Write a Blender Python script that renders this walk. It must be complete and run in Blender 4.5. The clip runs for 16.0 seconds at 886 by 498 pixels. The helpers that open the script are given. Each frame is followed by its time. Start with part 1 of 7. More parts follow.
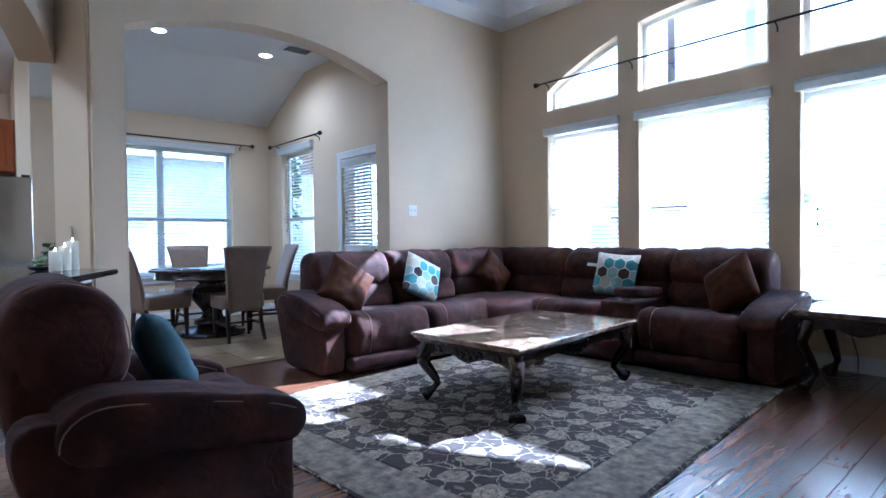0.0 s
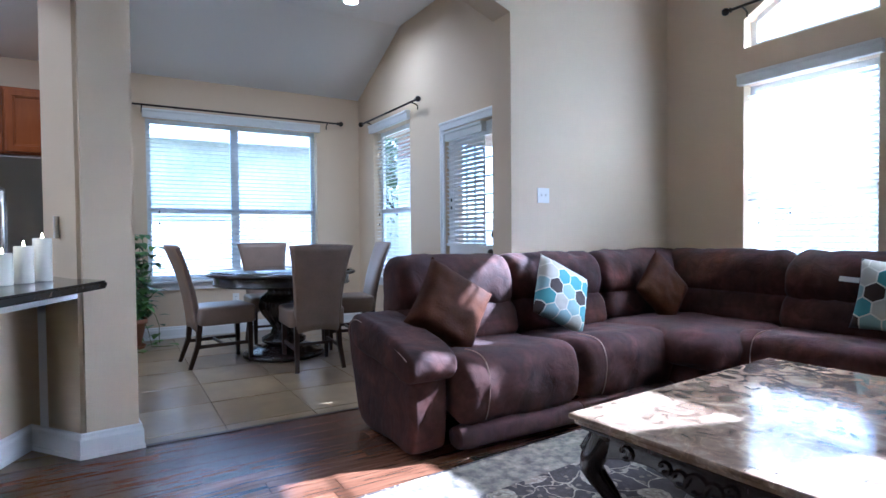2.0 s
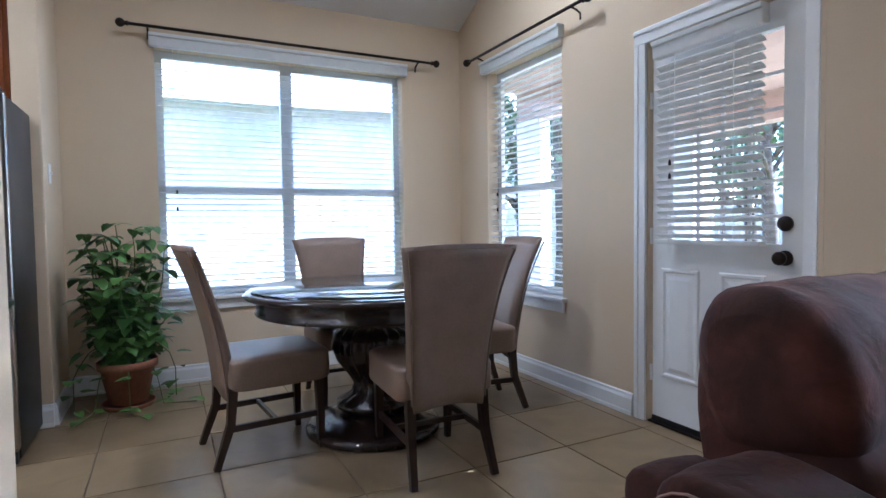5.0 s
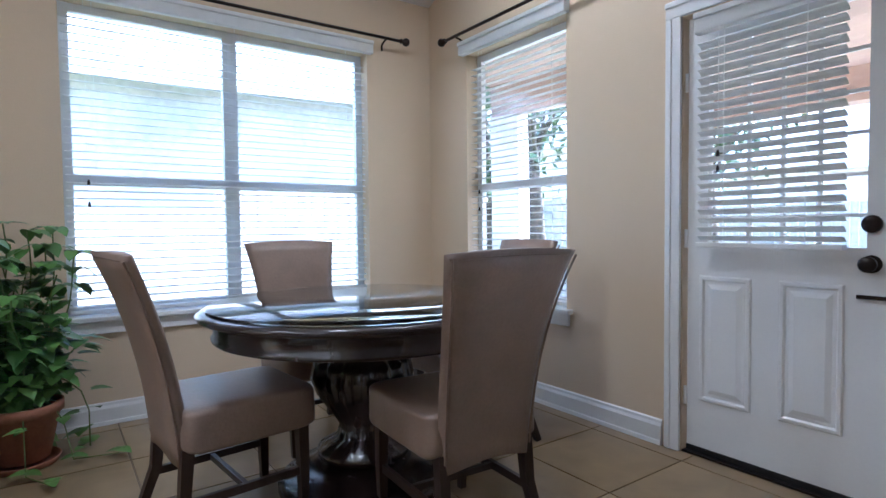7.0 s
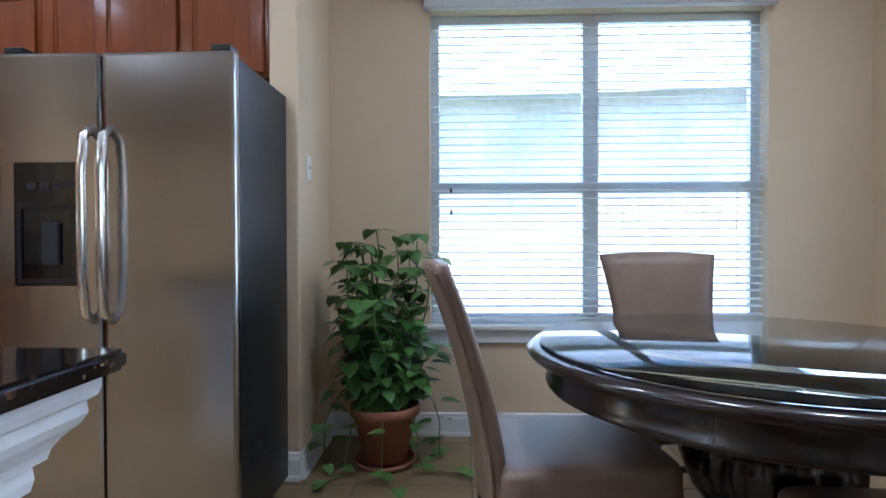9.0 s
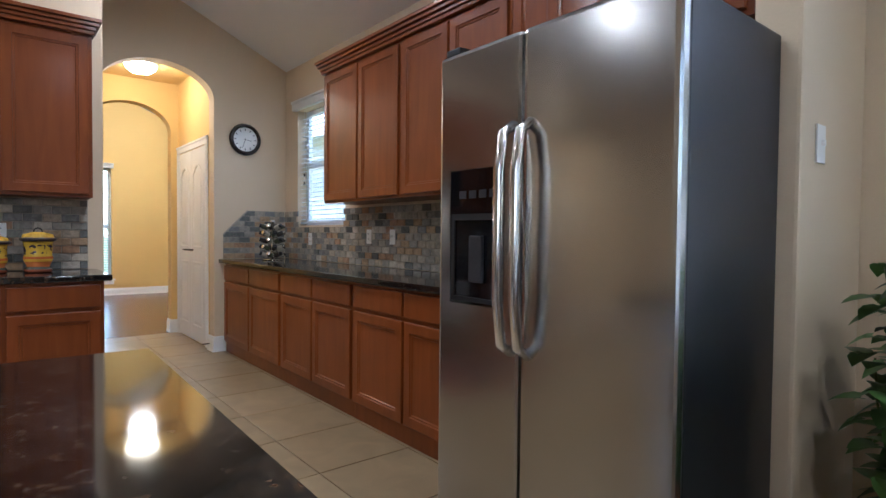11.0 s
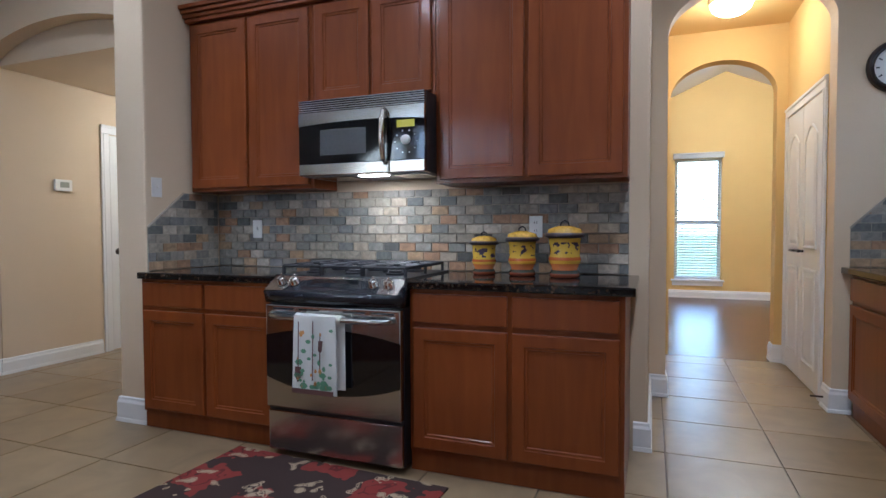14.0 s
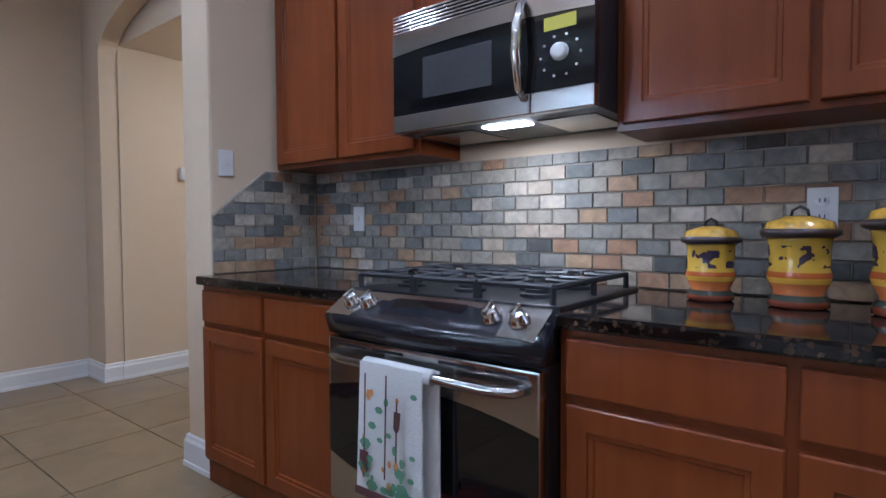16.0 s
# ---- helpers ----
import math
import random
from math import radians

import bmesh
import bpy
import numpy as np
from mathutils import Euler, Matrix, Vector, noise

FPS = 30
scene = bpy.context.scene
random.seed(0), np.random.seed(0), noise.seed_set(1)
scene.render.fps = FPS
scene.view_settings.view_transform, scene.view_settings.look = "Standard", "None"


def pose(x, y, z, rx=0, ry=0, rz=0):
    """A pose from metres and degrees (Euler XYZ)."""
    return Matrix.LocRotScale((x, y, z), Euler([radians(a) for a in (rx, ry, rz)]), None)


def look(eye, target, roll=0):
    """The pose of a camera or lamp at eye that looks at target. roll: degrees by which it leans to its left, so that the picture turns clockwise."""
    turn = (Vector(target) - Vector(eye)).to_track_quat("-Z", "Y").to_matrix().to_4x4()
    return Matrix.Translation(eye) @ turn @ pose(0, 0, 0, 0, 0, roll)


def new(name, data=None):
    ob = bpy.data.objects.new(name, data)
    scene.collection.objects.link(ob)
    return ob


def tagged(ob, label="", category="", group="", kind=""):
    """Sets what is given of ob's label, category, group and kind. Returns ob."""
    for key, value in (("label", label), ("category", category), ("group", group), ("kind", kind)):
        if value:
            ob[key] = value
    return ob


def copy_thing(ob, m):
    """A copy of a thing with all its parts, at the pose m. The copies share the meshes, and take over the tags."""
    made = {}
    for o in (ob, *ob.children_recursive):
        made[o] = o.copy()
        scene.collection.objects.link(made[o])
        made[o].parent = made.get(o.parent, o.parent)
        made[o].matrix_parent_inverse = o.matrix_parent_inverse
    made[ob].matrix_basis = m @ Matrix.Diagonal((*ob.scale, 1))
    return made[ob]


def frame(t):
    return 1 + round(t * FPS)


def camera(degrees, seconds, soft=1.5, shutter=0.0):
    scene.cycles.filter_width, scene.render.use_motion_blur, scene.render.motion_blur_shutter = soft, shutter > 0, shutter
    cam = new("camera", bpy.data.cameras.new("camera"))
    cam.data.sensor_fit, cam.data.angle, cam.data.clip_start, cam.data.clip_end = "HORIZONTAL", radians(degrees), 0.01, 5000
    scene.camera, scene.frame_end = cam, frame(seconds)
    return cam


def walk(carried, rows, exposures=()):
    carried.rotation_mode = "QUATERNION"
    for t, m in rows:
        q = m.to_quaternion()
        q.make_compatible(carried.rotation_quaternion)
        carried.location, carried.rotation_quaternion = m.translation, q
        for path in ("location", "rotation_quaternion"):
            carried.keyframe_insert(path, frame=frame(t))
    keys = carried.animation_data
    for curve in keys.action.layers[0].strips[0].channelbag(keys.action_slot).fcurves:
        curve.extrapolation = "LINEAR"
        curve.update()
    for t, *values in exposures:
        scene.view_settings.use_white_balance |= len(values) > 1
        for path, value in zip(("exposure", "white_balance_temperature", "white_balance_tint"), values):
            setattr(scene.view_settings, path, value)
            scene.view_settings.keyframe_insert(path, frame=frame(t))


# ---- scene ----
cam = camera(77.4, 16.0)
PATH = [
    (0, (0.65, 0.238, 1.103), (1.979, 1.733, 1.064), -0.7),
    (0.5, (0.834, 0.546, 1.103), (2.12, 2.077, 1.063), -0.8),
    (1, (1.073, 0.905, 1.11), (2.287, 2.494, 1.066), -0.7),
    (1.5, (1.316, 1.291, 1.124), (2.414, 2.962, 1.078), -0.5),
    (2, (1.578, 1.728, 1.111), (2.604, 3.444, 1.061), -0.5),
    (2.5, (1.756, 2.142, 1.088), (2.688, 3.911, 1.038), -0.5),
    (3, (1.949, 2.522, 1.103), (2.759, 4.35, 1.045), -0.8),
    (3.5, (2.028, 2.918, 1.124), (2.749, 4.782, 1.052), -0.8),
    (6, (1.83, 4.561, 1.123), (2.926, 6.231, 1.044), -0.5),
    (6.5, (1.8, 4.694, 1.107), (2.958, 6.324, 1.036), -0.4),
    (7, (1.847, 4.774, 1.115), (3.0, 6.407, 1.038), -0.6),
    (7.5, (1.917, 4.906, 1.109), (3.019, 6.573, 1.035), -0.7),
    (8, (2.008, 5.06, 1.077), (2.838, 6.879, 1.027), -0.9),
    (8.5, (2.09, 5.208, 1.072), (2.487, 7.169, 1.049), -0.5),
    (9, (2.083, 5.346, 1.097), (2.016, 7.345, 1.073), -0.2),
    (9.5, (2.121, 5.51, 1.135), (1.539, 7.423, 1.102), 0.4),
    (10, (2.099, 5.648, 1.161), (1.084, 7.37, 1.117), 0.8),
    (11.25, (1.85, 6.18, 1.175), (0.18, 7.29, 1.12), 0.4),
    (12.5, (1.326, 6.58, 1.182), (-0.671, 6.669, 1.118), -0.1),
    (13, (1.028, 6.68, 1.187), (-0.953, 6.417, 1.122), -0.1),
    (13.5, (0.734, 6.714, 1.177), (-1.198, 6.202, 1.105), -0.1),
    (14, (0.381, 6.691, 1.147), (-1.489, 5.986, 1.078), -0.2),
    (14.5, (0.054, 6.63, 1.131), (-1.75, 5.768, 1.066), -0.2),
    (15, (-0.267, 6.502, 1.125), (-2.01, 5.524, 1.06), -0.1),
    (15.5, (-0.543, 6.368, 1.114), (-2.226, 5.29, 1.045), -0.1),
    (16, (-0.775, 6.236, 1.115), (-2.337, 4.99, 1.037), -0.2),
]
EXPOSURES = [(0, 3.17, 4200, 10), (3.7, 3.2, 4550, 13), (5.8, 3.18, 4750, 12), (8.0, 3.25, 4750, 12), (9.5, 3.1, 4650, 9), (10.0, 3.2, 4750, 10), (10.2, 3.15, 4800, 11), (12.3, 2.8, 4900, 10), (14.0, 2.75, 4700, 12), (16, 2.85, 4450, 15)]
walk(cam, [(t, look(eye, target, roll)) for t, eye, target, roll in PATH], EXPOSURES)

# ---------------------------------------------------------------- light
world = bpy.data.worlds.new("sky")
scene.world = world
world.use_nodes = True
wn = world.node_tree.nodes
sky = wn.new("ShaderNodeTexSky")
sky.sky_type, sky.sun_disc = "NISHITA", False
sky.sun_elevation, sky.sun_rotation = radians(38), radians(109)
wn["Background"].inputs["Strength"].default_value = 0.15
world.node_tree.links.new(sky.outputs[0], wn["Background"].inputs["Color"])

sun_data = bpy.data.lights.new("sun", "SUN")
sun_data.energy, sun_data.angle, sun_data.color = 5.0, radians(0.6), (1.0, 0.95, 0.87)
sun = new("sun", sun_data)
sun.matrix_world = look((30, -10, 25), (29, -9.70, 24.165))


def area(name, eye, target, w, h, watts, colour=(1, 1, 1)):
    d = bpy.data.lights.new(name, "AREA")
    d.shape, d.size, d.size_y, d.energy, d.color = "RECTANGLE", w, h, watts, colour
    o = new(name, d)
    o.matrix_world = look(eye, target)
    return o


def bulb(name, at, watts, colour, radius=0.05):
    d = bpy.data.lights.new(name, "POINT")
    d.energy, d.color, d.shadow_soft_size = watts, colour, radius
    o = new(name, d)
    o.location = at
    return o


# ---------------------------------------------------------------- materials
def nodes_of(name):
    m = bpy.data.materials.new(name)
    m.use_nodes = True
    nt = m.node_tree
    return m, nt, nt.nodes["Principled BSDF"]


def put(nt, kind, **kw):
    n = nt.nodes.new(kind)
    for k, v in kw.items():
        n.inputs[k].default_value = v
    return n


def ramp(nt, fac, stops, constant=False):
    r = nt.nodes.new("ShaderNodeValToRGB")
    if constant:
        r.color_ramp.interpolation = "CONSTANT"
    e = r.color_ramp.elements
    while len(e) < len(stops):
        e.new(0.5)
    for el, (p, c) in zip(e, stops):
        el.position, el.color = p, (*c, 1)
    nt.links.new(fac, r.inputs[0])
    return r.outputs[0]


def coords(nt, scale=(1, 1, 1), world_space=False):
    tc = nt.nodes.new("ShaderNodeNewGeometry") if world_space else nt.nodes.new("ShaderNodeTexCoord")
    mp = nt.nodes.new("ShaderNodeMapping")
    mp.inputs["Scale"].default_value = scale
    nt.links.new(tc.outputs["Position" if world_space else "Object"], mp.inputs[0])
    return mp.outputs[0]


def mixc(nt, fac, a, b, mode="MIX"):
    m = nt.nodes.new("ShaderNodeMix")
    m.data_type, m.blend_type = "RGBA", mode
    for sock, v in ((m.inputs[0], fac), (m.inputs[6], a), (m.inputs[7], b)):
        if isinstance(v, (int, float)):
            sock.default_value = v
        elif isinstance(v, tuple):
            sock.default_value = (*v, 1)
        else:
            nt.links.new(v, sock)
    return m.outputs[2]


def bumped(nt, bsdf, height, strength, distance=0.01):
    b = put(nt, "ShaderNodeBump", Strength=strength, Distance=distance)
    nt.links.new(height, b.inputs["Height"])
    nt.links.new(b.outputs[0], bsdf.inputs["Normal"])


def mat(name, base, rough=0.5, metal=0.0, var=0.12, big=2.5, fine=60, bump=0.15, stretch=(1, 1, 1), coat=0.0, sheen=0.0, world_space=False, rvar=0.1):
    """A surface with stains at a large scale, grain at a fine one and a light relief."""
    m, nt, b = nodes_of(name)
    co = coords(nt, stretch, world_space)
    n1 = put(nt, "ShaderNodeTexNoise", Scale=big, Detail=4.0)
    n2 = put(nt, "ShaderNodeTexNoise", Scale=fine, Detail=3.0)
    nt.links.new(co, n1.inputs[0]), nt.links.new(co, n2.inputs[0])
    dark = tuple(max(0, c * (1 - var)) for c in base)
    light = tuple(min(1, c * (1 + var)) for c in base)
    c1 = ramp(nt, n1.outputs[0], [(0.3, dark), (0.7, light)])
    c2 = ramp(nt, n2.outputs[0], [(0.25, tuple(1 - var for _ in base)), (0.6, (1, 1, 1))])
    nt.links.new(mixc(nt, 0.8, c1, c2, "MULTIPLY"), b.inputs["Base Color"])
    rr = put(nt, "ShaderNodeMapRange")
    rr.inputs["To Min"].default_value, rr.inputs["To Max"].default_value = max(0.02, rough - rvar), min(1, rough + rvar)
    nt.links.new(n1.outputs[0], rr.inputs[0])
    nt.links.new(rr.outputs[0], b.inputs["Roughness"])
    b.inputs["Metallic"].default_value = metal
    b.inputs["Coat Weight"].default_value = coat
    b.inputs["Sheen Weight"].default_value = sheen
    if bump:
        bumped(nt, b, n2.outputs[0], bump, 0.004)
    return m


WALL = mat("beige_wall_paint", (0.635, 0.51, 0.35), 0.75, var=0.03, big=0.8, fine=140, bump=0.25, world_space=True)
# Ochre paint; its yellow also holds the passage lamp's warm tint.
YELLOW = mat("ochre_paint_and_lamp_tint", (0.66, 0.45, 0.15), 0.75, var=0.03, big=0.8, fine=140, bump=0.2, world_space=True)
CEIL = mat("ceiling_paint", (0.78, 0.77, 0.75), 0.85, var=0.02, big=0.8, fine=120, bump=0.2, world_space=True)
WHITE = mat("white_trim_paint", (0.76, 0.76, 0.75), 0.4, var=0.03, fine=90, bump=0.04)


def vinyl():
    """White slat plastic that lets some daylight through."""
    m, nt, b = nodes_of("white_blind_vinyl")
    n = put(nt, "ShaderNodeTexNoise", Scale=30.0)
    nt.links.new(coords(nt), n.inputs[0])
    nt.links.new(ramp(nt, n.outputs[0], [(0.3, (0.78, 0.78, 0.76)), (0.7, (0.83, 0.83, 0.81))]), b.inputs["Base Color"])
    b.inputs["Roughness"].default_value = 0.45
    tr = put(nt, "ShaderNodeBsdfTranslucent")
    tr.inputs["Color"].default_value = (0.82, 0.82, 0.80, 1)
    mx = put(nt, "ShaderNodeMixShader")
    mx.inputs[0].default_value = 0.42
    nt.links.new(b.outputs[0], mx.inputs[1]), nt.links.new(tr.outputs[0], mx.inputs[2])
    nt.links.new(mx.outputs[0], nt.nodes["Material Output"].inputs["Surface"])
    return m


BLIND = vinyl()
BLACKISH = mat("black_plastic", (0.012, 0.012, 0.014), 0.35, var=0.2, bump=0.03)
BRONZE = mat("dark_bronze", (0.035, 0.026, 0.022), 0.42, 0.8, var=0.3, bump=0.05)
STEEL = mat("brushed_steel", (0.45, 0.435, 0.415), 0.19, 1.0, var=0.04, big=1.2, fine=4, bump=0.06, stretch=(1, 1, 2.5), rvar=0.05)
CHROME = mat("polished_steel", (0.78, 0.77, 0.75), 0.14, 1.0, var=0.03, bump=0.0)


def suede():
    """Brushed leather: dark in the hollows of the nap, paler where it is rubbed, with fine wrinkles."""
    m, nt, b = nodes_of("brown_suede_leather")
    co = coords(nt)
    nap = put(nt, "ShaderNodeTexNoise", Scale=4.5, Detail=6.0, Distortion=0.8)
    fold = put(nt, "ShaderNodeTexNoise", Scale=15.0, Detail=6.0, Distortion=0.9)
    grain = put(nt, "ShaderNodeTexNoise", Scale=160.0, Detail=2.0)
    for n in (nap, fold, grain):
        nt.links.new(co, n.inputs[0])
    tone = ramp(nt, nap.outputs[0], [(0.30, (0.024, 0.0085, 0.0068)), (0.55, (0.056, 0.0175, 0.0115)), (0.78, (0.098, 0.033, 0.022))])
    rub = ramp(nt, fold.outputs[0], [(0.35, (0.76, 0.76, 0.76)), (0.65, (1.12, 1.12, 1.12))])
    nt.links.new(mixc(nt, 1.0, tone, rub, "MULTIPLY"), b.inputs["Base Color"])
    b.inputs["Roughness"].default_value = 0.85
    b.inputs["Sheen Weight"].default_value = 0.02
    b.inputs["Specular IOR Level"].default_value = 0.3
    mx = nt.nodes.new("ShaderNodeMath")
    mx.operation = "MULTIPLY_ADD"
    mx.inputs[1].default_value = 0.08
    nt.links.new(grain.outputs[0], mx.inputs[0]), nt.links.new(fold.outputs[0], mx.inputs[2])
    bumped(nt, b, mx.outputs[0], 0.34, 0.014)
    return m


SUEDE = suede()
STITCH = mat("tan_thread", (0.30, 0.19, 0.14), 0.8)
TAUPE = mat("taupe_bonded_leather", (0.235, 0.165, 0.12), 0.42, var=0.12, big=6, fine=90, bump=0.2)
DARKWOOD = mat("espresso_wood", (0.022, 0.013, 0.011), 0.24, var=0.3, big=3, fine=20, bump=0.05, stretch=(6, 6, 1), coat=0.3)
LEGWOOD = mat("dark_walnut_leg", (0.035, 0.02, 0.015), 0.35, var=0.3, bump=0.05, stretch=(6, 6, 1))
TERRACOTTA = mat("terracotta", (0.30, 0.125, 0.07), 0.8, var=0.2, big=7, fine=60, bump=0.3)
SOIL = mat("potting_soil", (0.03, 0.02, 0.014), 0.95, var=0.5, fine=80, bump=1.0)
WAX = mat("candle_wax", (0.80, 0.74, 0.60), 0.5, var=0.03, bump=0.05)
PLATE = mat("white_plastic", (0.74, 0.73, 0.70), 0.35, var=0.02, bump=0.02)
RUBBER = mat("dark_iron", (0.022, 0.022, 0.026), 0.5, var=0.3, fine=120, bump=0.2)
BRICK = mat("neighbour_brick", (0.74, 0.70, 0.66), 0.85, var=0.25, big=1, fine=12, bump=0.3)
SHINGLE = mat("grey_shingles", (0.52, 0.53, 0.56), 0.9, var=0.3, big=1, fine=9, bump=0.5)
FENCE = mat("weathered_cedar", (0.60, 0.56, 0.52), 0.85, var=0.25, big=2, fine=20, bump=0.3, stretch=(4, 4, 0.4))
GRASS = mat("lawn", (0.09, 0.13, 0.04), 0.95, var=0.4, big=0.6, fine=25, bump=0.8)
BARK = mat("bark", (0.10, 0.075, 0.055), 0.95, var=0.4, fine=18, bump=0.8)
PATIO = mat("patio_concrete", (0.42, 0.40, 0.37), 0.9, var=0.12, fine=40, bump=0.3)
BROWNCLOTH = mat("rust_brown_velvet", (0.056, 0.018, 0.007), 0.8, var=0.3, big=9, fine=90, bump=0.3)
BROWNCLOTH.node_tree.nodes["Principled BSDF"].inputs["Specular IOR Level"].default_value = 0.12
TEALCLOTH = mat("teal_cotton", (0.065, 0.12, 0.145), 0.8, var=0.15, big=6, fine=120, bump=0.3)


def leaf_mat(name, a, b_):
    m, nt, b = nodes_of(name)
    g = nt.nodes.new("ShaderNodeNewGeometry")
    nt.links.new(ramp(nt, g.outputs["Random Per Island"], [(0.0, a), (0.6, b_), (1.0, tuple(min(1, 1.5 * v) for v in b_))]), b.inputs["Base Color"])
    b.inputs["Roughness"].default_value = 0.38
    return m


LEAF = leaf_mat("pothos_leaf", (0.04, 0.10, 0.02), (0.10, 0.20, 0.045))
TREELEAF = leaf_mat("tree_leaf", (0.05, 0.085, 0.03), (0.09, 0.13, 0.05))


def cabinet_wood():
    m, nt, b = nodes_of("cherry_stained_maple")
    co = coords(nt, (9, 9, 0.9), True)
    n1 = put(nt, "ShaderNodeTexNoise", Scale=2.4, Detail=6.0, Distortion=0.6)
    nt.links.new(co, n1.inputs[0])
    n2 = put(nt, "ShaderNodeTexNoise", Scale=1.6, Detail=2.0)
    nt.links.new(coords(nt, (1, 1, 1), True), n2.inputs[0])
    grain = ramp(nt, n1.outputs[0], [(0.2, (0.148, 0.036, 0.0055)), (0.55, (0.185, 0.047, 0.0070)), (0.85, (0.215, 0.060, 0.0092))])
    tone = ramp(nt, n2.outputs[0], [(0.3, (0.78, 0.76, 0.74)), (0.7, (1.1, 1.06, 1.0))])
    nt.links.new(mixc(nt, 1.0, grain, tone, "MULTIPLY"), b.inputs["Base Color"])
    b.inputs["Roughness"].default_value, b.inputs["Coat Weight"].default_value, b.inputs["Coat Roughness"].default_value = 0.42, 0.32, 0.14
    b.inputs["Specular IOR Level"].default_value = 0.2
    bumped(nt, b, n1.outputs[0], 0.06, 0.002)
    return m


CHERRY = cabinet_wood()


def granite():
    m, nt, b = nodes_of("black_speckled_granite")
    co = coords(nt, (1, 1, 1), True)
    v = put(nt, "ShaderNodeTexVoronoi", Scale=110.0)
    n = put(nt, "ShaderNodeTexNoise", Scale=14.0, Detail=6.0)
    nt.links.new(co, v.inputs[0]), nt.links.new(co, n.inputs[0])
    speck = ramp(nt, v.outputs["Color"], [(0.0, (0.006, 0.006, 0.007)), (0.72, (0.012, 0.011, 0.011)), (0.86, (0.06, 0.04, 0.026)), (1.0, (0.14, 0.105, 0.075))])
    blotch = ramp(nt, n.outputs[0], [(0.42, (0.5, 0.5, 0.5)), (0.66, (1.6, 1.35, 1.1))])
    nt.links.new(mixc(nt, 1.0, speck, blotch, "MULTIPLY"), b.inputs["Base Color"])
    b.inputs["Roughness"].default_value = 0.07
    return m


GRANITE = granite()


def marble():
    m, nt, b = nodes_of("brown_emperador_marble")
    co = coords(nt)
    n = put(nt, "ShaderNodeTexNoise", Scale=9.0, Detail=9.0, Distortion=1.3)
    v = put(nt, "ShaderNodeTexVoronoi", Scale=17.0)
    v.feature = "DISTANCE_TO_EDGE"
    warp = mixc(nt, 0.12, co, n.outputs["Color"])
    nt.links.new(co, n.inputs[0]), nt.links.new(warp, v.inputs[0])
    body = ramp(nt, n.outputs[0], [(0.3, (0.085, 0.052, 0.034)), (0.5, (0.20, 0.135, 0.09)), (0.72, (0.36, 0.28, 0.20))])
    vein = ramp(nt, v.outputs["Distance"], [(0.0, (1.7, 1.6, 1.45)), (0.05, (1, 1, 1))])
    nt.links.new(mixc(nt, 0.6, body, vein, "MULTIPLY"), b.inputs["Base Color"])
    b.inputs["Roughness"].default_value = 0.10
    return m


MARBLE = marble()


def plank_wood():
    m, nt, b = nodes_of("hand_scraped_plank")
    oi = nt.nodes.new("ShaderNodeObjectInfo")
    tc = nt.nodes.new("ShaderNodeNewGeometry")
    off = nt.nodes.new("ShaderNodeVectorMath")
    off.operation = "MULTIPLY_ADD"
    off.inputs[1].default_value = (1.2, 14, 14)
    nt.links.new(tc.outputs["Position"], off.inputs[0])
    nt.links.new(oi.outputs["Random"], off.inputs[2])
    n = put(nt, "ShaderNodeTexNoise", Scale=3.0, Detail=6.0, Distortion=0.8)
    nt.links.new(off.outputs[0], n.inputs[0])
    grain = ramp(nt, n.outputs[0], [(0.3, (0.055, 0.023, 0.012)), (0.55, (0.12, 0.052, 0.027)), (0.8, (0.185, 0.09, 0.05))])
    tone = ramp(nt, oi.outputs["Random"], [(0.0, (0.7, 0.68, 0.66)), (1.0, (1.2, 1.15, 1.1))])
    nt.links.new(mixc(nt, 1.0, grain, tone, "MULTIPLY"), b.inputs["Base Color"])
    b.inputs["Roughness"].default_value = 0.27
    bumped(nt, b, n.outputs[0], 0.07, 0.003)
    return m


PLANK = plank_wood()


def tile_mat(name, stops, rough, scale, amount, bump, islands=False):
    m, nt, b = nodes_of(name)
    src = nt.nodes.new("ShaderNodeNewGeometry" if islands else "ShaderNodeObjectInfo")
    rnd = src.outputs["Random Per Island" if islands else "Random"]
    n = put(nt, "ShaderNodeTexNoise", Scale=scale, Detail=6.0, Distortion=0.7)
    co = nt.nodes.new("ShaderNodeVectorMath")
    co.operation = "MULTIPLY_ADD"
    co.inputs[1].default_value = (1, 1, 1)
    g = nt.nodes.new("ShaderNodeNewGeometry")
    sc = nt.nodes.new("ShaderNodeMath")
    sc.operation = "MULTIPLY"
    sc.inputs[1].default_value = 30
    nt.links.new(rnd, sc.inputs[0])
    nt.links.new(g.outputs["Position"], co.inputs[0]), nt.links.new(sc.outputs[0], co.inputs[2])
    nt.links.new(co.outputs[0], n.inputs[0])
    base = ramp(nt, rnd, stops, constant=len(stops) > 4)
    var = ramp(nt, n.outputs[0], [(0.3, (1 - amount,) * 3), (0.7, (1 + amount, 1 + amount * 0.9, 1 + amount * 0.75))])
    nt.links.new(mixc(nt, 1.0, base, var, "MULTIPLY"), b.inputs["Base Color"])
    b.inputs["Roughness"].default_value = rough
    bumped(nt, b, n.outputs[0], bump, 0.003)
    return m


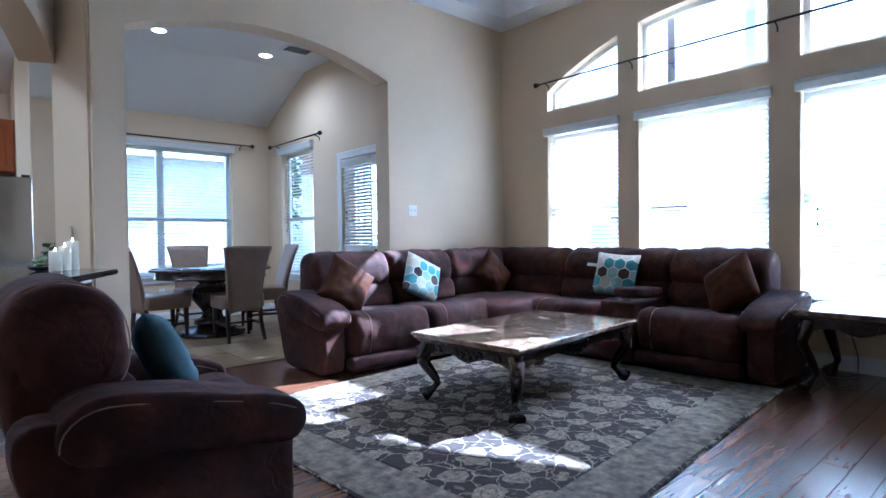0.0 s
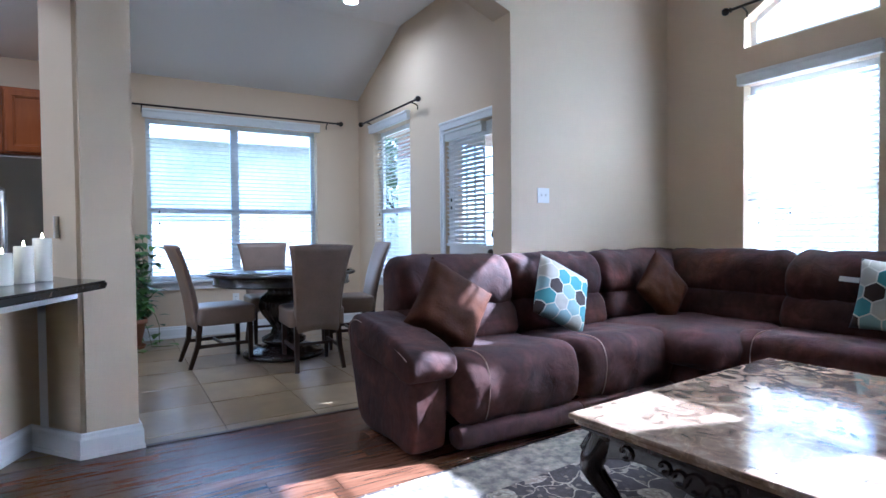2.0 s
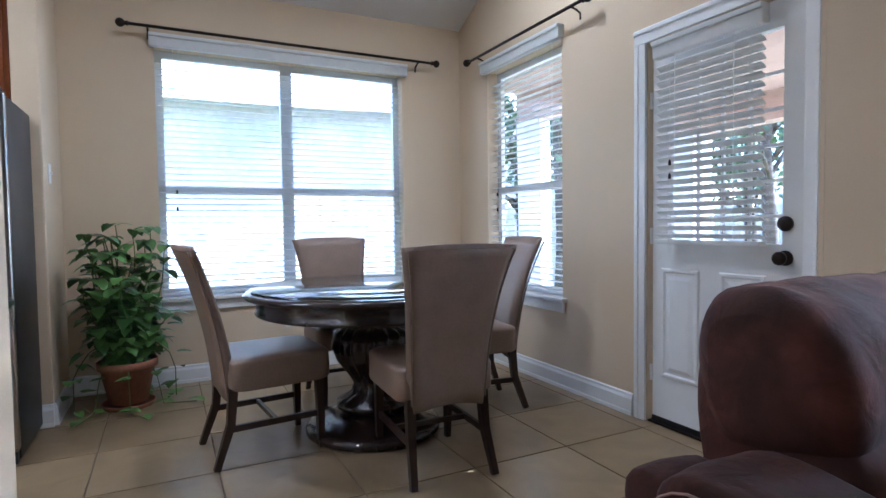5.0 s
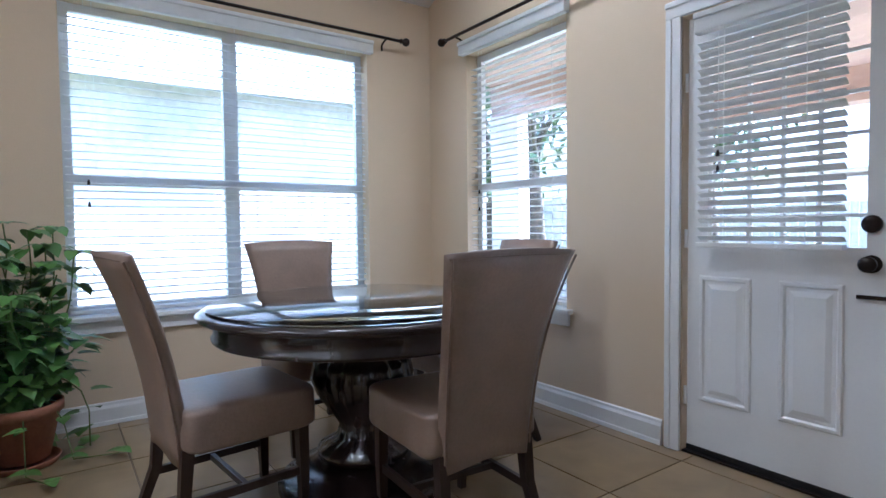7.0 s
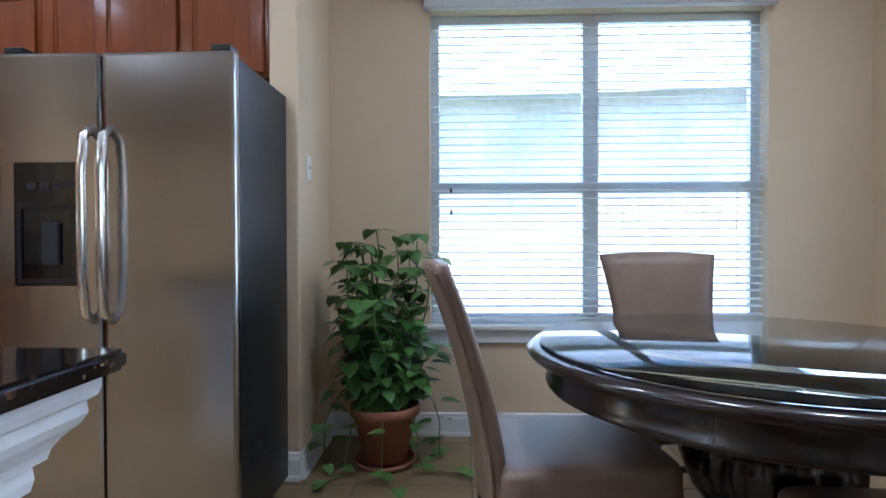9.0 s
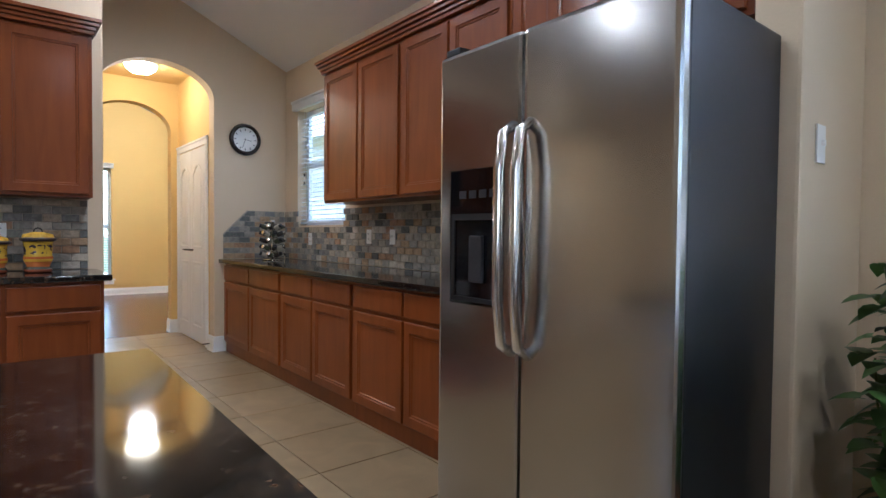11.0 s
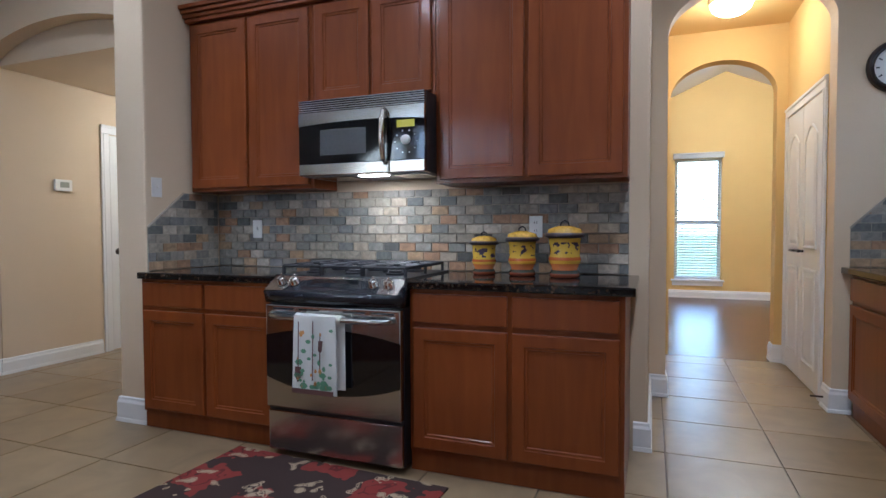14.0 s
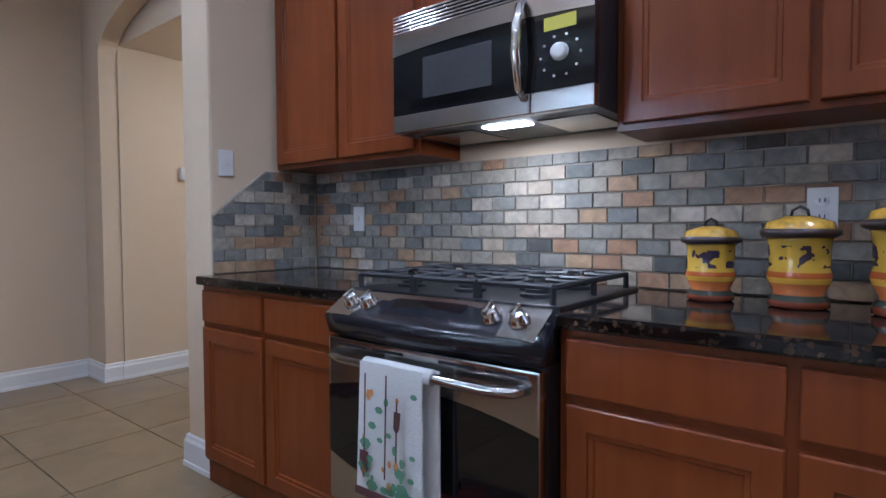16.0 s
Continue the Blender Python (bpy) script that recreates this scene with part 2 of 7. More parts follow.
FLOORTILE = tile_mat("beige_porcelain_tile", [(0.0, (0.215, 0.153, 0.082)), (0.5, (0.24, 0.173, 0.096)), (1.0, (0.27, 0.199, 0.114))], 0.30, 5.0, 0.16, 0.05)
SLATE_STOPS = [(0.0, (0.31, 0.28, 0.225)), (0.14, (0.21, 0.205, 0.185)), (0.28, (0.37, 0.31, 0.235)), (0.40, (0.125, 0.128, 0.12)), (0.50, (0.33, 0.20, 0.115)),
               (0.60, (0.27, 0.255, 0.22)), (0.72, (0.43, 0.38, 0.31)), (0.82, (0.36, 0.25, 0.145)), (0.90, (0.19, 0.19, 0.185)), (0.96, (0.09, 0.09, 0.083))]
SLATE = tile_mat("tumbled_slate", SLATE_STOPS, 0.7, 26.0, 0.28, 0.5)
SLATE_ROW = tile_mat("tumbled_slate_rows", SLATE_STOPS, 0.7, 26.0, 0.28, 0.5, islands=True)
GROUT = mat("sand_grout", (0.36, 0.32, 0.26), 0.9, var=0.1, fine=90, bump=0.4)
FLOORGROUT = mat("brown_floor_grout", (0.19, 0.15, 0.115), 0.9, var=0.1, fine=90, bump=0.3)


def rug_mat():
    """Dark brown field with pale flower heads, vines and leaves."""
    m, nt, b = nodes_of("floral_woven_rug")
    co = coords(nt)
    n = put(nt, "ShaderNodeTexNoise", Scale=7.0, Detail=2.0)
    nt.links.new(co, n.inputs[0])
    wco = mixc(nt, 0.11, co, n.outputs["Color"])
    petals = put(nt, "ShaderNodeTexVoronoi", Scale=6.0, Randomness=0.75)
    small = put(nt, "ShaderNodeTexVoronoi", Scale=20.0, Randomness=0.9)
    edge = put(nt, "ShaderNodeTexVoronoi", Scale=8.5, Randomness=0.9)
    edge.feature = "DISTANCE_TO_EDGE"
    fine = put(nt, "ShaderNodeTexVoronoi", Scale=42.0)
    pile = put(nt, "ShaderNodeTexNoise", Scale=420.0)
    for t in (petals, small, edge, fine):
        nt.links.new(wco, t.inputs[0])
    nt.links.new(co, pile.inputs[0])
    field, pale, mid = (0.040, 0.027, 0.022), (0.30, 0.25, 0.185), (0.17, 0.13, 0.092)
    flower = ramp(nt, petals.outputs["Distance"], [(0.0, mid), (0.10, pale), (0.22, mid), (0.25, pale), (0.36, pale), (0.40, field)], True)
    leaves = ramp(nt, small.outputs["Distance"], [(0.0, (1, 1, 1)), (0.25, (1, 1, 1)), (0.27, (0, 0, 0))], True)
    vine = ramp(nt, edge.outputs["Distance"], [(0.0, (1, 1, 1)), (0.022, (0, 0, 0))], True)
    hatch = ramp(nt, fine.outputs["Distance"], [(0.25, (1, 1, 1)), (0.6, (0.55, 0.5, 0.45))])
    c = mixc(nt, leaves, flower, mixc(nt, 0.55, field, mid))
    c = mixc(nt, leaves, c, mixc(nt, 0.6, c, mid))
    c = mixc(nt, vine, c, pale)
    c = mixc(nt, 0.75, c, hatch, "MULTIPLY")
    nt.links.new(c, b.inputs["Base Color"])
    b.inputs["Roughness"].default_value = 0.95
    bumped(nt, b, pile.outputs[0], 0.5, 0.004)
    return m


RUG = rug_mat()


def hex_mat():
    m, nt, b = nodes_of("hexagon_print_cotton")
    co = coords(nt, (1, 1, 1))
    sep = nt.nodes.new("ShaderNodeSeparateXYZ")
    nt.links.new(co, sep.inputs[0])

    def calc(op, a, b_=None):
        n = nt.nodes.new("ShaderNodeMath")
        n.operation = op
        for i, v in enumerate((a, b_)):
            if v is None:
                continue
            if isinstance(v, (int, float)):
                n.inputs[i].default_value = v
            else:
                nt.links.new(v, n.inputs[i])
        return n.outputs[0]

    p = 0.105
    q = p * math.sqrt(3)

    def lattice(ox, oz):
        fx = calc("SUBTRACT", calc("MODULO", calc("ADD", sep.outputs[0], 10 * p + ox), p), p / 2)
        fz = calc("SUBTRACT", calc("MODULO", calc("ADD", sep.outputs[2], 10 * q + oz), q), q / 2)
        ax, az = calc("ABSOLUTE", fx), calc("ABSOLUTE", fz)
        d = calc("MAXIMUM", ax, calc("ADD", calc("MULTIPLY", ax, 0.5), calc("MULTIPLY", az, 0.866)))
        ix = calc("FLOOR", calc("DIVIDE", calc("ADD", sep.outputs[0], 10 * p + ox), p))
        iz = calc("FLOOR", calc("DIVIDE", calc("ADD", sep.outputs[2], 10 * q + oz), q))
        return d, calc("ADD", calc("MULTIPLY", ix, 3.17), calc("MULTIPLY", iz, 7.73))

    d1, i1 = lattice(0, 0)
    d2, i2 = lattice(p / 2, q / 2)
    first = calc("LESS_THAN", d1, d2)
    d = calc("MINIMUM", d1, d2)
    cid = calc("ADD", calc("MULTIPLY", first, i1), calc("MULTIPLY", calc("SUBTRACT", 1.0, first), calc("ADD", i2, 1.37)))
    wn_ = nt.nodes.new("ShaderNodeTexWhiteNoise")
    wn_.noise_dimensions = "1D"
    nt.links.new(cid, wn_.inputs["W"])
    cells = ramp(nt, wn_.outputs["Value"], [(0.0, (0.50, 0.47, 0.39)), (0.34, (0.10, 0.30, 0.32)), (0.56, (0.055, 0.036, 0.03)), (0.74, (0.30, 0.42, 0.42))], True)
    inside = calc("LESS_THAN", d, p / 2 - 0.004)
    nt.links.new(mixc(nt, inside, (0.70, 0.67, 0.58), cells), b.inputs["Base Color"])
    b.inputs["Roughness"].default_value = 0.85
    return m


HEX = hex_mat()


def flower_rug_mat():
    m, nt, b = nodes_of("red_flower_mat")
    co = coords(nt)
    big = put(nt, "ShaderNodeTexVoronoi", Scale=3.6, Randomness=0.8)
    spot = put(nt, "ShaderNodeTexVoronoi", Scale=9.0, Randomness=1.0)
    n = put(nt, "ShaderNodeTexNoise", Scale=8.0, Detail=2.0)
    nt.links.new(co, n.inputs[0])
    wco = mixc(nt, 0.22, co, n.outputs["Color"])
    nt.links.new(wco, big.inputs[0]), nt.links.new(wco, spot.inputs[0])
    base = ramp(nt, big.outputs["Distance"], [(0.0, (0.30, 0.20, 0.10)), (0.07, (0.07, 0.012, 0.01)), (0.11, (0.19, 0.022, 0.016)), (0.26, (0.10, 0.012, 0.010)), (0.29, (0.19, 0.026, 0.018)), (0.42, (0.035, 0.018, 0.014))], True)
    pale = ramp(nt, spot.outputs["Distance"], [(0.0, (1, 1, 1)), (0.20, (0, 0, 0)), (0.23, (1, 1, 1)), (0.27, (0, 0, 0))], True)
    nt.links.new(mixc(nt, pale, base, (0.36, 0.28, 0.18)), b.inputs["Base Color"])
    b.inputs["Roughness"].default_value = 0.95
    return m


FLOWERMAT = flower_rug_mat()


LINEN = mat("white_terry", (0.66, 0.66, 0.63), 0.95, var=0.06, fine=200, bump=0.4)


def pottery():
    m, nt, b = nodes_of("painted_majolica")
    tc = nt.nodes.new("ShaderNodeTexCoord")
    sep = nt.nodes.new("ShaderNodeSeparateXYZ")
    nt.links.new(tc.outputs["Generated"], sep.inputs[0])
    n = put(nt, "ShaderNodeTexNoise", Scale=26.0, Detail=2.0)
    nt.links.new(coords(nt), n.inputs[0])
    band = ramp(nt, sep.outputs[2], [(0.0, (0.20, 0.05, 0.02)), (0.10, (0.045, 0.05, 0.035)), (0.18, (0.42, 0.13, 0.03)), (0.34, (0.62, 0.36, 0.03)), (0.42, (0.40, 0.10, 0.02)), (0.50, (0.52, 0.33, 0.03))], True)
    fruit = ramp(nt, n.outputs[0], [(0.0, (0, 0, 0)), (0.50, (1, 1, 1))], True)
    mid = ramp(nt, sep.outputs[2], [(0.0, (0, 0, 0)), (0.56, (1, 1, 1)), (0.86, (0, 0, 0))], True)
    both = mixc(nt, 1.0, fruit, mid, "MULTIPLY")
    nt.links.new(mixc(nt, both, band, (0.05, 0.035, 0.05)), b.inputs["Base Color"])
    b.inputs["Roughness"].default_value = 0.15
    return m


POTTERY = pottery()


def glass(name, tint=(1, 1, 1), rough=0.0):
    m, nt, b = nodes_of(name)
    b.inputs["Base Color"].default_value = (*tint, 1)
    b.inputs["Transmission Weight"].default_value, b.inputs["Roughness"].default_value, b.inputs["IOR"].default_value = 1.0, rough, 1.45
    return m


GLASS = glass("window_glass")
TABLEGLASS = glass("table_glass", (0.9, 0.98, 0.96))
BLACKGLASS = mat("black_oven_glass", (0.006, 0.006, 0.007), 0.06, var=0.1, bump=0.0, rvar=0.02)


def glow(name, colour, strength):
    m, nt, b = nodes_of(name)
    b.inputs["Emission Color"].default_value, b.inputs["Emission Strength"].default_value = (*colour, 1), strength
    b.inputs["Base Color"].default_value = (0.8, 0.8, 0.8, 1)
    return m


LAMPGLOW = glow("recessed_lamp_glow", (1.0, 0.88, 0.70), 6.0)
HALLGLOW = glow("frosted_hall_lamp", (1.0, 0.80, 0.48), 5.0)
HOODGLOW = glow("cooktop_lamp", (1.0, 0.85, 0.62), 5.0)
FLAME = glow("led_flame", (1.0, 0.75, 0.35), 3.0)
DISPLAY = glow("oven_display", (0.5, 0.42, 0.03), 0.10)
DISPLAY.node_tree.nodes["Principled BSDF"].inputs["Base Color"].default_value = (0.10, 0.085, 0.01, 1)


# ---------------------------------------------------------------- mesh helpers
def part(name, bm, material, parent=None, label="", smooth=False, at=None):
    """Links a bmesh as one mesh object under a thing or a part."""
    bmesh.ops.recalc_face_normals(bm, faces=bm.faces[:])
    me = bpy.data.meshes.new(name)
    bm.to_mesh(me)
    bm.free()
    me.materials.append(material)
    if smooth:
        for p in me.polygons:
            p.use_smooth = True
    o = new(name, me)
    if parent is not None:
        o.parent = parent
    if at is not None:
        o.matrix_basis = at
    if label:
        o["label"] = label
    return o


def thing(name, label, category, at=None, group="", kind=""):
    o = new(name)
    o.empty_display_size = 0.1
    if at is not None:
        o.matrix_basis = at
    return tagged(o, label, category, group, kind)


def setting(ob, label, category):
    return tagged(ob, label, category, kind="structure")


def box(bm, x0, x1, y0, y1, z0, z1, bevel=0.0, m=None):
    vs = [bm.verts.new((x, y, z)) for x in (x0, x1) for y in (y0, y1) for z in (z0, z1)]
    fs = [bm.faces.new([vs[i] for i in f]) for f in ((0, 1, 3, 2), (4, 6, 7, 5), (0, 4, 5, 1), (2, 3, 7, 6), (0, 2, 6, 4), (1, 5, 7, 3))]
    if bevel:
        es = list({e for f in fs for e in f.edges})
        vs = list({v for g in bmesh.ops.bevel(bm, geom=es, offset=bevel, segments=2, affect="EDGES", profile=0.6)["faces"] for v in g.verts} | {v for v in vs if v.is_valid})
    if m is not None:
        bmesh.ops.transform(bm, matrix=m, verts=[v for v in vs if v.is_valid])
    return bm


def cube(x0, x1, y0, y1, z0, z1, bevel=0.0, m=None):
    return box(bmesh.new(), x0, x1, y0, y1, z0, z1, bevel, m)


def prism(points, z0, z1, bm=None, bevel=0.0):
    bm = bm or bmesh.new()
    lo = [bm.verts.new((x, y, z0)) for x, y in points]
    hi = [bm.verts.new((x, y, z1)) for x, y in points]
    n = len(points)
    fs = [bm.faces.new(lo[::-1]), bm.faces.new(hi)] + [bm.faces.new((lo[i], lo[(i + 1) % n], hi[(i + 1) % n], hi[i])) for i in range(n)]
    if bevel:
        bmesh.ops.bevel(bm, geom=list({e for f in fs for e in f.edges}), offset=bevel, segments=2, affect="EDGES")
    return bm


def lathe(profile, seg=28, bm=None, centre=(0, 0, 0), close=True, wave=None):
    bm = bm or bmesh.new()
    rings = []
    for r, z in profile:
        rings.append([bm.verts.new((centre[0] + r * (wave(a, z) if wave else 1) * math.cos(a), centre[1] + r * (wave(a, z) if wave else 1) * math.sin(a), centre[2] + z)) for a in (2 * math.pi * i / seg for i in range(seg))])
    for a, b in zip(rings, rings[1:]):
        for i in range(seg):
            bm.faces.new((a[i], a[(i + 1) % seg], b[(i + 1) % seg], b[i]))
    if close:
        bm.faces.new(rings[0][::-1]), bm.faces.new(rings[-1])
    return bm


def tube(points, radius, seg=8, bm=None, taper=None):
    bm = bm or bmesh.new()
    pts = [Vector(p) for p in points]
    rings = []
    side = None
    for i, p in enumerate(pts):
        d = (pts[min(i + 1, len(pts) - 1)] - pts[max(i - 1, 0)]).normalized()
        if side is None:
            side = d.orthogonal().normalized()
        side = (side - d * side.dot(d)).normalized()
        up = d.cross(side)
        r = radius * (taper[i] if taper else 1)
        rings.append([bm.verts.new(p + r * (math.cos(a) * side + math.sin(a) * up)) for a in (2 * math.pi * k / seg for k in range(seg))])
    for a, b in zip(rings, rings[1:]):
        for i in range(seg):
            bm.faces.new((a[i], a[(i + 1) % seg], b[(i + 1) % seg], b[i]))
    bm.faces.new(rings[0][::-1]), bm.faces.new(rings[-1])
    return bm


def puff(cx, cy, cz, sx, sy, sz, e=0.45, nu=26, nv=18, m=None, lump=0.0, seed=0, bm=None, crease=0.0):
    """A stuffed cushion: a superellipsoid with folds and lumps."""
    bm = bm or bmesh.new()
    f = lambda w, k: math.copysign(abs(w) ** k, w)  # noqa: E731
    rows = []
    for j in range(1, nv):
        v = -math.pi / 2 + math.pi * j / nv
        row = []
        for i in range(nu):
            u = 2 * math.pi * i / nu
            p = Vector((f(math.cos(v), e) * f(math.cos(u), e), f(math.cos(v), e) * f(math.sin(u), e), f(math.sin(v), e)))
            k = 1 + lump * noise.noise(p * 2.3 + Vector((seed, seed * 0.7, 0))) + 0.4 * lump * noise.noise(p * 6 + Vector((0, seed, 3)))
            k -= crease * abs(noise.noise(Vector((p.x * 4 + seed, p.y * 4, p.z * 1.3))))
            row.append(bm.verts.new((cx + 0.5 * sx * p.x * k, cy + 0.5 * sy * p.y * k, cz + 0.5 * sz * p.z * k)))
        rows.append(row)
    lo = bm.verts.new((cx, cy, cz - 0.5 * sz))
    hi = bm.verts.new((cx, cy, cz + 0.5 * sz))
    for a, b in zip(rows, rows[1:]):
        for i in range(nu):
            bm.faces.new((a[i], a[(i + 1) % nu], b[(i + 1) % nu], b[i]))
    for i in range(nu):
        bm.faces.new((lo, rows[0][(i + 1) % nu], rows[0][i]))
        bm.faces.new((hi, rows[-1][i], rows[-1][(i + 1) % nu]))
    if m is not None:
        bmesh.ops.transform(bm, matrix=m, verts=bm.verts[:])
    return bm


def sheet(axis, at, u0, u1, z0, z1, holes, bm, flip=False):
    us = sorted({u0, u1, *(h[0] for h in holes), *(h[1] for h in holes)})
    zs = sorted({z0, z1, *(h[2] for h in holes), *(h[3] for h in holes)})
    for a, b in zip(us, us[1:]):
        for c, d in zip(zs, zs[1:]):
            if any(h[0] < (a + b) / 2 < h[1] and h[2] < (c + d) / 2 < h[3] for h in holes):
                continue
            quad = [(a, c), (b, c), (b, d), (a, d)]
            bm.faces.new([bm.verts.new((at, u, z) if axis == "x" else (u, at, z)) for u, z in quad])


def wall_mesh(axis, near, far, u0, u1, z0, z1, holes=(), arches=()):
    """A wall between two parallel planes, with rectangular holes (u0, u1, z0, z1) and arched ones (u0, u1, spring, top, power)."""
    bm = bmesh.new()
    P = (lambda w, u, z: (w, u, z)) if axis == "x" else (lambda w, u, z: (u, w, z))
    every = list(holes) + [(a[0], a[1], z0, a[3]) for a in arches]
    for w in (near, far):
        sheet(axis, w, u0, u1, z0, z1, every, bm)
    quad = lambda *ps: bm.faces.new([bm.verts.new(p) for p in ps])  # noqa: E731
    for h in holes:
        for a, b in (((h[0], h[2]), (h[0], h[3])), ((h[1], h[2]), (h[1], h[3])), ((h[0], h[3]), (h[1], h[3]))) + ((((h[0], h[2]), (h[1], h[2])),) if h[2] > z0 else ()):
            quad(P(near, *a), P(near, *b), P(far, *b), P(far, *a))
    for a0, a1, spring, top, power in arches:
        n = 28
        mid, half = (a0 + a1) / 2, (a1 - a0) / 2
        curve = []
        for i in range(n + 1):
            t = -math.cos(math.pi * i / n)
            curve.append((mid + half * t, spring + (top - spring) * max(0.0, 1 - abs(t) ** 2) ** power))
        for (ua, za), (ub, zb) in zip(curve, curve[1:]):
            for w in (near, far):
                quad(P(w, ua, za), P(w, ub, zb), P(w, ub, top), P(w, ua, top))
            quad(P(near, ua, za), P(near, ub, zb), P(far, ub, zb), P(far, ua, za))
        for u in (a0, a1):
            quad(P(near, u, z0), P(near, u, spring), P(far, u, spring), P(far, u, z0))
    for u in (u0, u1):
        quad(P(near, u, z0), P(near, u, z1), P(far, u, z1), P(far, u, z0))
    quad(P(near, u0, z1), P(near, u1, z1), P(far, u1, z1), P(far, u0, z1))
    bmesh.ops.remove_doubles(bm, verts=bm.verts[:], dist=0.0004)
    return bm


# ---------------------------------------------------------------- plan
WIN_X, ARCH_Y, NOOK_X, BACK_Y = 5.98, 5.055, 4.35, 8.48
STOVE_X, HALL_X = -2.63, -3.67
H_LIVING, H_FLAT, H_LOW, Y_BREAK = 3.73, 3.42, 2.86, 7.25
ALONG, OUT = Vector((-0.42, -0.9075)), Vector((0.9075, -0.42))
BAR0 = Vector((1.23, 5.44))


def bar(s, o):
    p = BAR0 + s * ALONG + o * OUT
    return (p.x, p.y)


# floors below the boards and tiles
setting(part("subfloor", cube(-10.5, 6.2, -3.3, 10.2, -0.25, -0.008), FLOORGROUT), "brown cement bed under tiles and boards", "floor")

# living room walls
U3 = 0.60
TOP_MID, TOP_C = 3.36, 2.56


def arch_top(y):
    """The curve over the three upper windows."""
    return TOP_MID - 0.17 * (y - TOP_C) ** 2


def east_wall():
    """Wall with three tall windows and, above, three lights under one wide curve."""
    lower = [(3.41, 4.335, 0.56, 2.30), (1.955, 3.17, 0.56, 2.30), (U3, 1.715, 0.56, 2.30)]
    upper = [(3.41, 4.335, 2.595, arch_top(3.41)), (1.955, 3.17, 2.595, TOP_MID), (U3, 1.715, 2.595, arch_top(1.715))]
    bm = wall_mesh("x", WIN_X, WIN_X + 0.22, -3.0, ARCH_Y + 0.22, 0, H_LIVING + 0.4, holes=lower + upper)
    quad = lambda *ps: bm.faces.new([bm.verts.new(p) for p in ps])  # noqa: E731
    for y0, y1, _, top in upper:
        n = 12
        for i in range(n):
            a, b = y0 + (y1 - y0) * i / n, y0 + (y1 - y0) * (i + 1) / n
            za, zb = min(arch_top(a), top - 0.001), min(arch_top(b), top - 0.001)
            for w in (WIN_X, WIN_X + 0.22):
                quad((w, a, za), (w, b, zb), (w, b, top), (w, a, top))
            quad((WIN_X, a, za), (WIN_X, b, zb), (WIN_X + 0.22, b, zb), (WIN_X + 0.22, a, za))
    bmesh.ops.remove_doubles(bm, verts=bm.verts[:], dist=0.0004)
    return bm


setting(part("wall_east", east_wall(), WALL), "beige textured living room wall with tall windows", "wall")
setting(part("wall_arch", wall_mesh("y", ARCH_Y, ARCH_Y + 0.22, 1.66, WIN_X + 0.22, 0, H_LIVING + 0.4, arches=[(1.672, 4.172, 2.78, 3.03, 1.0)]), WALL),
        "beige wall with a wide arch to the breakfast nook", "wall")
setting(part("column", prism([(1.43, 5.03), (1.682, ARCH_Y - 0.004), (1.645, 5.46), (1.25, 5.46)], 0, H_LIVING, bevel=0.018), WALL), "beige rounded column between living room and kitchen", "column")
setting(part("wall_south", wall_mesh("y", -3.2, -3.0, -0.8, WIN_X + 0.22, 0, 4.0), WALL), "beige living room back wall", "wall")
setting(part("wall_west", wall_mesh("x", -0.8, -0.6, -3.0, 1.85, 0, 4.0), WALL), "beige living room side wall", "wall")

# half wall under the breakfast bar, and the header over it
setting(part("half_wall", prism([bar(0.02, 0), bar(2.75, 0), bar(2.75, -0.13), bar(0.02, -0.13)], 0, 0.868), WALL), "beige half wall under the granite breakfast bar", "wall")
setting(part("header", prism([bar(0, 0.06), bar(3.6, 0.06), bar(3.6, -0.18), bar(0, -0.18)], 2.78, H_LIVING + 0.3), WALL), "beige header over the bar opening", "wall")
hb = bmesh.new()
for i in range(10):
    a, b = i / 10, (i + 1) / 10
    za, zb = 2.78 - 0.30 * (1 - a) ** 2.2, 2.78 - 0.30 * (1 - b) ** 2.2
    s0, s1 = 0.02 + 0.9 * a, 0.02 + 0.9 * b
    ring = lambda s, z: [(*bar(s, o), z) for o in (0.06, -0.18)]  # noqa: E731
    for o in (0.06, -0.18):
        hb.faces.new([hb.verts.new(p) for p in ((*bar(s0, o), za), (*bar(s1, o), zb), (*bar(s1, o), 2.779), (*bar(s0, o), 2.779))])
    hb.faces.new([hb.verts.new(p) for p in ((*bar(s0, 0.06), za), (*bar(s1, 0.06), zb), (*bar(s1, -0.18), zb), (*bar(s0, -0.18), za))])
setting(part("arch_haunch", hb, WALL), "curved beige haunch where the bar opening meets the column", "wall")

# nook and kitchen walls
NWIN, SWIN, KWIN, DOORWAY = (1.905, 3.79, 0.625, 2.41), (7.04, 8.0, 0.615, 2.37), (-3.38, -2.40, 1.25, 2.41), (5.45, 6.30, 0, 2.11)
setting(part("wall_north", wall_mesh("y", BACK_Y, BACK_Y + 0.2, HALL_X - 0.15, NOOK_X + 0.2, 0, H_FLAT + 0.3, holes=[NWIN, KWIN]), WALL), "beige back wall of nook and kitchen", "wall")
setting(part("wall_nook_east", wall_mesh("x", NOOK_X, NOOK_X + 0.2, ARCH_Y + 0.222, BACK_Y, 0, H_FLAT + 0.3, holes=[SWIN, DOORWAY]), WALL), "beige nook wall with a window and the patio door", "wall")
setting(part("jamb", cube(4.174, NOOK_X - 0.001, ARCH_Y + 0.222, ARCH_Y + 0.24, 0, H_FLAT), WALL), "beige return beside the arch", "wall")
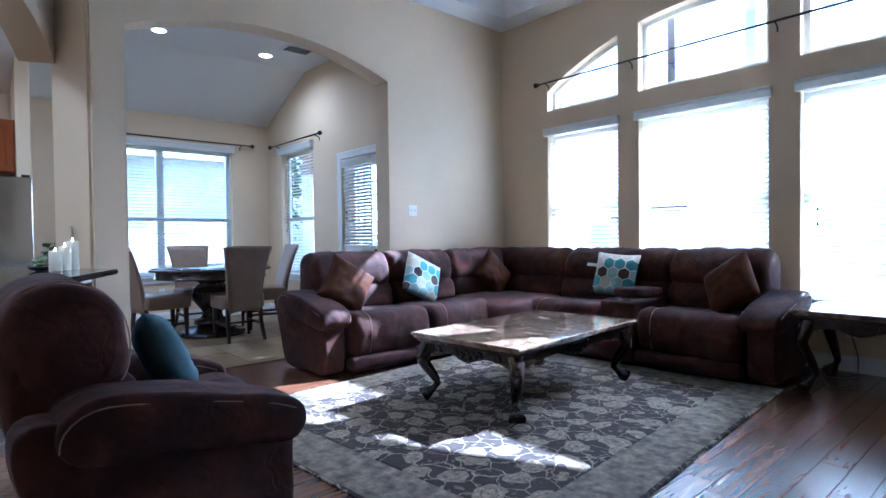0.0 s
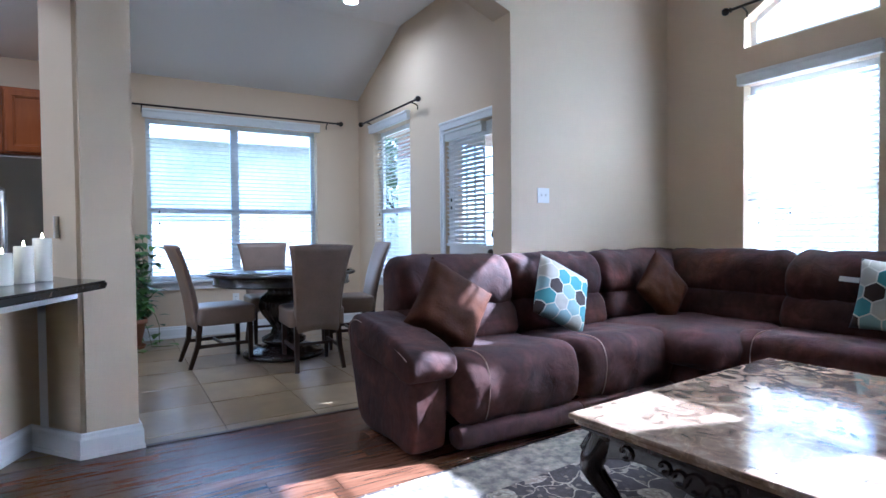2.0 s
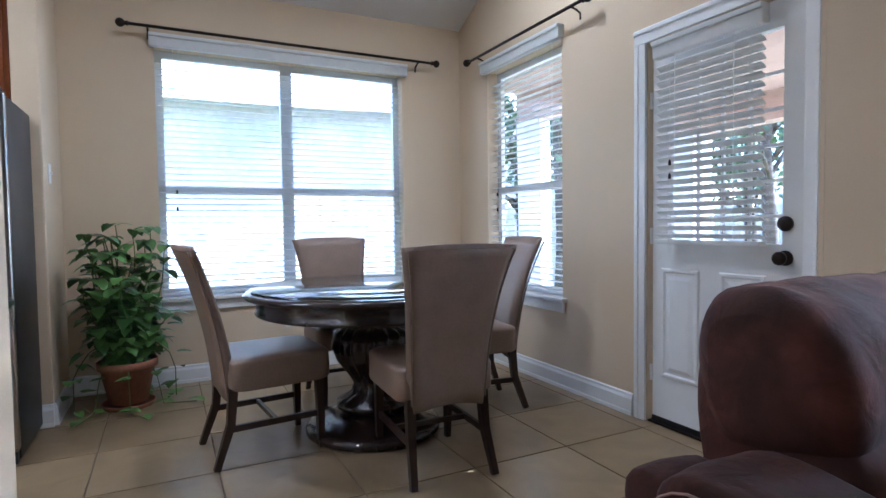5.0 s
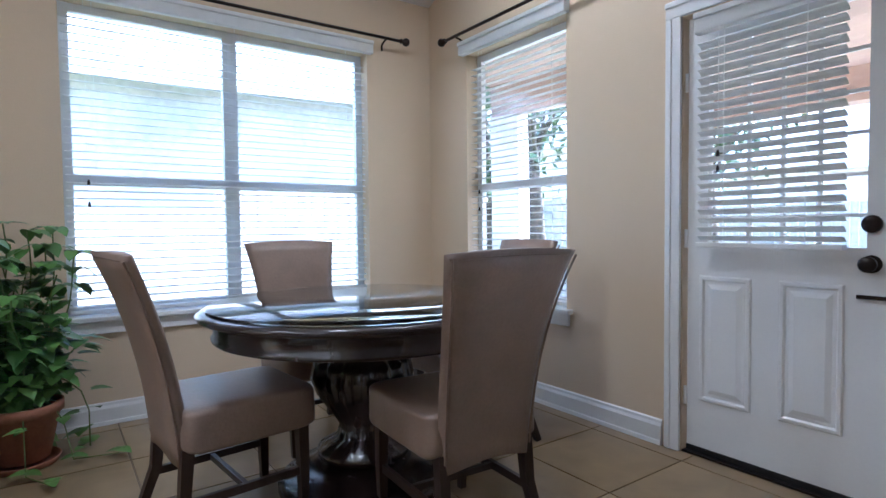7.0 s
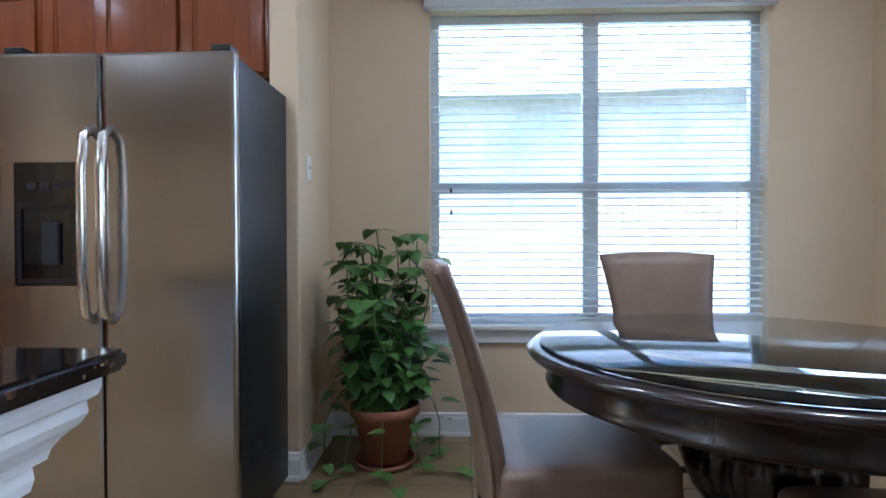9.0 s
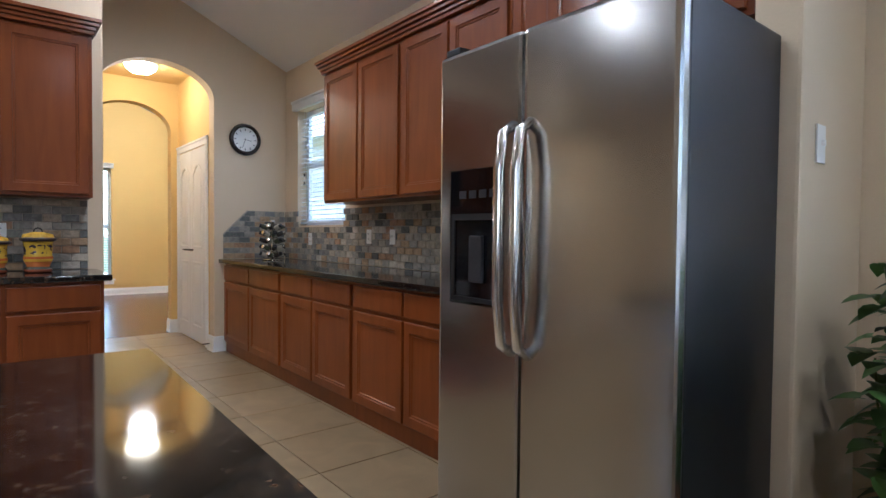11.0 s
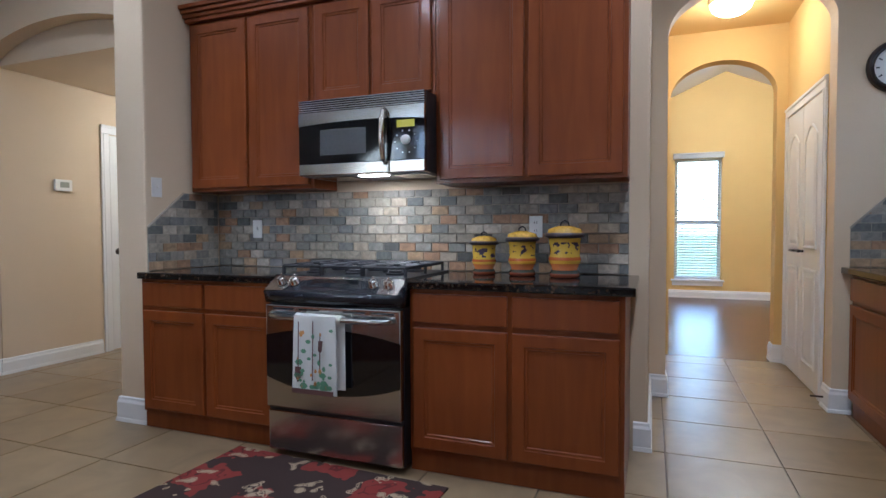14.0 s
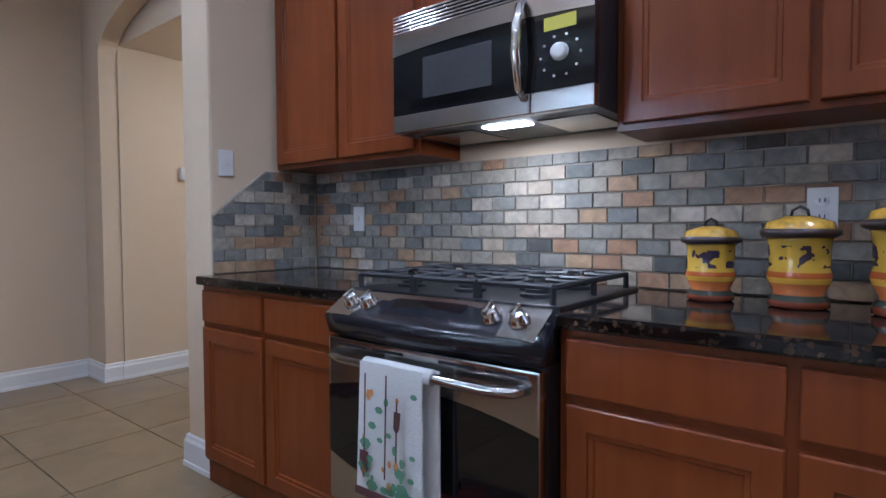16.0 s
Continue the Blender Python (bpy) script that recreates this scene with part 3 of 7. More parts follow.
setting(part("partition", cube(1.20, 1.335, 7.87, BACK_Y - 0.002, 0, H_FLAT - 0.2, bevel=0.012), WALL), "beige stub wall beside the refrigerator", "wall")
setting(part("wall_stove", cube(HALL_X - 0.15, STOVE_X, 3.69, 6.68, 0, H_FLAT + 0.2, bevel=0.012), WALL), "beige kitchen wall behind the range", "wall")
setting(part("wing_wall", cube(STOVE_X + 0.001, -2.04, 3.69, 3.92, 0, H_FLAT + 0.2, bevel=0.014), WALL), "beige rounded wing wall beside the counter", "wall")
setting(part("wall_clock", wall_mesh("x", HALL_X, HALL_X - 0.15, 6.682, BACK_Y - 0.002, 0, H_FLAT + 0.2, arches=[(6.787, 7.746, 2.45, 2.75, 0.5)]), WALL), "beige wall with an arched passage and the clock", "wall")
setting(part("wall_side_arch", wall_mesh("x", -2.36, -2.48, 1.532, 3.688, 0, H_FLAT + 0.2, arches=[(1.84, 3.687, 2.37, 2.66, 0.6)]), WALL), "beige wall with an arched opening to the side hall", "wall")
setting(part("wall_kitchen_south", wall_mesh("y", 1.33, 1.53, -2.482, -0.8, 0, H_FLAT + 0.2), WALL), "beige plain kitchen wall", "wall")
setting(part("wall_side_south", wall_mesh("y", 1.65, 1.85, -6.5, -2.484, 0, 2.6), WALL), "beige plain wall of the side hall", "wall")
setting(part("wall_side_hall", wall_mesh("x", -6.5, -6.4, 1.85, 3.69, 0, 2.44), WALL), "beige end wall of the side hall", "wall")
setting(part("wall_side_hall_north", wall_mesh("y", 3.69, 3.77, -6.4, HALL_X - 0.152, 0, 2.44), WALL), "beige wall of the side hall", "wall")

# passage behind the arch and the yellow room at its end
setting(part("wall_passage_south", cube(-5.05, HALL_X - 0.152, 6.64, 6.74, 0, 2.95), YELLOW), "ochre passage wall", "wall")
setting(part("wall_passage_north", cube(-5.05, HALL_X - 0.152, 7.76, 7.86, 0, 2.95), YELLOW), "ochre passage wall with pantry doors", "wall")
setting(part("wall_passage_arch", wall_mesh("x", -5.05, -5.20, 5.6, 10.0, 0, 3.6, arches=[(6.84, 7.68, 2.32, 2.62, 0.5)]), YELLOW), "ochre wall with a second arch", "wall")
RWIN = (7.05, 7.76, 0.30, 2.32)
setting(part("wall_room_west", wall_mesh("x", -9.7, -9.9, 5.6, 10.0, 0, 4.2, holes=[RWIN]), YELLOW), "ochre end wall of the far room", "wall")
setting(part("wall_room_north", cube(-9.7, -5.202, 9.9, 10.0, 0, 4.2), YELLOW), "ochre wall of the far room", "wall")
# The hole serves an unseen window, added to let sun into the far room.
setting(part("wall_room_south", wall_mesh("y", 5.6, 5.4, -9.7, -5.202, 0, 4.2, holes=[(-8.8, -6.2, 0.6, 2.4)]), YELLOW), "ochre wall of the far room", "wall")

# ceilings
cb = bmesh.new()
plate = lambda bm, ps, dz: prism(ps, 0, dz, bm)  # noqa: E731
kit = [(-6.5, 1.33), (-0.6, 1.33), bar(3.6, -0.05), bar(0.1, -0.05), (1.5, ARCH_Y + 0.21), (NOOK_X + 0.2, ARCH_Y + 0.21), (NOOK_X + 0.2, Y_BREAK), (HALL_X - 0.15, Y_BREAK), (HALL_X - 0.15, 6.69), (-6.5, 6.69)]
prism([(x, y) for x, y in kit], H_FLAT, H_FLAT + 0.08, cb)
slope = [(HALL_X - 0.15, Y_BREAK, H_FLAT), (NOOK_X + 0.2, Y_BREAK, H_FLAT), (NOOK_X + 0.2, BACK_Y + 0.02, H_LOW - 0.009), (HALL_X - 0.15, BACK_Y + 0.02, H_LOW - 0.009)]
lo = [cb.verts.new(p) for p in slope]
hi = [cb.verts.new((x, y, z + 0.08)) for x, y, z in slope]
cb.faces.new(lo), cb.faces.new(hi)
for i in range(4):
    cb.faces.new((lo[i], lo[(i + 1) % 4], hi[(i + 1) % 4], hi[i]))
setting(part("ceiling_kitchen", cb, CEIL), "white painted vaulted ceiling of nook and kitchen", "ceiling")
tb = bmesh.new()
TX0, TX1, TY0, TY1 = 0.4, WIN_X - 0.30, -2.2, ARCH_Y - 0.33
for x0, x1, y0, y1 in ((-0.8, TX0, -3.1, ARCH_Y), (TX1, WIN_X + 0.1, -3.1, ARCH_Y), (TX0, TX1, -3.1, TY0), (TX0, TX1, TY1, ARCH_Y)):
    box(tb, x0, x1, y0, y1, H_LIVING, H_LIVING + 0.33)
box(tb, TX0, TX1, TY0, TY1, H_LIVING + 0.25, H_LIVING + 0.33)
setting(part("ceiling_living", tb, CEIL), "white tray ceiling of the living room", "ceiling")
setting(part("ceiling_side_hall", cube(-6.4, -2.49, 1.86, 3.68, 2.44, 2.95), WALL), "beige side hall ceiling", "ceiling")
setting(part("ceiling_passage", cube(-5.05, HALL_X - 0.152, 6.74, 7.76, 2.88, 2.95), YELLOW), "ochre passage ceiling", "ceiling")
rb = bmesh.new()
for ya, za, yb, zb in ((5.5, 2.7, 7.8, 3.7), (7.8, 3.7, 10.0, 2.7)):
    a = [rb.verts.new(p) for p in ((-9.9, ya, za), (-5.21, ya, za), (-5.21, yb, zb), (-9.9, yb, zb))]
    c = [rb.verts.new((v.co.x, v.co.y, v.co.z + 0.1)) for v in a]
    rb.faces.new(a), rb.faces.new(c)
    for i in range(4):
        rb.faces.new((a[i], a[(i + 1) % 4], c[(i + 1) % 4], c[i]))
setting(part("ceiling_far_room", rb, CEIL), "white vaulted ceiling of the far room", "ceiling")


# ---------------------------------------------------------------- baseboards
def baseboard(points, h=0.13, t=0.016, name="baseboard"):
    """A moulded skirting along a line on the floor; it stands to the right of the line's way."""
    bm = bmesh.new()
    prof = [(0, 0), (t + 0.006, 0), (t + 0.004, 0.02), (t, 0.024), (t, h - 0.035), (t * 0.6, h - 0.02), (t * 0.55, h - 0.006), (0, h)]
    pts = [Vector(p) for p in points]
    rings = []
    for i, p in enumerate(pts):
        d0 = (p - pts[i - 1]).normalized() if i else (pts[1] - p).normalized()
        d1 = (pts[i + 1] - p).normalized() if i < len(pts) - 1 else d0
        n0, n1 = Vector((d0.y, -d0.x)), Vector((d1.y, -d1.x))
        n = (n0 + n1).normalized()
        k = 1 / max(0.4, n.dot(n0))
        rings.append([bm.verts.new((p.x + n.x * o * k, p.y + n.y * o * k, z + 0.001)) for o, z in prof])
    for a, b in zip(rings, rings[1:]):
        for i in range(len(prof)):
            bm.faces.new((a[i], a[(i + 1) % len(prof)], b[(i + 1) % len(prof)], b[i]))
    bm.faces.new(rings[0]), bm.faces.new(rings[-1])
    return setting(part(name, bm, WHITE), "white moulded baseboard", "baseboard")


baseboard([bar(2.7, 0.002), bar(0.10, 0.002), (1.428, 5.026), (1.686, 5.05), (1.649, 5.45)])
baseboard([(4.174, ARCH_Y - 0.002), (WIN_X - 0.002, ARCH_Y - 0.002), (WIN_X - 0.002, -2.9)])
baseboard([(1.337, 7.87), (1.337, BACK_Y - 0.002), (NOOK_X - 0.002, BACK_Y - 0.002), (NOOK_X - 0.002, 6.40)])
baseboard([(1.198, 7.868), (1.337, 7.868)])
baseboard([(-2.35, 3.688), (-2.038, 3.688), (-2.038, 3.922), (-2.06, 3.922)], h=0.15)
baseboard([(STOVE_X + 0.002, 6.61), (STOVE_X + 0.002, 6.682), (HALL_X + 0.002, 6.682), (HALL_X + 0.002, 6.787), (HALL_X - 0.15, 6.789)], h=0.15)
baseboard([(HALL_X - 0.15, 7.744), (HALL_X + 0.002, 7.746), (HALL_X + 0.002, 7.85)], h=0.15)
baseboard([(-2.358, 1.532), (-2.358, 1.842), (-2.482, 1.842), (-2.482, 1.852), (-3.34, 1.852)])
baseboard([(-0.8, 1.532), (-2.356, 1.532)])
baseboard([(-9.698, 5.7), (-9.698, 9.8)])
baseboard([(-5.20, 7.678), (-5.048, 7.678), (-5.048, 7.758)], h=0.15)


# ---------------------------------------------------------------- windows, blinds, rods
def window(number, at, w, h, mullions=(), rail=None, sill=True, top=None):
    """A white vinyl window set deep in its opening. Local x runs along the wall, y outward."""
    win = setting(thing("window_%d" % number, "", "", at), "white framed window with clear panes", "window")
    d0, d1, f = 0.10, 0.16, 0.05
    tops = top or (lambda x: h)
    bm = bmesh.new()
    box(bm, 0, f, d0, d1, 0, tops(0.0) - 0.004 if top else h)
    box(bm, w - f, w, d0, d1, 0, tops(w) - 0.004 if top else h)
    box(bm, f, w - f, d0, d1, 0, f)
    n = 14 if top else 1
    for i in range(n):
        a, b = f + (w - 2 * f) * i / n, f + (w - 2 * f) * (i + 1) / n
        vs = [bm.verts.new((x, y, tops(x) - k)) for x in (a, b) for y in (d0, d1) for k in (f, 0.003)]
        for q in ((0, 1, 3, 2), (4, 6, 7, 5), (0, 4, 5, 1), (2, 3, 7, 6), (0, 2, 6, 4), (1, 5, 7, 3)):
            bm.faces.new([vs[k] for k in q])
    part("window_frame", bm, WHITE, win)
    xs = [f] + [v for c in mullions for v in (c - 0.045, c + 0.045)] + [w - f]
    for c in mullions:
        part("mullion", cube(c - 0.045, c + 0.045, d0 - 0.01, d1, f, tops(c) - f), WHITE, win)
    for a, b in zip(xs[::2], xs[1::2]):
        if rail:
            part("meeting_rail", cube(a, b, d0 - 0.008, d1 - 0.01, rail - 0.03, rail + 0.03), WHITE, win)
        bm = bmesh.new()
        n = 12 if top else 1
        for y in (0.126, 0.132):
            for i in range(n):
                p, q = a + (b - a) * i / n, a + (b - a) * (i + 1) / n
                bm.faces.new([bm.verts.new(v) for v in ((p, y, f), (q, y, f), (q, y, tops(q) - f), (p, y, tops(p) - f))])
        pane = part("pane", bm, GLASS, win)
        pane.visible_shadow = False
    if sill:
        part("window_sill", cube(-0.05, w + 0.05, -0.045, 0.10, -0.022, 0.006, 0.006), WHITE, win)
        part("apron", cube(-0.03, w + 0.03, -0.02, -0.002, -0.095, -0.024, 0.005), WHITE, win)
    return win


SLATS = {}


def blind(at, w, h, pitch=0.044, tilt=8, label="white slatted window blind, lowered", depth=0.045, proud=0.0, valance=True, group="window blinds"):
    """Horizontal slats with a valance, a bottom rail, ladder cords and pull tassels."""
    b = thing("window_blind", label, "blind", at, group)
    if valance:
        bm = cube(-0.03 if not proud else 0.0, w + (0.03 if not proud else 0), -0.055 - proud, -0.004 - proud, h - 0.01, h + 0.075, 0.008)
        box(bm, -0.03 if not proud else 0.0, w + (0.03 if not proud else 0), -0.066 - proud, -0.004 - proud, h + 0.055, h + 0.082, 0.006)
        part("valance", bm, BLIND, b)
    key = (round(w, 3), depth)
    n = int((h - 0.08) / pitch)
    y = 0.05 if not proud else -0.03 - proud / 2
    for i in range(n):
        z = 0.055 + i * pitch
        bm = None
        if key not in SLATS:
            bm = bmesh.new()
            prof = [(-depth / 2, -0.002), (0, 0.0022), (depth / 2, -0.002)]
            for x in (0.012, w - 0.012):
                for py, pz in prof:
                    bm.verts.new((x, py, pz)), bm.verts.new((x, py, pz + 0.0028))
            bm.verts.ensure_lookup_table()
            v = bm.verts
            for k in (0, 2):
                bm.faces.new((v[k], v[k + 2], v[k + 8], v[k + 6])), bm.faces.new((v[k + 1], v[k + 7], v[k + 9], v[k + 3]))
            bm.faces.new((v[0], v[6], v[7], v[1])), bm.faces.new((v[4], v[5], v[11], v[10]))
            bm.faces.new((v[0], v[1], v[3], v[5], v[4], v[2])), bm.faces.new((v[6], v[8], v[10], v[11], v[9], v[7]))
            o = part("slat", bm, BLIND, b)
            SLATS[key] = o.data
        else:
            o = new("slat", SLATS[key])
            o.parent = b
        o.matrix_basis = pose(0, y, z, tilt + random.uniform(-2, 2), random.uniform(-0.08, 0.08), 0)
    part("bottom_rail", cube(0.012, w - 0.012, y - 0.024, y + 0.024, 0.012, 0.034, 0.004), BLIND, b)
    for c in (0.16, w / 2, w - 0.16) if w > 1 else (0.14, w - 0.14):
        part("ladder_cord", tube([(c, y - depth / 2 - 0.002, 0.03), (c, y - depth / 2 - 0.002, h)], 0.0016, 5), BLIND, b)
    for c, z in ((0.12, h * 0.42), (0.12, h * 0.35)):
        bm = tube([(c, y - depth / 2 - 0.012, h), (c, y - depth / 2 - 0.012, z + 0.03)], 0.0014, 5)
        part("pull_cord", bm, BLIND, b)
        part("tassel", lathe([(0.003, 0.03), (0.007, 0.02), (0.008, 0.0)], 10, centre=(c, y - depth / 2 - 0.012, z)), BRONZE, b, "dark wooden tassel")
    return b


def east(y1, z0):
    return pose(WIN_X, y1, z0, 0, 0, -90)


num = 0
for y0, y1 in ((3.41, 4.335), (1.955, 3.17), (U3, 1.715)):
    num += 1
    window(num, east(y1, 0.56), y1 - y0, 1.74, rail=0.87)
    blind(east(y1, 0.566), y1 - y0, 1.734, tilt=-24)
    num += 1
    window(num, east(y1, 2.595), y1 - y0, 0.8, sill=False, top=lambda x, y1=y1: min(arch_top(y1 - x), TOP_MID) - 2.595)
window(7, pose(NWIN[0], BACK_Y, NWIN[2]), NWIN[1] - NWIN[0], NWIN[3] - NWIN[2], mullions=(0.925,), rail=0.785)
blind(pose(NWIN[0], BACK_Y, NWIN[2] + 0.006), NWIN[1] - NWIN[0], NWIN[3] - NWIN[2] - 0.006, tilt=8)
window(8, pose(NOOK_X, SWIN[1], SWIN[2], 0, 0, -90), SWIN[1] - SWIN[0], SWIN[3] - SWIN[2], rail=0.79)
blind(pose(NOOK_X, SWIN[1], SWIN[2] + 0.006, 0, 0, -90), SWIN[1] - SWIN[0], SWIN[3] - SWIN[2] - 0.006, tilt=2)
window(9, pose(KWIN[0], BACK_Y, KWIN[2]), KWIN[1] - KWIN[0], KWIN[3] - KWIN[2], rail=0.6, sill=False)
blind(pose(KWIN[0], BACK_Y, KWIN[2] + 0.004), KWIN[1] - KWIN[0], KWIN[3] - KWIN[2] - 0.004, tilt=10)
window(10, pose(-9.7, RWIN[0], RWIN[2], 0, 0, 90), RWIN[1] - RWIN[0], RWIN[3] - RWIN[2], rail=0.95)
# Window 11 is unseen, added as a daylight source for the far room.
window(11, pose(-6.2, 5.6, 0.6, 0, 0, 180), 2.6, 1.8, mullions=(1.3,), sill=False)
blind(pose(-9.7, RWIN[0], RWIN[2] + 0.006, 0, 0, 90), RWIN[1] - RWIN[0], RWIN[3] - RWIN[2] - 0.006, tilt=25)


def curtain_rod(name_label, a, b, brackets, drop, r=0.011):
    """A bare rod with knobbed ends on wall brackets; drop: way from the rod to the wall."""
    a, b, drop = Vector(a), Vector(b), Vector(drop)
    rod = thing("curtain_rod", name_label, "curtain rod", pose(*a), "curtain rods")
    d = (b - a)
    part("rod", tube([(0, 0, 0), d], r, 10), BRONZE, rod, smooth=True)
    turn = d.normalized().to_track_quat("Z", "Y").to_matrix().to_4x4()
    prof = [(0.012, 0.0), (0.020, 0.006), (0.012, 0.016), (0.012, 0.02), (0.026, 0.034), (0.031, 0.05), (0.026, 0.066), (0.010, 0.078)]
    for p, s in ((Vector((0, 0, 0)), -1), (d, 1)):
        bm = lathe(prof, 16)
        bmesh.ops.transform(bm, matrix=Matrix.Translation(p) @ turn @ Matrix.Diagonal((1, 1, s, 1)), verts=bm.verts[:])
        part("finial", bm, BRONZE, rod, smooth=True)
    for t in brackets:
        p = d * t
        part("bracket", tube([p, p + drop * 0.6 + Vector((0, 0, -0.012)), p + drop + Vector((0, 0, -0.03)), p + drop + Vector((0, 0, -0.07))], 0.007, 8), BRONZE, rod)
    return rod


curtain_rod("long dark bronze curtain rod over the tall windows", (WIN_X - 0.085, 4.39, 2.905), (WIN_X - 0.085, 0.35, 2.905), (0.02, 0.285, 0.62, 0.98), (0.083, 0, 0))
curtain_rod("dark bronze curtain rod over the nook window", (1.76, BACK_Y - 0.085, 2.52), (4.03, BACK_Y - 0.085, 2.52), (0.05, 0.95), (0, 0.083, 0))
curtain_rod("short dark bronze curtain rod over the side window", (NOOK_X - 0.085, 8.14, 2.495), (NOOK_X - 0.085, 6.74, 2.495), (0.08, 0.92), (0.083, 0, 0))


# ---------------------------------------------------------------- doors
def panel_relief(bm, x0, x1, z0, z1, y, arch=0.0):
    """A raised field inside a sunken moulding, on the face at y (towards -y)."""
    steps = ((0.0, 0.0), (0.006, -0.008), (0.018, -0.009), (0.026, 0.0), (0.040, -0.001), (0.062, -0.009))
    rings = []
    for inset, depth in steps:
        a, b, c, d = x0 + inset, x1 - inset, z0 + inset, z1 - inset
        top = [(b - (b - a) * i / 8, d + arch * math.sin(math.pi * i / 8)) for i in range(9)] if arch else [(b, d), (a, d)]
        rings.append([bm.verts.new((px, y + depth - 0.001, pz)) for px, pz in [(a, c), (b, c)] + top])
    for r, s in zip(rings, rings[1:]):
        for i in range(len(r)):
            bm.faces.new((r[i], r[(i + 1) % len(r)], s[(i + 1) % len(s)], s[i]))
    bm.faces.new(rings[-1])


def casing(at, w, h, name_label="white door casing"):
    c = thing("door_trim", name_label, "door frame", at, kind="structure")
    for x0, x1, z0, z1 in ((-0.085, -0.004, 0, h + 0.004), (w + 0.004, w + 0.085, 0, h + 0.004), (-0.085, w + 0.085, h + 0.004, h + 0.088)):
        bm = cube(x0, x1, -0.018, -0.001, z0 + 0.001, z1, 0.004)
        if z1 - z0 > 1:
            s = x0 + 0.02 if x0 < 0 else x1 - 0.034
            box(bm, s, s + 0.014, -0.024, -0.017, z0 + 0.001, z1, 0.003)
        else:
            box(bm, x0, x1, -0.026, -0.017, z1 - 0.03, z1 - 0.006, 0.004)
        part("trim", bm, WHITE, c)
    return c


# patio door: local x runs from the hinge side to the lock side, y outward
dat = pose(NOOK_X, DOORWAY[1], 0, 0, 0, -90)
DW = DOORWAY[1] - DOORWAY[0]
casing(dat, DW, DOORWAY[3])
door = setting(thing("door_1", "", "", dat), "white half-glazed patio door with a blind and dark knobs", "door")
bm = bmesh.new()
x0, x1, y0, y1, g0, g1 = 0.012, DW - 0.012, 0.03, 0.075, 1.02, 1.98
for a in ((x0, x0 + 0.10, 0.012, 2.10), (x1 - 0.10, x1, 0.012, 2.10), (x0 + 0.10, x1 - 0.10, 0.012, g0), (x0 + 0.10, x1 - 0.10, g1, 2.10)):
    box(bm, a[0], a[1], y0, y1, a[2], a[3])
for a, b in ((0.075, 0.315), (0.43, 0.67)):
    panel_relief(bm, a, b, 0.27, 0.875, y0)
part("leaf", bm, WHITE, door)
bm = cube(x0 + 0.10, x1 - 0.10, 0.05, 0.055, g0, g1)
part("pane", bm, GLASS, door).visible_shadow = False
for c in (0.28, 0.42, 0.56):
    part("glazing_bar", cube(c + 0.003, c + 0.017, 0.043, 0.062, g0, g1), WHITE, door)
for z in (1.14, 1.30, 1.46, 1.62, 1.78):
    part("glazing_bar", cube(x0 + 0.10, x1 - 0.10, 0.044, 0.061, z, z + 0.014), WHITE, door)
for z, r in ((1.112, 0.033), (0.96, 0.030)):
    k = part("door_knob", lathe([(0.034, 0), (0.034, 0.008), (0.014, 0.012), (0.014, 0.03), (r, 0.038), (r, 0.055), (r * 0.7, 0.066)] if z < 1 else [(0.034, 0), (0.034, 0.012), (0.03, 0.02), (0.012, 0.022)], 20), BRONZE, door, "dark bronze knob", True)
    k.matrix_basis = pose(DW - 0.095, y0, z, 90, 0, 0)
part("latch_bar", cube(DW - 0.14, DW - 0.014, y0 - 0.012, y0 - 0.001, 0.825, 0.84), BRONZE, door)
for z in (0.28, 1.05, 1.80):
    part("hinge", tube([(0.006, y0 - 0.006, z - 0.045), (0.006, y0 - 0.006, z + 0.045)], 0.008, 8), WHITE, door)
part("threshold", cube(0.002, DW - 0.002, 0.0, 0.19, 0.0015, 0.012, 0.003), BRONZE, door)
part("door_sweep", cube(x0, x1, y0 - 0.006, y0 - 0.001, 0.013, 0.04), BLACKISH, door)
blind(pose(NOOK_X, DOORWAY[1] - 0.09, 1.0, 0, 0, -90), DW - 0.24, 1.0, pitch=0.040, tilt=-32, label="white blind hung on the patio door", proud=0.012, depth=0.042)

# pantry doors in the passage (they face -y) and the cased opening in the side hall
pat = pose(-4.95, 7.758, 0)
casing(pat, 0.98, 2.06, "white casing of the pantry doors")
for i in range(2):
    p = setting(thing("door_%d" % (2 + i), "", "", pose(-4.95 + 0.49 * i, 7.758, 0)), "white pantry door with two arched panels", "door")
    bm = cube(0.004, 0.486, -0.012, -0.002, 0.012, 2.055)
    panel_relief(bm, 0.08, 0.41, 0.16, 0.86, -0.012)
    panel_relief(bm, 0.08, 0.41, 1.0, 1.80, -0.012, 0.09)
    part("leaf", bm, WHITE, p)
    part("door_handle", tube([(0.43 - 0.37 * i, -0.012, 0.98), (0.43 - 0.37 * i, -0.055, 0.98), (0.35 - 0.21 * i, -0.06, 0.98)], 0.009), BRONZE, p, "dark lever handle")
casing(pose(-3.445, 1.852, 0, 0, 0, 180), 0.85, 2.06, "white casing of a side hall door")
p = setting(thing("door_4", "", "", pose(-3.445, 1.852, 0, 0, 0, 180)), "white closed side hall door", "door")
bm = cube(0.004, 0.846, -0.010, -0.002, 0.012, 2.055)
panel_relief(bm, 0.12, 0.73, 0.2, 0.9, -0.010)
panel_relief(bm, 0.12, 0.73, 1.05, 1.85, -0.010, 0.09)
part("leaf", bm, WHITE, p)
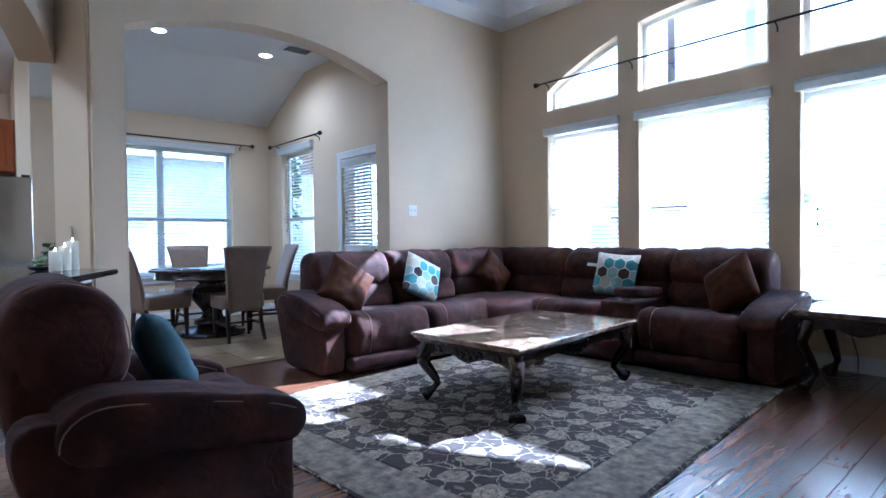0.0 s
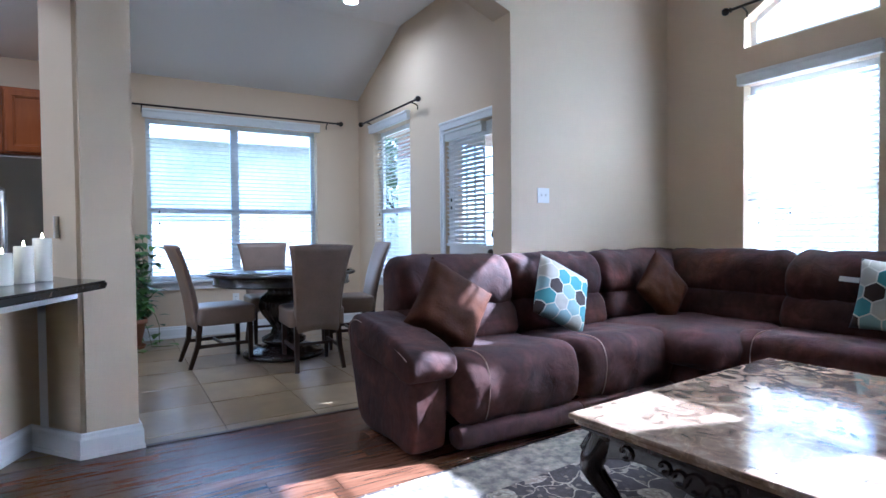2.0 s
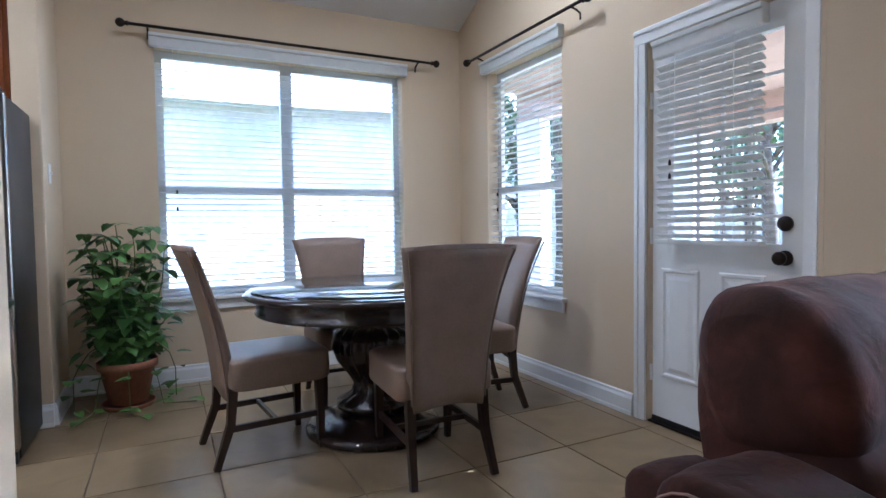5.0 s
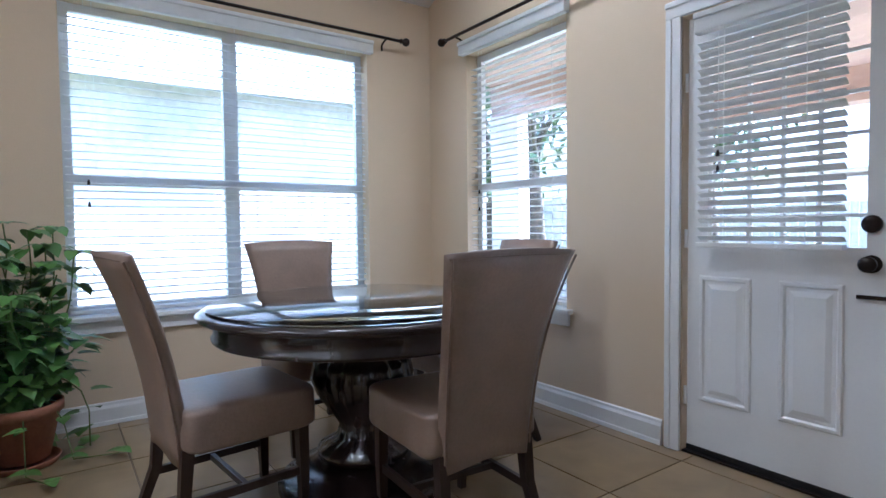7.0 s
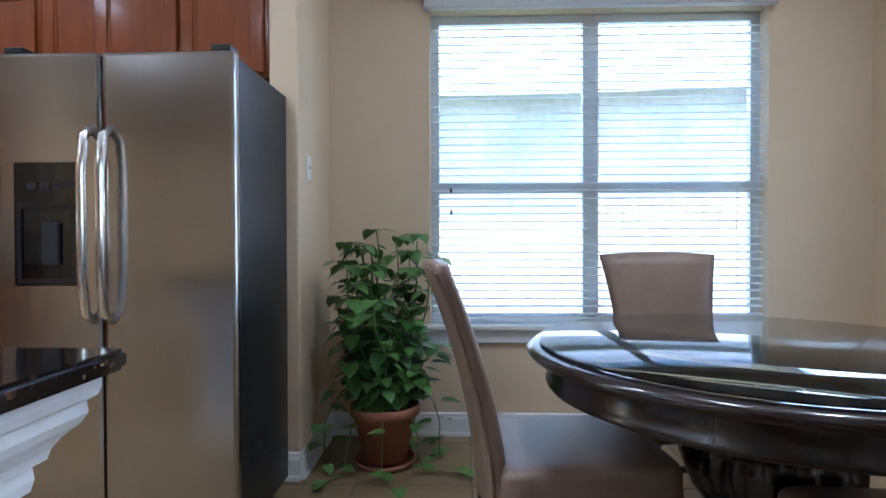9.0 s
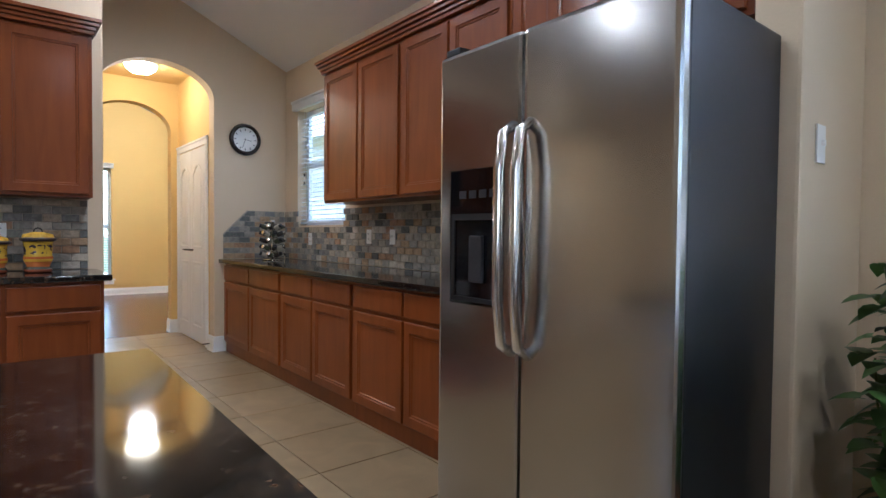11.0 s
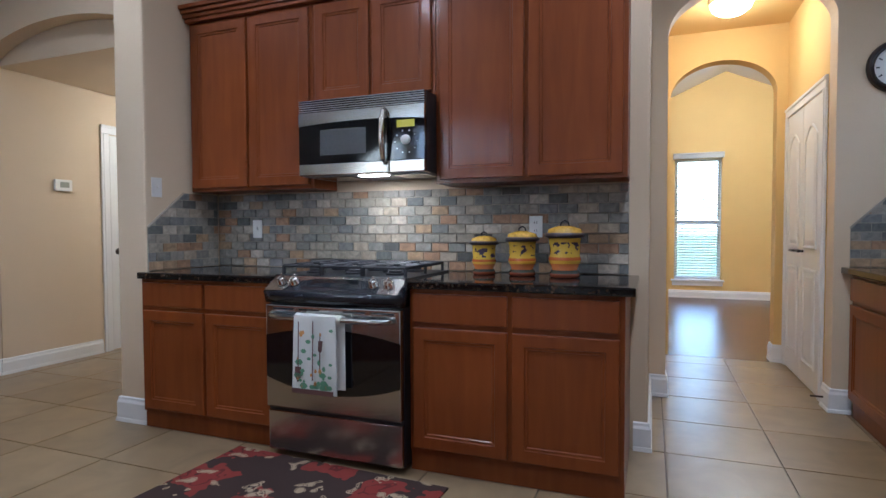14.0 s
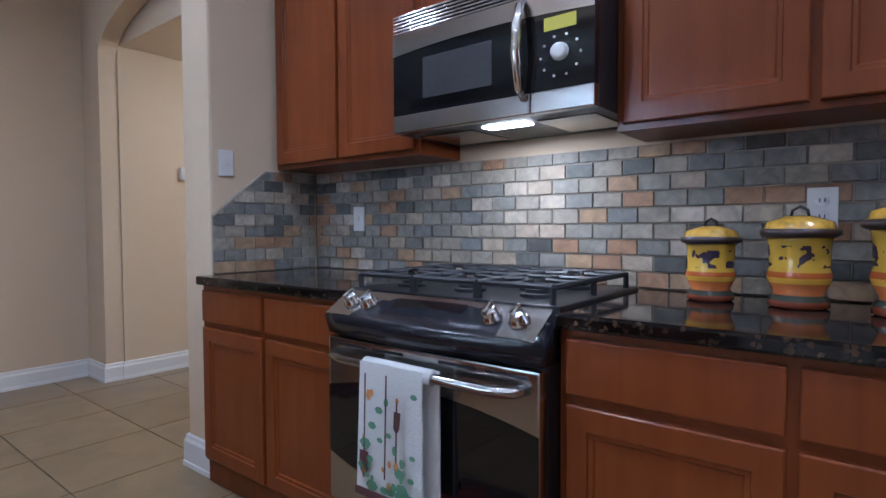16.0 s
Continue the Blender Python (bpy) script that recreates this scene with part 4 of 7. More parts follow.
part("door_knob", lathe([(0.03, 0), (0.012, 0.01), (0.012, 0.03), (0.027, 0.04), (0.02, 0.06)], 16, centre=(0, 0, 0)), BRONZE, p).matrix_basis = pose(0.07, -0.01, 0.95, 90, 0, 0)


# ---------------------------------------------------------------- switches, outlets, small fixtures
def wall_plate(at, kind, gangs=1, label=""):
    """A plate in the local xz plane that faces -y."""
    w = 0.072 + 0.046 * (gangs - 1)
    pl = thing("light_switch" if kind == "switch" else "wall_outlet", label or ("white light switch plate on the wall" if kind == "switch" else "white double outlet on the wall"), "switch" if kind == "switch" else "outlet", at)
    part("cover_plate", cube(-w / 2, w / 2, -0.007, -0.0005, -0.058, 0.058, 0.002), PLATE, pl)
    for g in range(gangs):
        c = -w / 2 + 0.036 + 0.046 * g
        if kind == "switch":
            part("toggle", cube(c - 0.005, c + 0.005, -0.018, -0.006, -0.006, 0.012, 0.002), PLATE, pl)
        else:
            for z in (-0.022, 0.022):
                part("socket", lathe([(0.017, 0), (0.017, 0.003), (0.014, 0.004)], 14), PLATE, pl).matrix_basis = pose(c, -0.006, z, 90, 0, 0)
                for dx in (-0.006, 0.006):
                    part("slot", cube(c + dx - 0.0014, c + dx + 0.0014, -0.0112, -0.0102, z - 0.005, z + 0.006), BLACKISH, pl)
    return pl


FX, FY, BY = lambda y, z: pose(STOVE_X + 0.012, y, z, 0, 0, 90), lambda x, z: pose(x, BACK_Y - 0.012, z), lambda x, z: pose(x, BACK_Y - 0.001, z)
wall_plate(pose(4.485, ARCH_Y - 0.001, 1.415), "switch", 2, "white double light switch beside the arch")
wall_plate(FX(4.251, 1.157), "switch", 1, "white switch plate in the slate backsplash")
wall_plate(FX(6.102, 1.163), "outlet", 1, "white outlet in the slate backsplash behind canisters")
wall_plate(pose(-2.115, 3.921, 1.407, 0, 0, 180), "switch", 1, "white light switch on the wing wall")
wall_plate(FY(-1.977, 1.15), "outlet"), wall_plate(FY(-1.635, 1.15), "switch")
wall_plate(pose(-3.057, BACK_Y - 0.012, 1.117), "outlet")
wall_plate(pose(1.336, 8.02, 1.46, 0, 0, 90), "switch", 1, "white light switch on the stub wall")
wall_plate(BY(2.80, 0.40), "outlet")
o = bar(0.66, 0.002)
wall_plate(pose(o[0], o[1], 0.34, 0, 0, math.degrees(math.atan2(ALONG.y, ALONG.x)) + 180), "outlet", 1, "white outlet on the half wall")
wall_plate(pose(1.338, 5.24, 1.17, 0, 0, -113), "outlet", 1, "white outlet on the column above the bar")
th = thing("thermostat", "white thermostat with a grey screen", "thermostat", pose(-2.993, 1.852, 1.548, 0, 0, 180))
part("body", cube(-0.075, 0.075, -0.028, -0.0005, -0.05, 0.05, 0.006), PLATE, th)
part("screen", cube(-0.035, 0.045, -0.030, -0.0275, -0.02, 0.028), mat("grey_lcd", (0.30, 0.32, 0.28), 0.3), th)

clock = thing("wall_clock", "round wall clock with a dark wooden rim and white face", "clock", pose(HALL_X + 0.001, 8.045, 2.105, 90, 0, 90))
part("rim", lathe([(0.118, 0.0), (0.155, 0.0), (0.160, 0.012), (0.150, 0.032), (0.132, 0.036), (0.120, 0.026)], 40, close=False), DARKWOOD, clock, smooth=True)
part("dial", lathe([(0.001, 0.012), (0.122, 0.012), (0.122, 0.004)], 40), PLATE, clock, "white dial")
for i in range(12):
    a = math.pi * i / 6
    part("hour_mark", cube(-0.004, 0.004, 0.088, 0.108, 0.0125, 0.014, m=Matrix.Rotation(a, 4, "Z")), BLACKISH, clock)
for a, l, w in ((-100, 0.06, 0.005), (160, 0.088, 0.004)):
    part("clock_hand", cube(-w / 2, w / 2, -0.015, l, 0.0145, 0.0165, m=Matrix.Rotation(radians(a), 4, "Z")), BLACKISH, clock)

CANS = [(2.40, 6.84), (3.64, 6.90), (0.4, 6.95), (-1.0, 6.95), (-2.1, 6.95), (-1.3, 5.2), (-1.3, 3.6), (0.1, 4.6)]
for x, y in CANS:
    l = thing("recessed_light", "round recessed ceiling light, lit, white trim", "ceiling light", pose(x, y, H_FLAT - 0.001), "recessed lights in the ceiling")
    part("trim_ring", lathe([(0.068, -0.002), (0.092, -0.002), (0.095, -0.008), (0.070, -0.010)], 28, close=False), WHITE, l)
    part("lens", lathe([(0.001, -0.004), (0.068, -0.004), (0.068, -0.0015)], 28), LAMPGLOW, l)
v = thing("ceiling_vent", "white slatted ceiling vent", "vent", pose(3.85, 6.45, H_FLAT - 0.001))
part("frame", cube(-0.18, 0.18, -0.11, 0.11, -0.008, -0.0005), WHITE, v)
for i in range(8):
    part("slat", cube(-0.15, 0.15, -0.008, 0.008, -0.0015, 0.0015, m=pose(0, -0.08 + i * 0.023, -0.014, 35, 0, 0)), mat("vent_grey", (0.3, 0.3, 0.3), 0.6) if i == 0 else bpy.data.materials["vent_grey"], v)
hl = thing("flush_ceiling_light", "frosted glass dome ceiling light, lit", "ceiling light", pose(-4.35, 7.24, 2.879))
part("base", lathe([(0.15, -0.03), (0.16, -0.001)], 30), WHITE, hl)
part("dome", lathe([(0.02, -0.12), (0.09, -0.105), (0.135, -0.07), (0.15, -0.031)], 30), HALLGLOW, hl, smooth=True)
bulb("passage_lamp", (-4.35, 7.24, 2.65), 1.6, (1.0, 0.90, 0.74), 0.12)
# Unseen dome light, added only to brighten the far room.
rl = thing("flush_ceiling_light", "frosted glass dome ceiling light, lit", "ceiling light", pose(-7.5, 7.8, 3.66))
part("base", lathe([(0.15, -0.03), (0.16, -0.001)], 30), WHITE, rl)
part("dome", lathe([(0.02, -0.12), (0.09, -0.105), (0.135, -0.07), (0.15, -0.031)], 30), HALLGLOW, rl, smooth=True)
bulb("far_room_fill", (-7.5, 7.8, 3.42), 20, (1.0, 0.90, 0.74), 0.12)
# Dome light out of sight, added to light the side hall.
sl = thing("flush_ceiling_light", "frosted glass dome ceiling light, lit", "ceiling light", pose(-3.9, 2.8, 2.439))
part("base", lathe([(0.15, -0.03), (0.16, -0.001)], 30), WHITE, sl)
part("dome", lathe([(0.02, -0.12), (0.09, -0.105), (0.135, -0.07), (0.15, -0.031)], 30), HALLGLOW, sl, smooth=True)
bulb("side_hall_fill", (-3.9, 2.8, 2.22), 3.6, (1.0, 0.88, 0.66), 0.12)
for x, y in CANS:
    d = bpy.data.lights.new("recessed_lamp", "SPOT")
    d.energy, d.color, d.spot_size, d.spot_blend, d.shadow_soft_size = 10 if x > 2 else 11, (1.0, 0.92, 0.80), radians(165), 0.9, 0.07
    new("recessed_lamp", d).matrix_world = look((x, y, H_FLAT - 0.02), (x, y, 0))


# ---------------------------------------------------------------- sectional sofa
def cushion(name, parent, c, s, turn=(0, 0, 0), e=0.38, lump=0.06, seed=0, material=None, label="", crease=0.05, nu=36, nv=24):
    bm = puff(0, 0, 0, *s, e=e, nu=nu, nv=nv, lump=lump, seed=seed, crease=crease)
    return part(name, bm, material or SUEDE, parent, label, True, pose(*c, *turn))


def stitches(parent, pts, name="seam"):
    """A sewn seam: a thin raised thread line along a path."""
    return part(name, tube(pts, 0.0028, 5), STITCH, parent, "tan stitched seam")


def rounded(points, n):
    """A closed smooth curve through the points, at n even steps."""
    P = [Vector((p[0], p[1])) for p in points]
    m = len(P)
    out = []
    for k in range(n):
        t = k * m / n
        i, f = int(t), t - int(t)
        a, b_, c, d = P[i - 1], P[i % m], P[(i + 1) % m], P[(i + 2) % m]
        out.append(0.5 * (2 * b_ + (c - a) * f + (2 * a - 5 * b_ + 4 * c - d) * f * f + (3 * b_ - a - 3 * c + d) * f ** 3))
    return out


def bolster(profile, w, seed, folds=0.012, seams=(), ends=0.30, n=30, k=44):
    """A stuffed roll with a side profile (depth, height), w wide along local x; local -y is forward."""
    bm = bmesh.new()
    prof = rounded(profile, k)
    c = sum(prof, Vector((0, 0))) / k
    rings = []
    for i in range(n + 1):
        u = -math.cos(math.pi * i / n)
        s = 1 - ends * max(0.0, (abs(u) - 0.82) / 0.18) ** 2.4 + 0.02 * (1 - u * u)
        for q in seams:
            s -= 0.03 * math.exp(-((u - q) / 0.035) ** 2)
        ring = []
        for p in prof:
            x = 0.5 * w * u
            r = noise.noise(Vector((x * 5 + seed, p.x * 6, p.y * 6))) * folds + noise.noise(Vector((x * 16 + p.y * 7 + seed, p.x * 9, p.y * 5))) * folds * 0.55
            r -= abs(noise.noise(Vector((x * 9 + seed * 2, p.x * 3 + p.y * 4, seed)))) * folds * 0.8
            v = p - c
            v = c + v * s + v.normalized() * r
            ring.append(bm.verts.new((x, -v.x, v.y)))
        rings.append(ring)
    for a, b_ in zip(rings, rings[1:]):
        for q in range(k):
            bm.faces.new((a[q], a[(q + 1) % k], b_[(q + 1) % k], b_[q]))
    bm.faces.new(rings[0]), bm.faces.new(rings[-1])
    return bm


SEAT_P = [(0.25, 0.49), (0.45, 0.475), (0.70, 0.49), (0.88, 0.50), (0.975, 0.465), (1.01, 0.37), (1.0, 0.25), (0.965, 0.165), (0.90, 0.15), (0.78, 0.24), (0.5, 0.32), (0.25, 0.35)]
FOOT_P = [(0.93, 0.158), (0.985, 0.145), (1.0, 0.10), (0.985, 0.05), (0.93, 0.03), (0.86, 0.05), (0.85, 0.12)]
LUMBAR_P = [(0.43, 0.47), (0.435, 0.56), (0.40, 0.66), (0.30, 0.70), (0.16, 0.62), (0.14, 0.46), (0.27, 0.43)]
HEAD_P = [(0.36, 0.65), (0.395, 0.75), (0.375, 0.87), (0.30, 0.955), (0.18, 0.985), (0.06, 0.93), (0.03, 0.76), (0.10, 0.60), (0.25, 0.61)]
SHELL_P = [(0.16, 0.05), (0.30, 0.05), (0.30, 0.40), (0.22, 0.70), (0.14, 0.86), (0.05, 0.86), (0.02, 0.70), (0.09, 0.35)]
SIDE_P = [(0.24, 0.035), (0.60, 0.03), (0.84, 0.03), (0.90, 0.10), (0.91, 0.34), (0.88, 0.43), (0.62, 0.52), (0.35, 0.56), (0.10, 0.60), (0.05, 0.50), (0.13, 0.26)]
ARM_P = [(0.22, 0.47), (0.55, 0.44), (0.86, 0.39), (0.945, 0.42), (0.96, 0.48), (0.91, 0.535), (0.73, 0.59), (0.45, 0.64), (0.25, 0.655), (0.16, 0.58)]


def seat_unit(parent, at, w, seed, foot=True):
    """A reclining seat: pad with a waterfall front, foot panel, lumbar roll and headrest."""
    for nm, p, f, sm in (("seat_cushion", SEAT_P, 0.016, (-0.62,)), ("lumbar_cushion", LUMBAR_P, 0.010, ()), ("headrest", HEAD_P, 0.016, (-0.5, 0.5)), ("back_shell", SHELL_P, 0.003, ())):
        part(nm, bolster(p, w - (0.03 if nm == "back_shell" else 0.004), seed, f, sm), SUEDE, parent, smooth=True, at=at)
        seed += 3.7
    if foot:
        part("foot_panel", bolster(FOOT_P, w - 0.01, seed, 0.004, ends=0.15), SUEDE, parent, smooth=True, at=at)
    part("seam", tube([(-0.31 * w, -v.x, v.y) for v in [p * 1.0 for p in rounded(SEAT_P, 40)[8:24]]], 0.003, 5), STITCH, parent, "tan stitched seam", at=at @ pose(0, -0.004, 0.002))


def arm_unit(parent, at, w, seed):
    part("side_panel", bolster(SIDE_P, w - 0.03, seed, 0.006, ends=0.12), SUEDE, parent, smooth=True, at=at)
    part("arm", bolster(ARM_P, w + 0.05, seed + 1, 0.012, ends=0.42), SUEDE, parent, "padded armrest with stitching", True, at=at)
    part("seam", tube([(0.5 * w + 0.018, -v.x, v.y - 0.03) for v in rounded(ARM_P, 40)[20:38]], 0.003, 5), STITCH, parent, "tan stitched seam", at=at)
    part("seam", tube([(-0.5 * w - 0.018, -v.x, v.y - 0.03) for v in rounded(ARM_P, 40)[20:38]], 0.003, 5), STITCH, parent, "tan stitched seam", at=at)


sofa = thing("sectional_sofa", "dark brown suede L-shaped reclining sectional sofa", "sofa", pose(0, 0, 0))
AY, BX = 4.985, 5.87
for s0, s1, sd in ((3.03, 3.86, 1), (3.86, 4.68, 20)):
    seat_unit(sofa, pose((s0 + s1) / 2, AY, 0.0015), s1 - s0, sd)
for s0, s1, sd in ((2.95, 3.78, 40), (1.80, 2.62, 60)):
    seat_unit(sofa, pose(BX, (s0 + s1) / 2, 0.0015, 0, 0, -90), s1 - s0, sd)
arm_unit(sofa, pose(2.905, AY, 0.0015), 0.23, 5)
arm_unit(sofa, pose(BX, 1.68, 0.0015, 0, 0, -90), 0.23, 8)
# the corner: two backs that meet, and a wedge seat
for nm, p in (("lumbar_cushion", LUMBAR_P), ("headrest", HEAD_P), ("back_shell", SHELL_P)):
    part(nm, bolster(p, 1.02, 80, 0.013), SUEDE, sofa, smooth=True, at=pose(5.20, AY, 0.0015))
    part(nm, bolster(p, 1.02, 90, 0.013), SUEDE, sofa, smooth=True, at=pose(BX, 4.28, 0.0015, 0, 0, -90))
cushion("corner_seat", sofa, (5.02, 4.16, 0.385), (0.98, 0.98, 0.25), seed=41, e=0.42)
part("corner_front", bolster([(0.10, 0.46), (0.2, 0.44), (0.22, 0.25), (0.18, 0.05), (0.05, 0.04), (0.0, 0.3)], 0.72, 33, 0.01), SUEDE, sofa, smooth=True, at=pose(4.88, 4.12, 0.0015, 0, 0, -45))
# console with cup holders
part("console", bolster([(0.35, 0.05), (0.95, 0.04), (0.99, 0.12), (0.99, 0.48), (0.96, 0.545), (0.7, 0.555), (0.40, 0.56), (0.33, 0.5)], 0.325, 70, 0.004, ends=0.1), SUEDE, sofa, smooth=True, at=pose(BX, 2.785, 0.0015, 0, 0, -90))
cushion("console_lid", sofa, (5.28, 2.785, 0.60), (0.52, 0.28, 0.09), (0, 3, 0), e=0.35, seed=48, lump=0.03)
for nm, p in (("lumbar_cushion", LUMBAR_P), ("headrest", HEAD_P)):
    part(nm, bolster(p, 0.335, 71, 0.008, n=16), SUEDE, sofa, smooth=True, at=pose(BX, 2.785, 0.0015, 0, 0, -90))
for y in (2.72, 2.85):
    part("cup_holder", lathe([(0.034, 0.0), (0.042, 0.012), (0.042, 0.018), (0.036, 0.02), (0.034, 0.004)], 18, centre=(4.955, y, 0.545), close=False), BLACKISH, sofa, "black cup holder ring")


def pillow(name, label, material, at, size=0.44, thick=0.15, seed=0, category="pillow"):
    """A throw pillow: pinched corners, full middle. Local xz is its face."""
    bm = bmesh.new()
    n = 22
    for side in (-1, 1):
        grid = []
        for j in range(n + 1):
            row = []
            for i in range(n + 1):
                u, v = -1 + 2 * i / n, -1 + 2 * j / n
                k = (1 - u ** 4) * (1 - v ** 4)
                pinch = 1 - 0.07 * (1 - abs(u) ** 2) * abs(v) ** 3
                pinch2 = 1 - 0.07 * (1 - abs(v) ** 2) * abs(u) ** 3
                wr = 0.012 * noise.noise(Vector((u * 3 + seed, v * 3, side))) + 0.006 * noise.noise(Vector((u * 9, v * 9 + seed, side)))
                row.append(bm.verts.new((size / 2 * u * pinch2, side * (thick / 2 * k ** 0.55 + wr * k), size / 2 * v * pinch)))
            grid.append(row)
        for a, b in zip(grid, grid[1:]):
            for i in range(n):
                bm.faces.new((a[i], a[i + 1], b[i + 1], b[i]))
    bmesh.ops.remove_doubles(bm, verts=bm.verts[:], dist=0.0008)
    p = tagged(part(name, bm, material, None, label, True, at), label, category, "throw pillows")
    return p


pillow("throw_pillow", "rust brown velvet throw pillow, crumpled, on the sofa", BROWNCLOTH, pose(3.22, 4.40, 0.70, -24, 32, -14), 0.44, 0.17, 1)
pillow("throw_pillow", "white throw pillow with teal and brown hexagons", HEX, pose(4.12, 4.46, 0.71, -22, 26, -6), 0.43, 0.15, 2)
pillow("throw_pillow", "rust brown velvet throw pillow standing on its corner", BROWNCLOTH, pose(5.12, 4.44, 0.70, -22, 46, -16), 0.42, 0.15, 3)
tw = pillow("throw_pillow", "white throw pillow with teal and brown hexagons and a tag", HEX, pose(5.32, 3.05, 0.74, -18, 4, -82), 0.42, 0.15, 4)
part("care_label", cube(-0.30, -0.20, -0.002, 0.002, 0.06, 0.09), LINEN, tw, "white care tag")
pillow("throw_pillow", "rust brown velvet throw pillow leaning on the sofa arm", BROWNCLOTH, pose(5.26, 2.00, 0.70, -26, -34, -100), 0.44, 0.17, 5)

# recliner
rec = thing("recliner", "dark brown suede recliner armchair with stitched seams", "armchair", pose(0.71, 2.56, 0.0015, 0, 0, 90) @ Matrix.Diagonal((0.82, 0.93, 1.0, 1)))
seat_unit(rec, pose(0, 0, 0), 0.78, 100)
arm_unit(rec, pose(-0.48, 0, 0), 0.24, 110)
arm_unit(rec, pose(0.48, 0, 0), 0.24, 113)
part("seam", tube([(-0.385, -v.x, v.y) for v in rounded(HEAD_P, 40)[0:22]], 0.003, 5), STITCH, rec, "tan stitched seam", at=pose(0.012, -0.0, 0))
pillow("throw_pillow", "teal cotton throw pillow leaning in the recliner", TEALCLOTH, pose(1.27, 2.60, 0.645, -24, 10, 78), 0.38, 0.15, 6)

# ---------------------------------------------------------------- rug
rug = tagged(part("area_rug", cube(-1.52, 1.52, -1.26, 1.26, 0.0015, 0.011, 0.003), RUG, None, at=pose(3.40, 2.70, 0, 0, 0, 4)), "dark brown and cream floral area rug under the coffee table", "rug")
BORDER = mat("cream_rug_border", (0.18, 0.145, 0.105), 0.95, var=0.6, big=16, fine=38, bump=0.3)
for x0, x1, y0, y1 in ((-1.50, 1.50, -1.24, -0.96), (-1.50, 1.50, 0.96, 1.24), (-1.50, -1.22, -0.955, 0.955), (1.22, 1.50, -0.955, 0.955)):
    part("border", cube(x0, x1, y0, y1, 0.0112, 0.0128), BORDER, rug, "cream patterned border")
for x0, x1, y0, y1 in ((-1.21, 1.21, -0.95, -0.935), (-1.21, 1.21, 0.935, 0.95), (-1.21, -1.195, -0.93, 0.93), (1.195, 1.21, -0.93, 0.93)):
    part("border_line", cube(x0, x1, y0, y1, 0.0113, 0.0130), RUG, rug)


# ---------------------------------------------------------------- carved tables
def cabriole(h, s=1.0, flip=1):
    """An S-curved leg that swells at the knee and scrolls at the foot; it leans out along +x +y."""
    pts, tap = [], []
    for i in range(15):
        t = i / 14
        out = 0.055 * math.sin(math.pi * min(1, t * 1.25)) - 0.045 * math.sin(math.pi * max(0, (t - 0.35) / 0.65)) + (0.05 * max(0, t - 0.8) / 0.2)
        pts.append((s * out * 0.8, s * out * 0.8 * flip, h * (1 - t) + 0.022 * t))
        tap.append(1.55 - 1.1 * t if t < 0.7 else 0.78 - 0.2 * math.sin((t - 0.7) / 0.3 * math.pi) + 0.75 * max(0, t - 0.86) / 0.14)
    return tube(pts, 0.036 * s, 10, taper=tap)


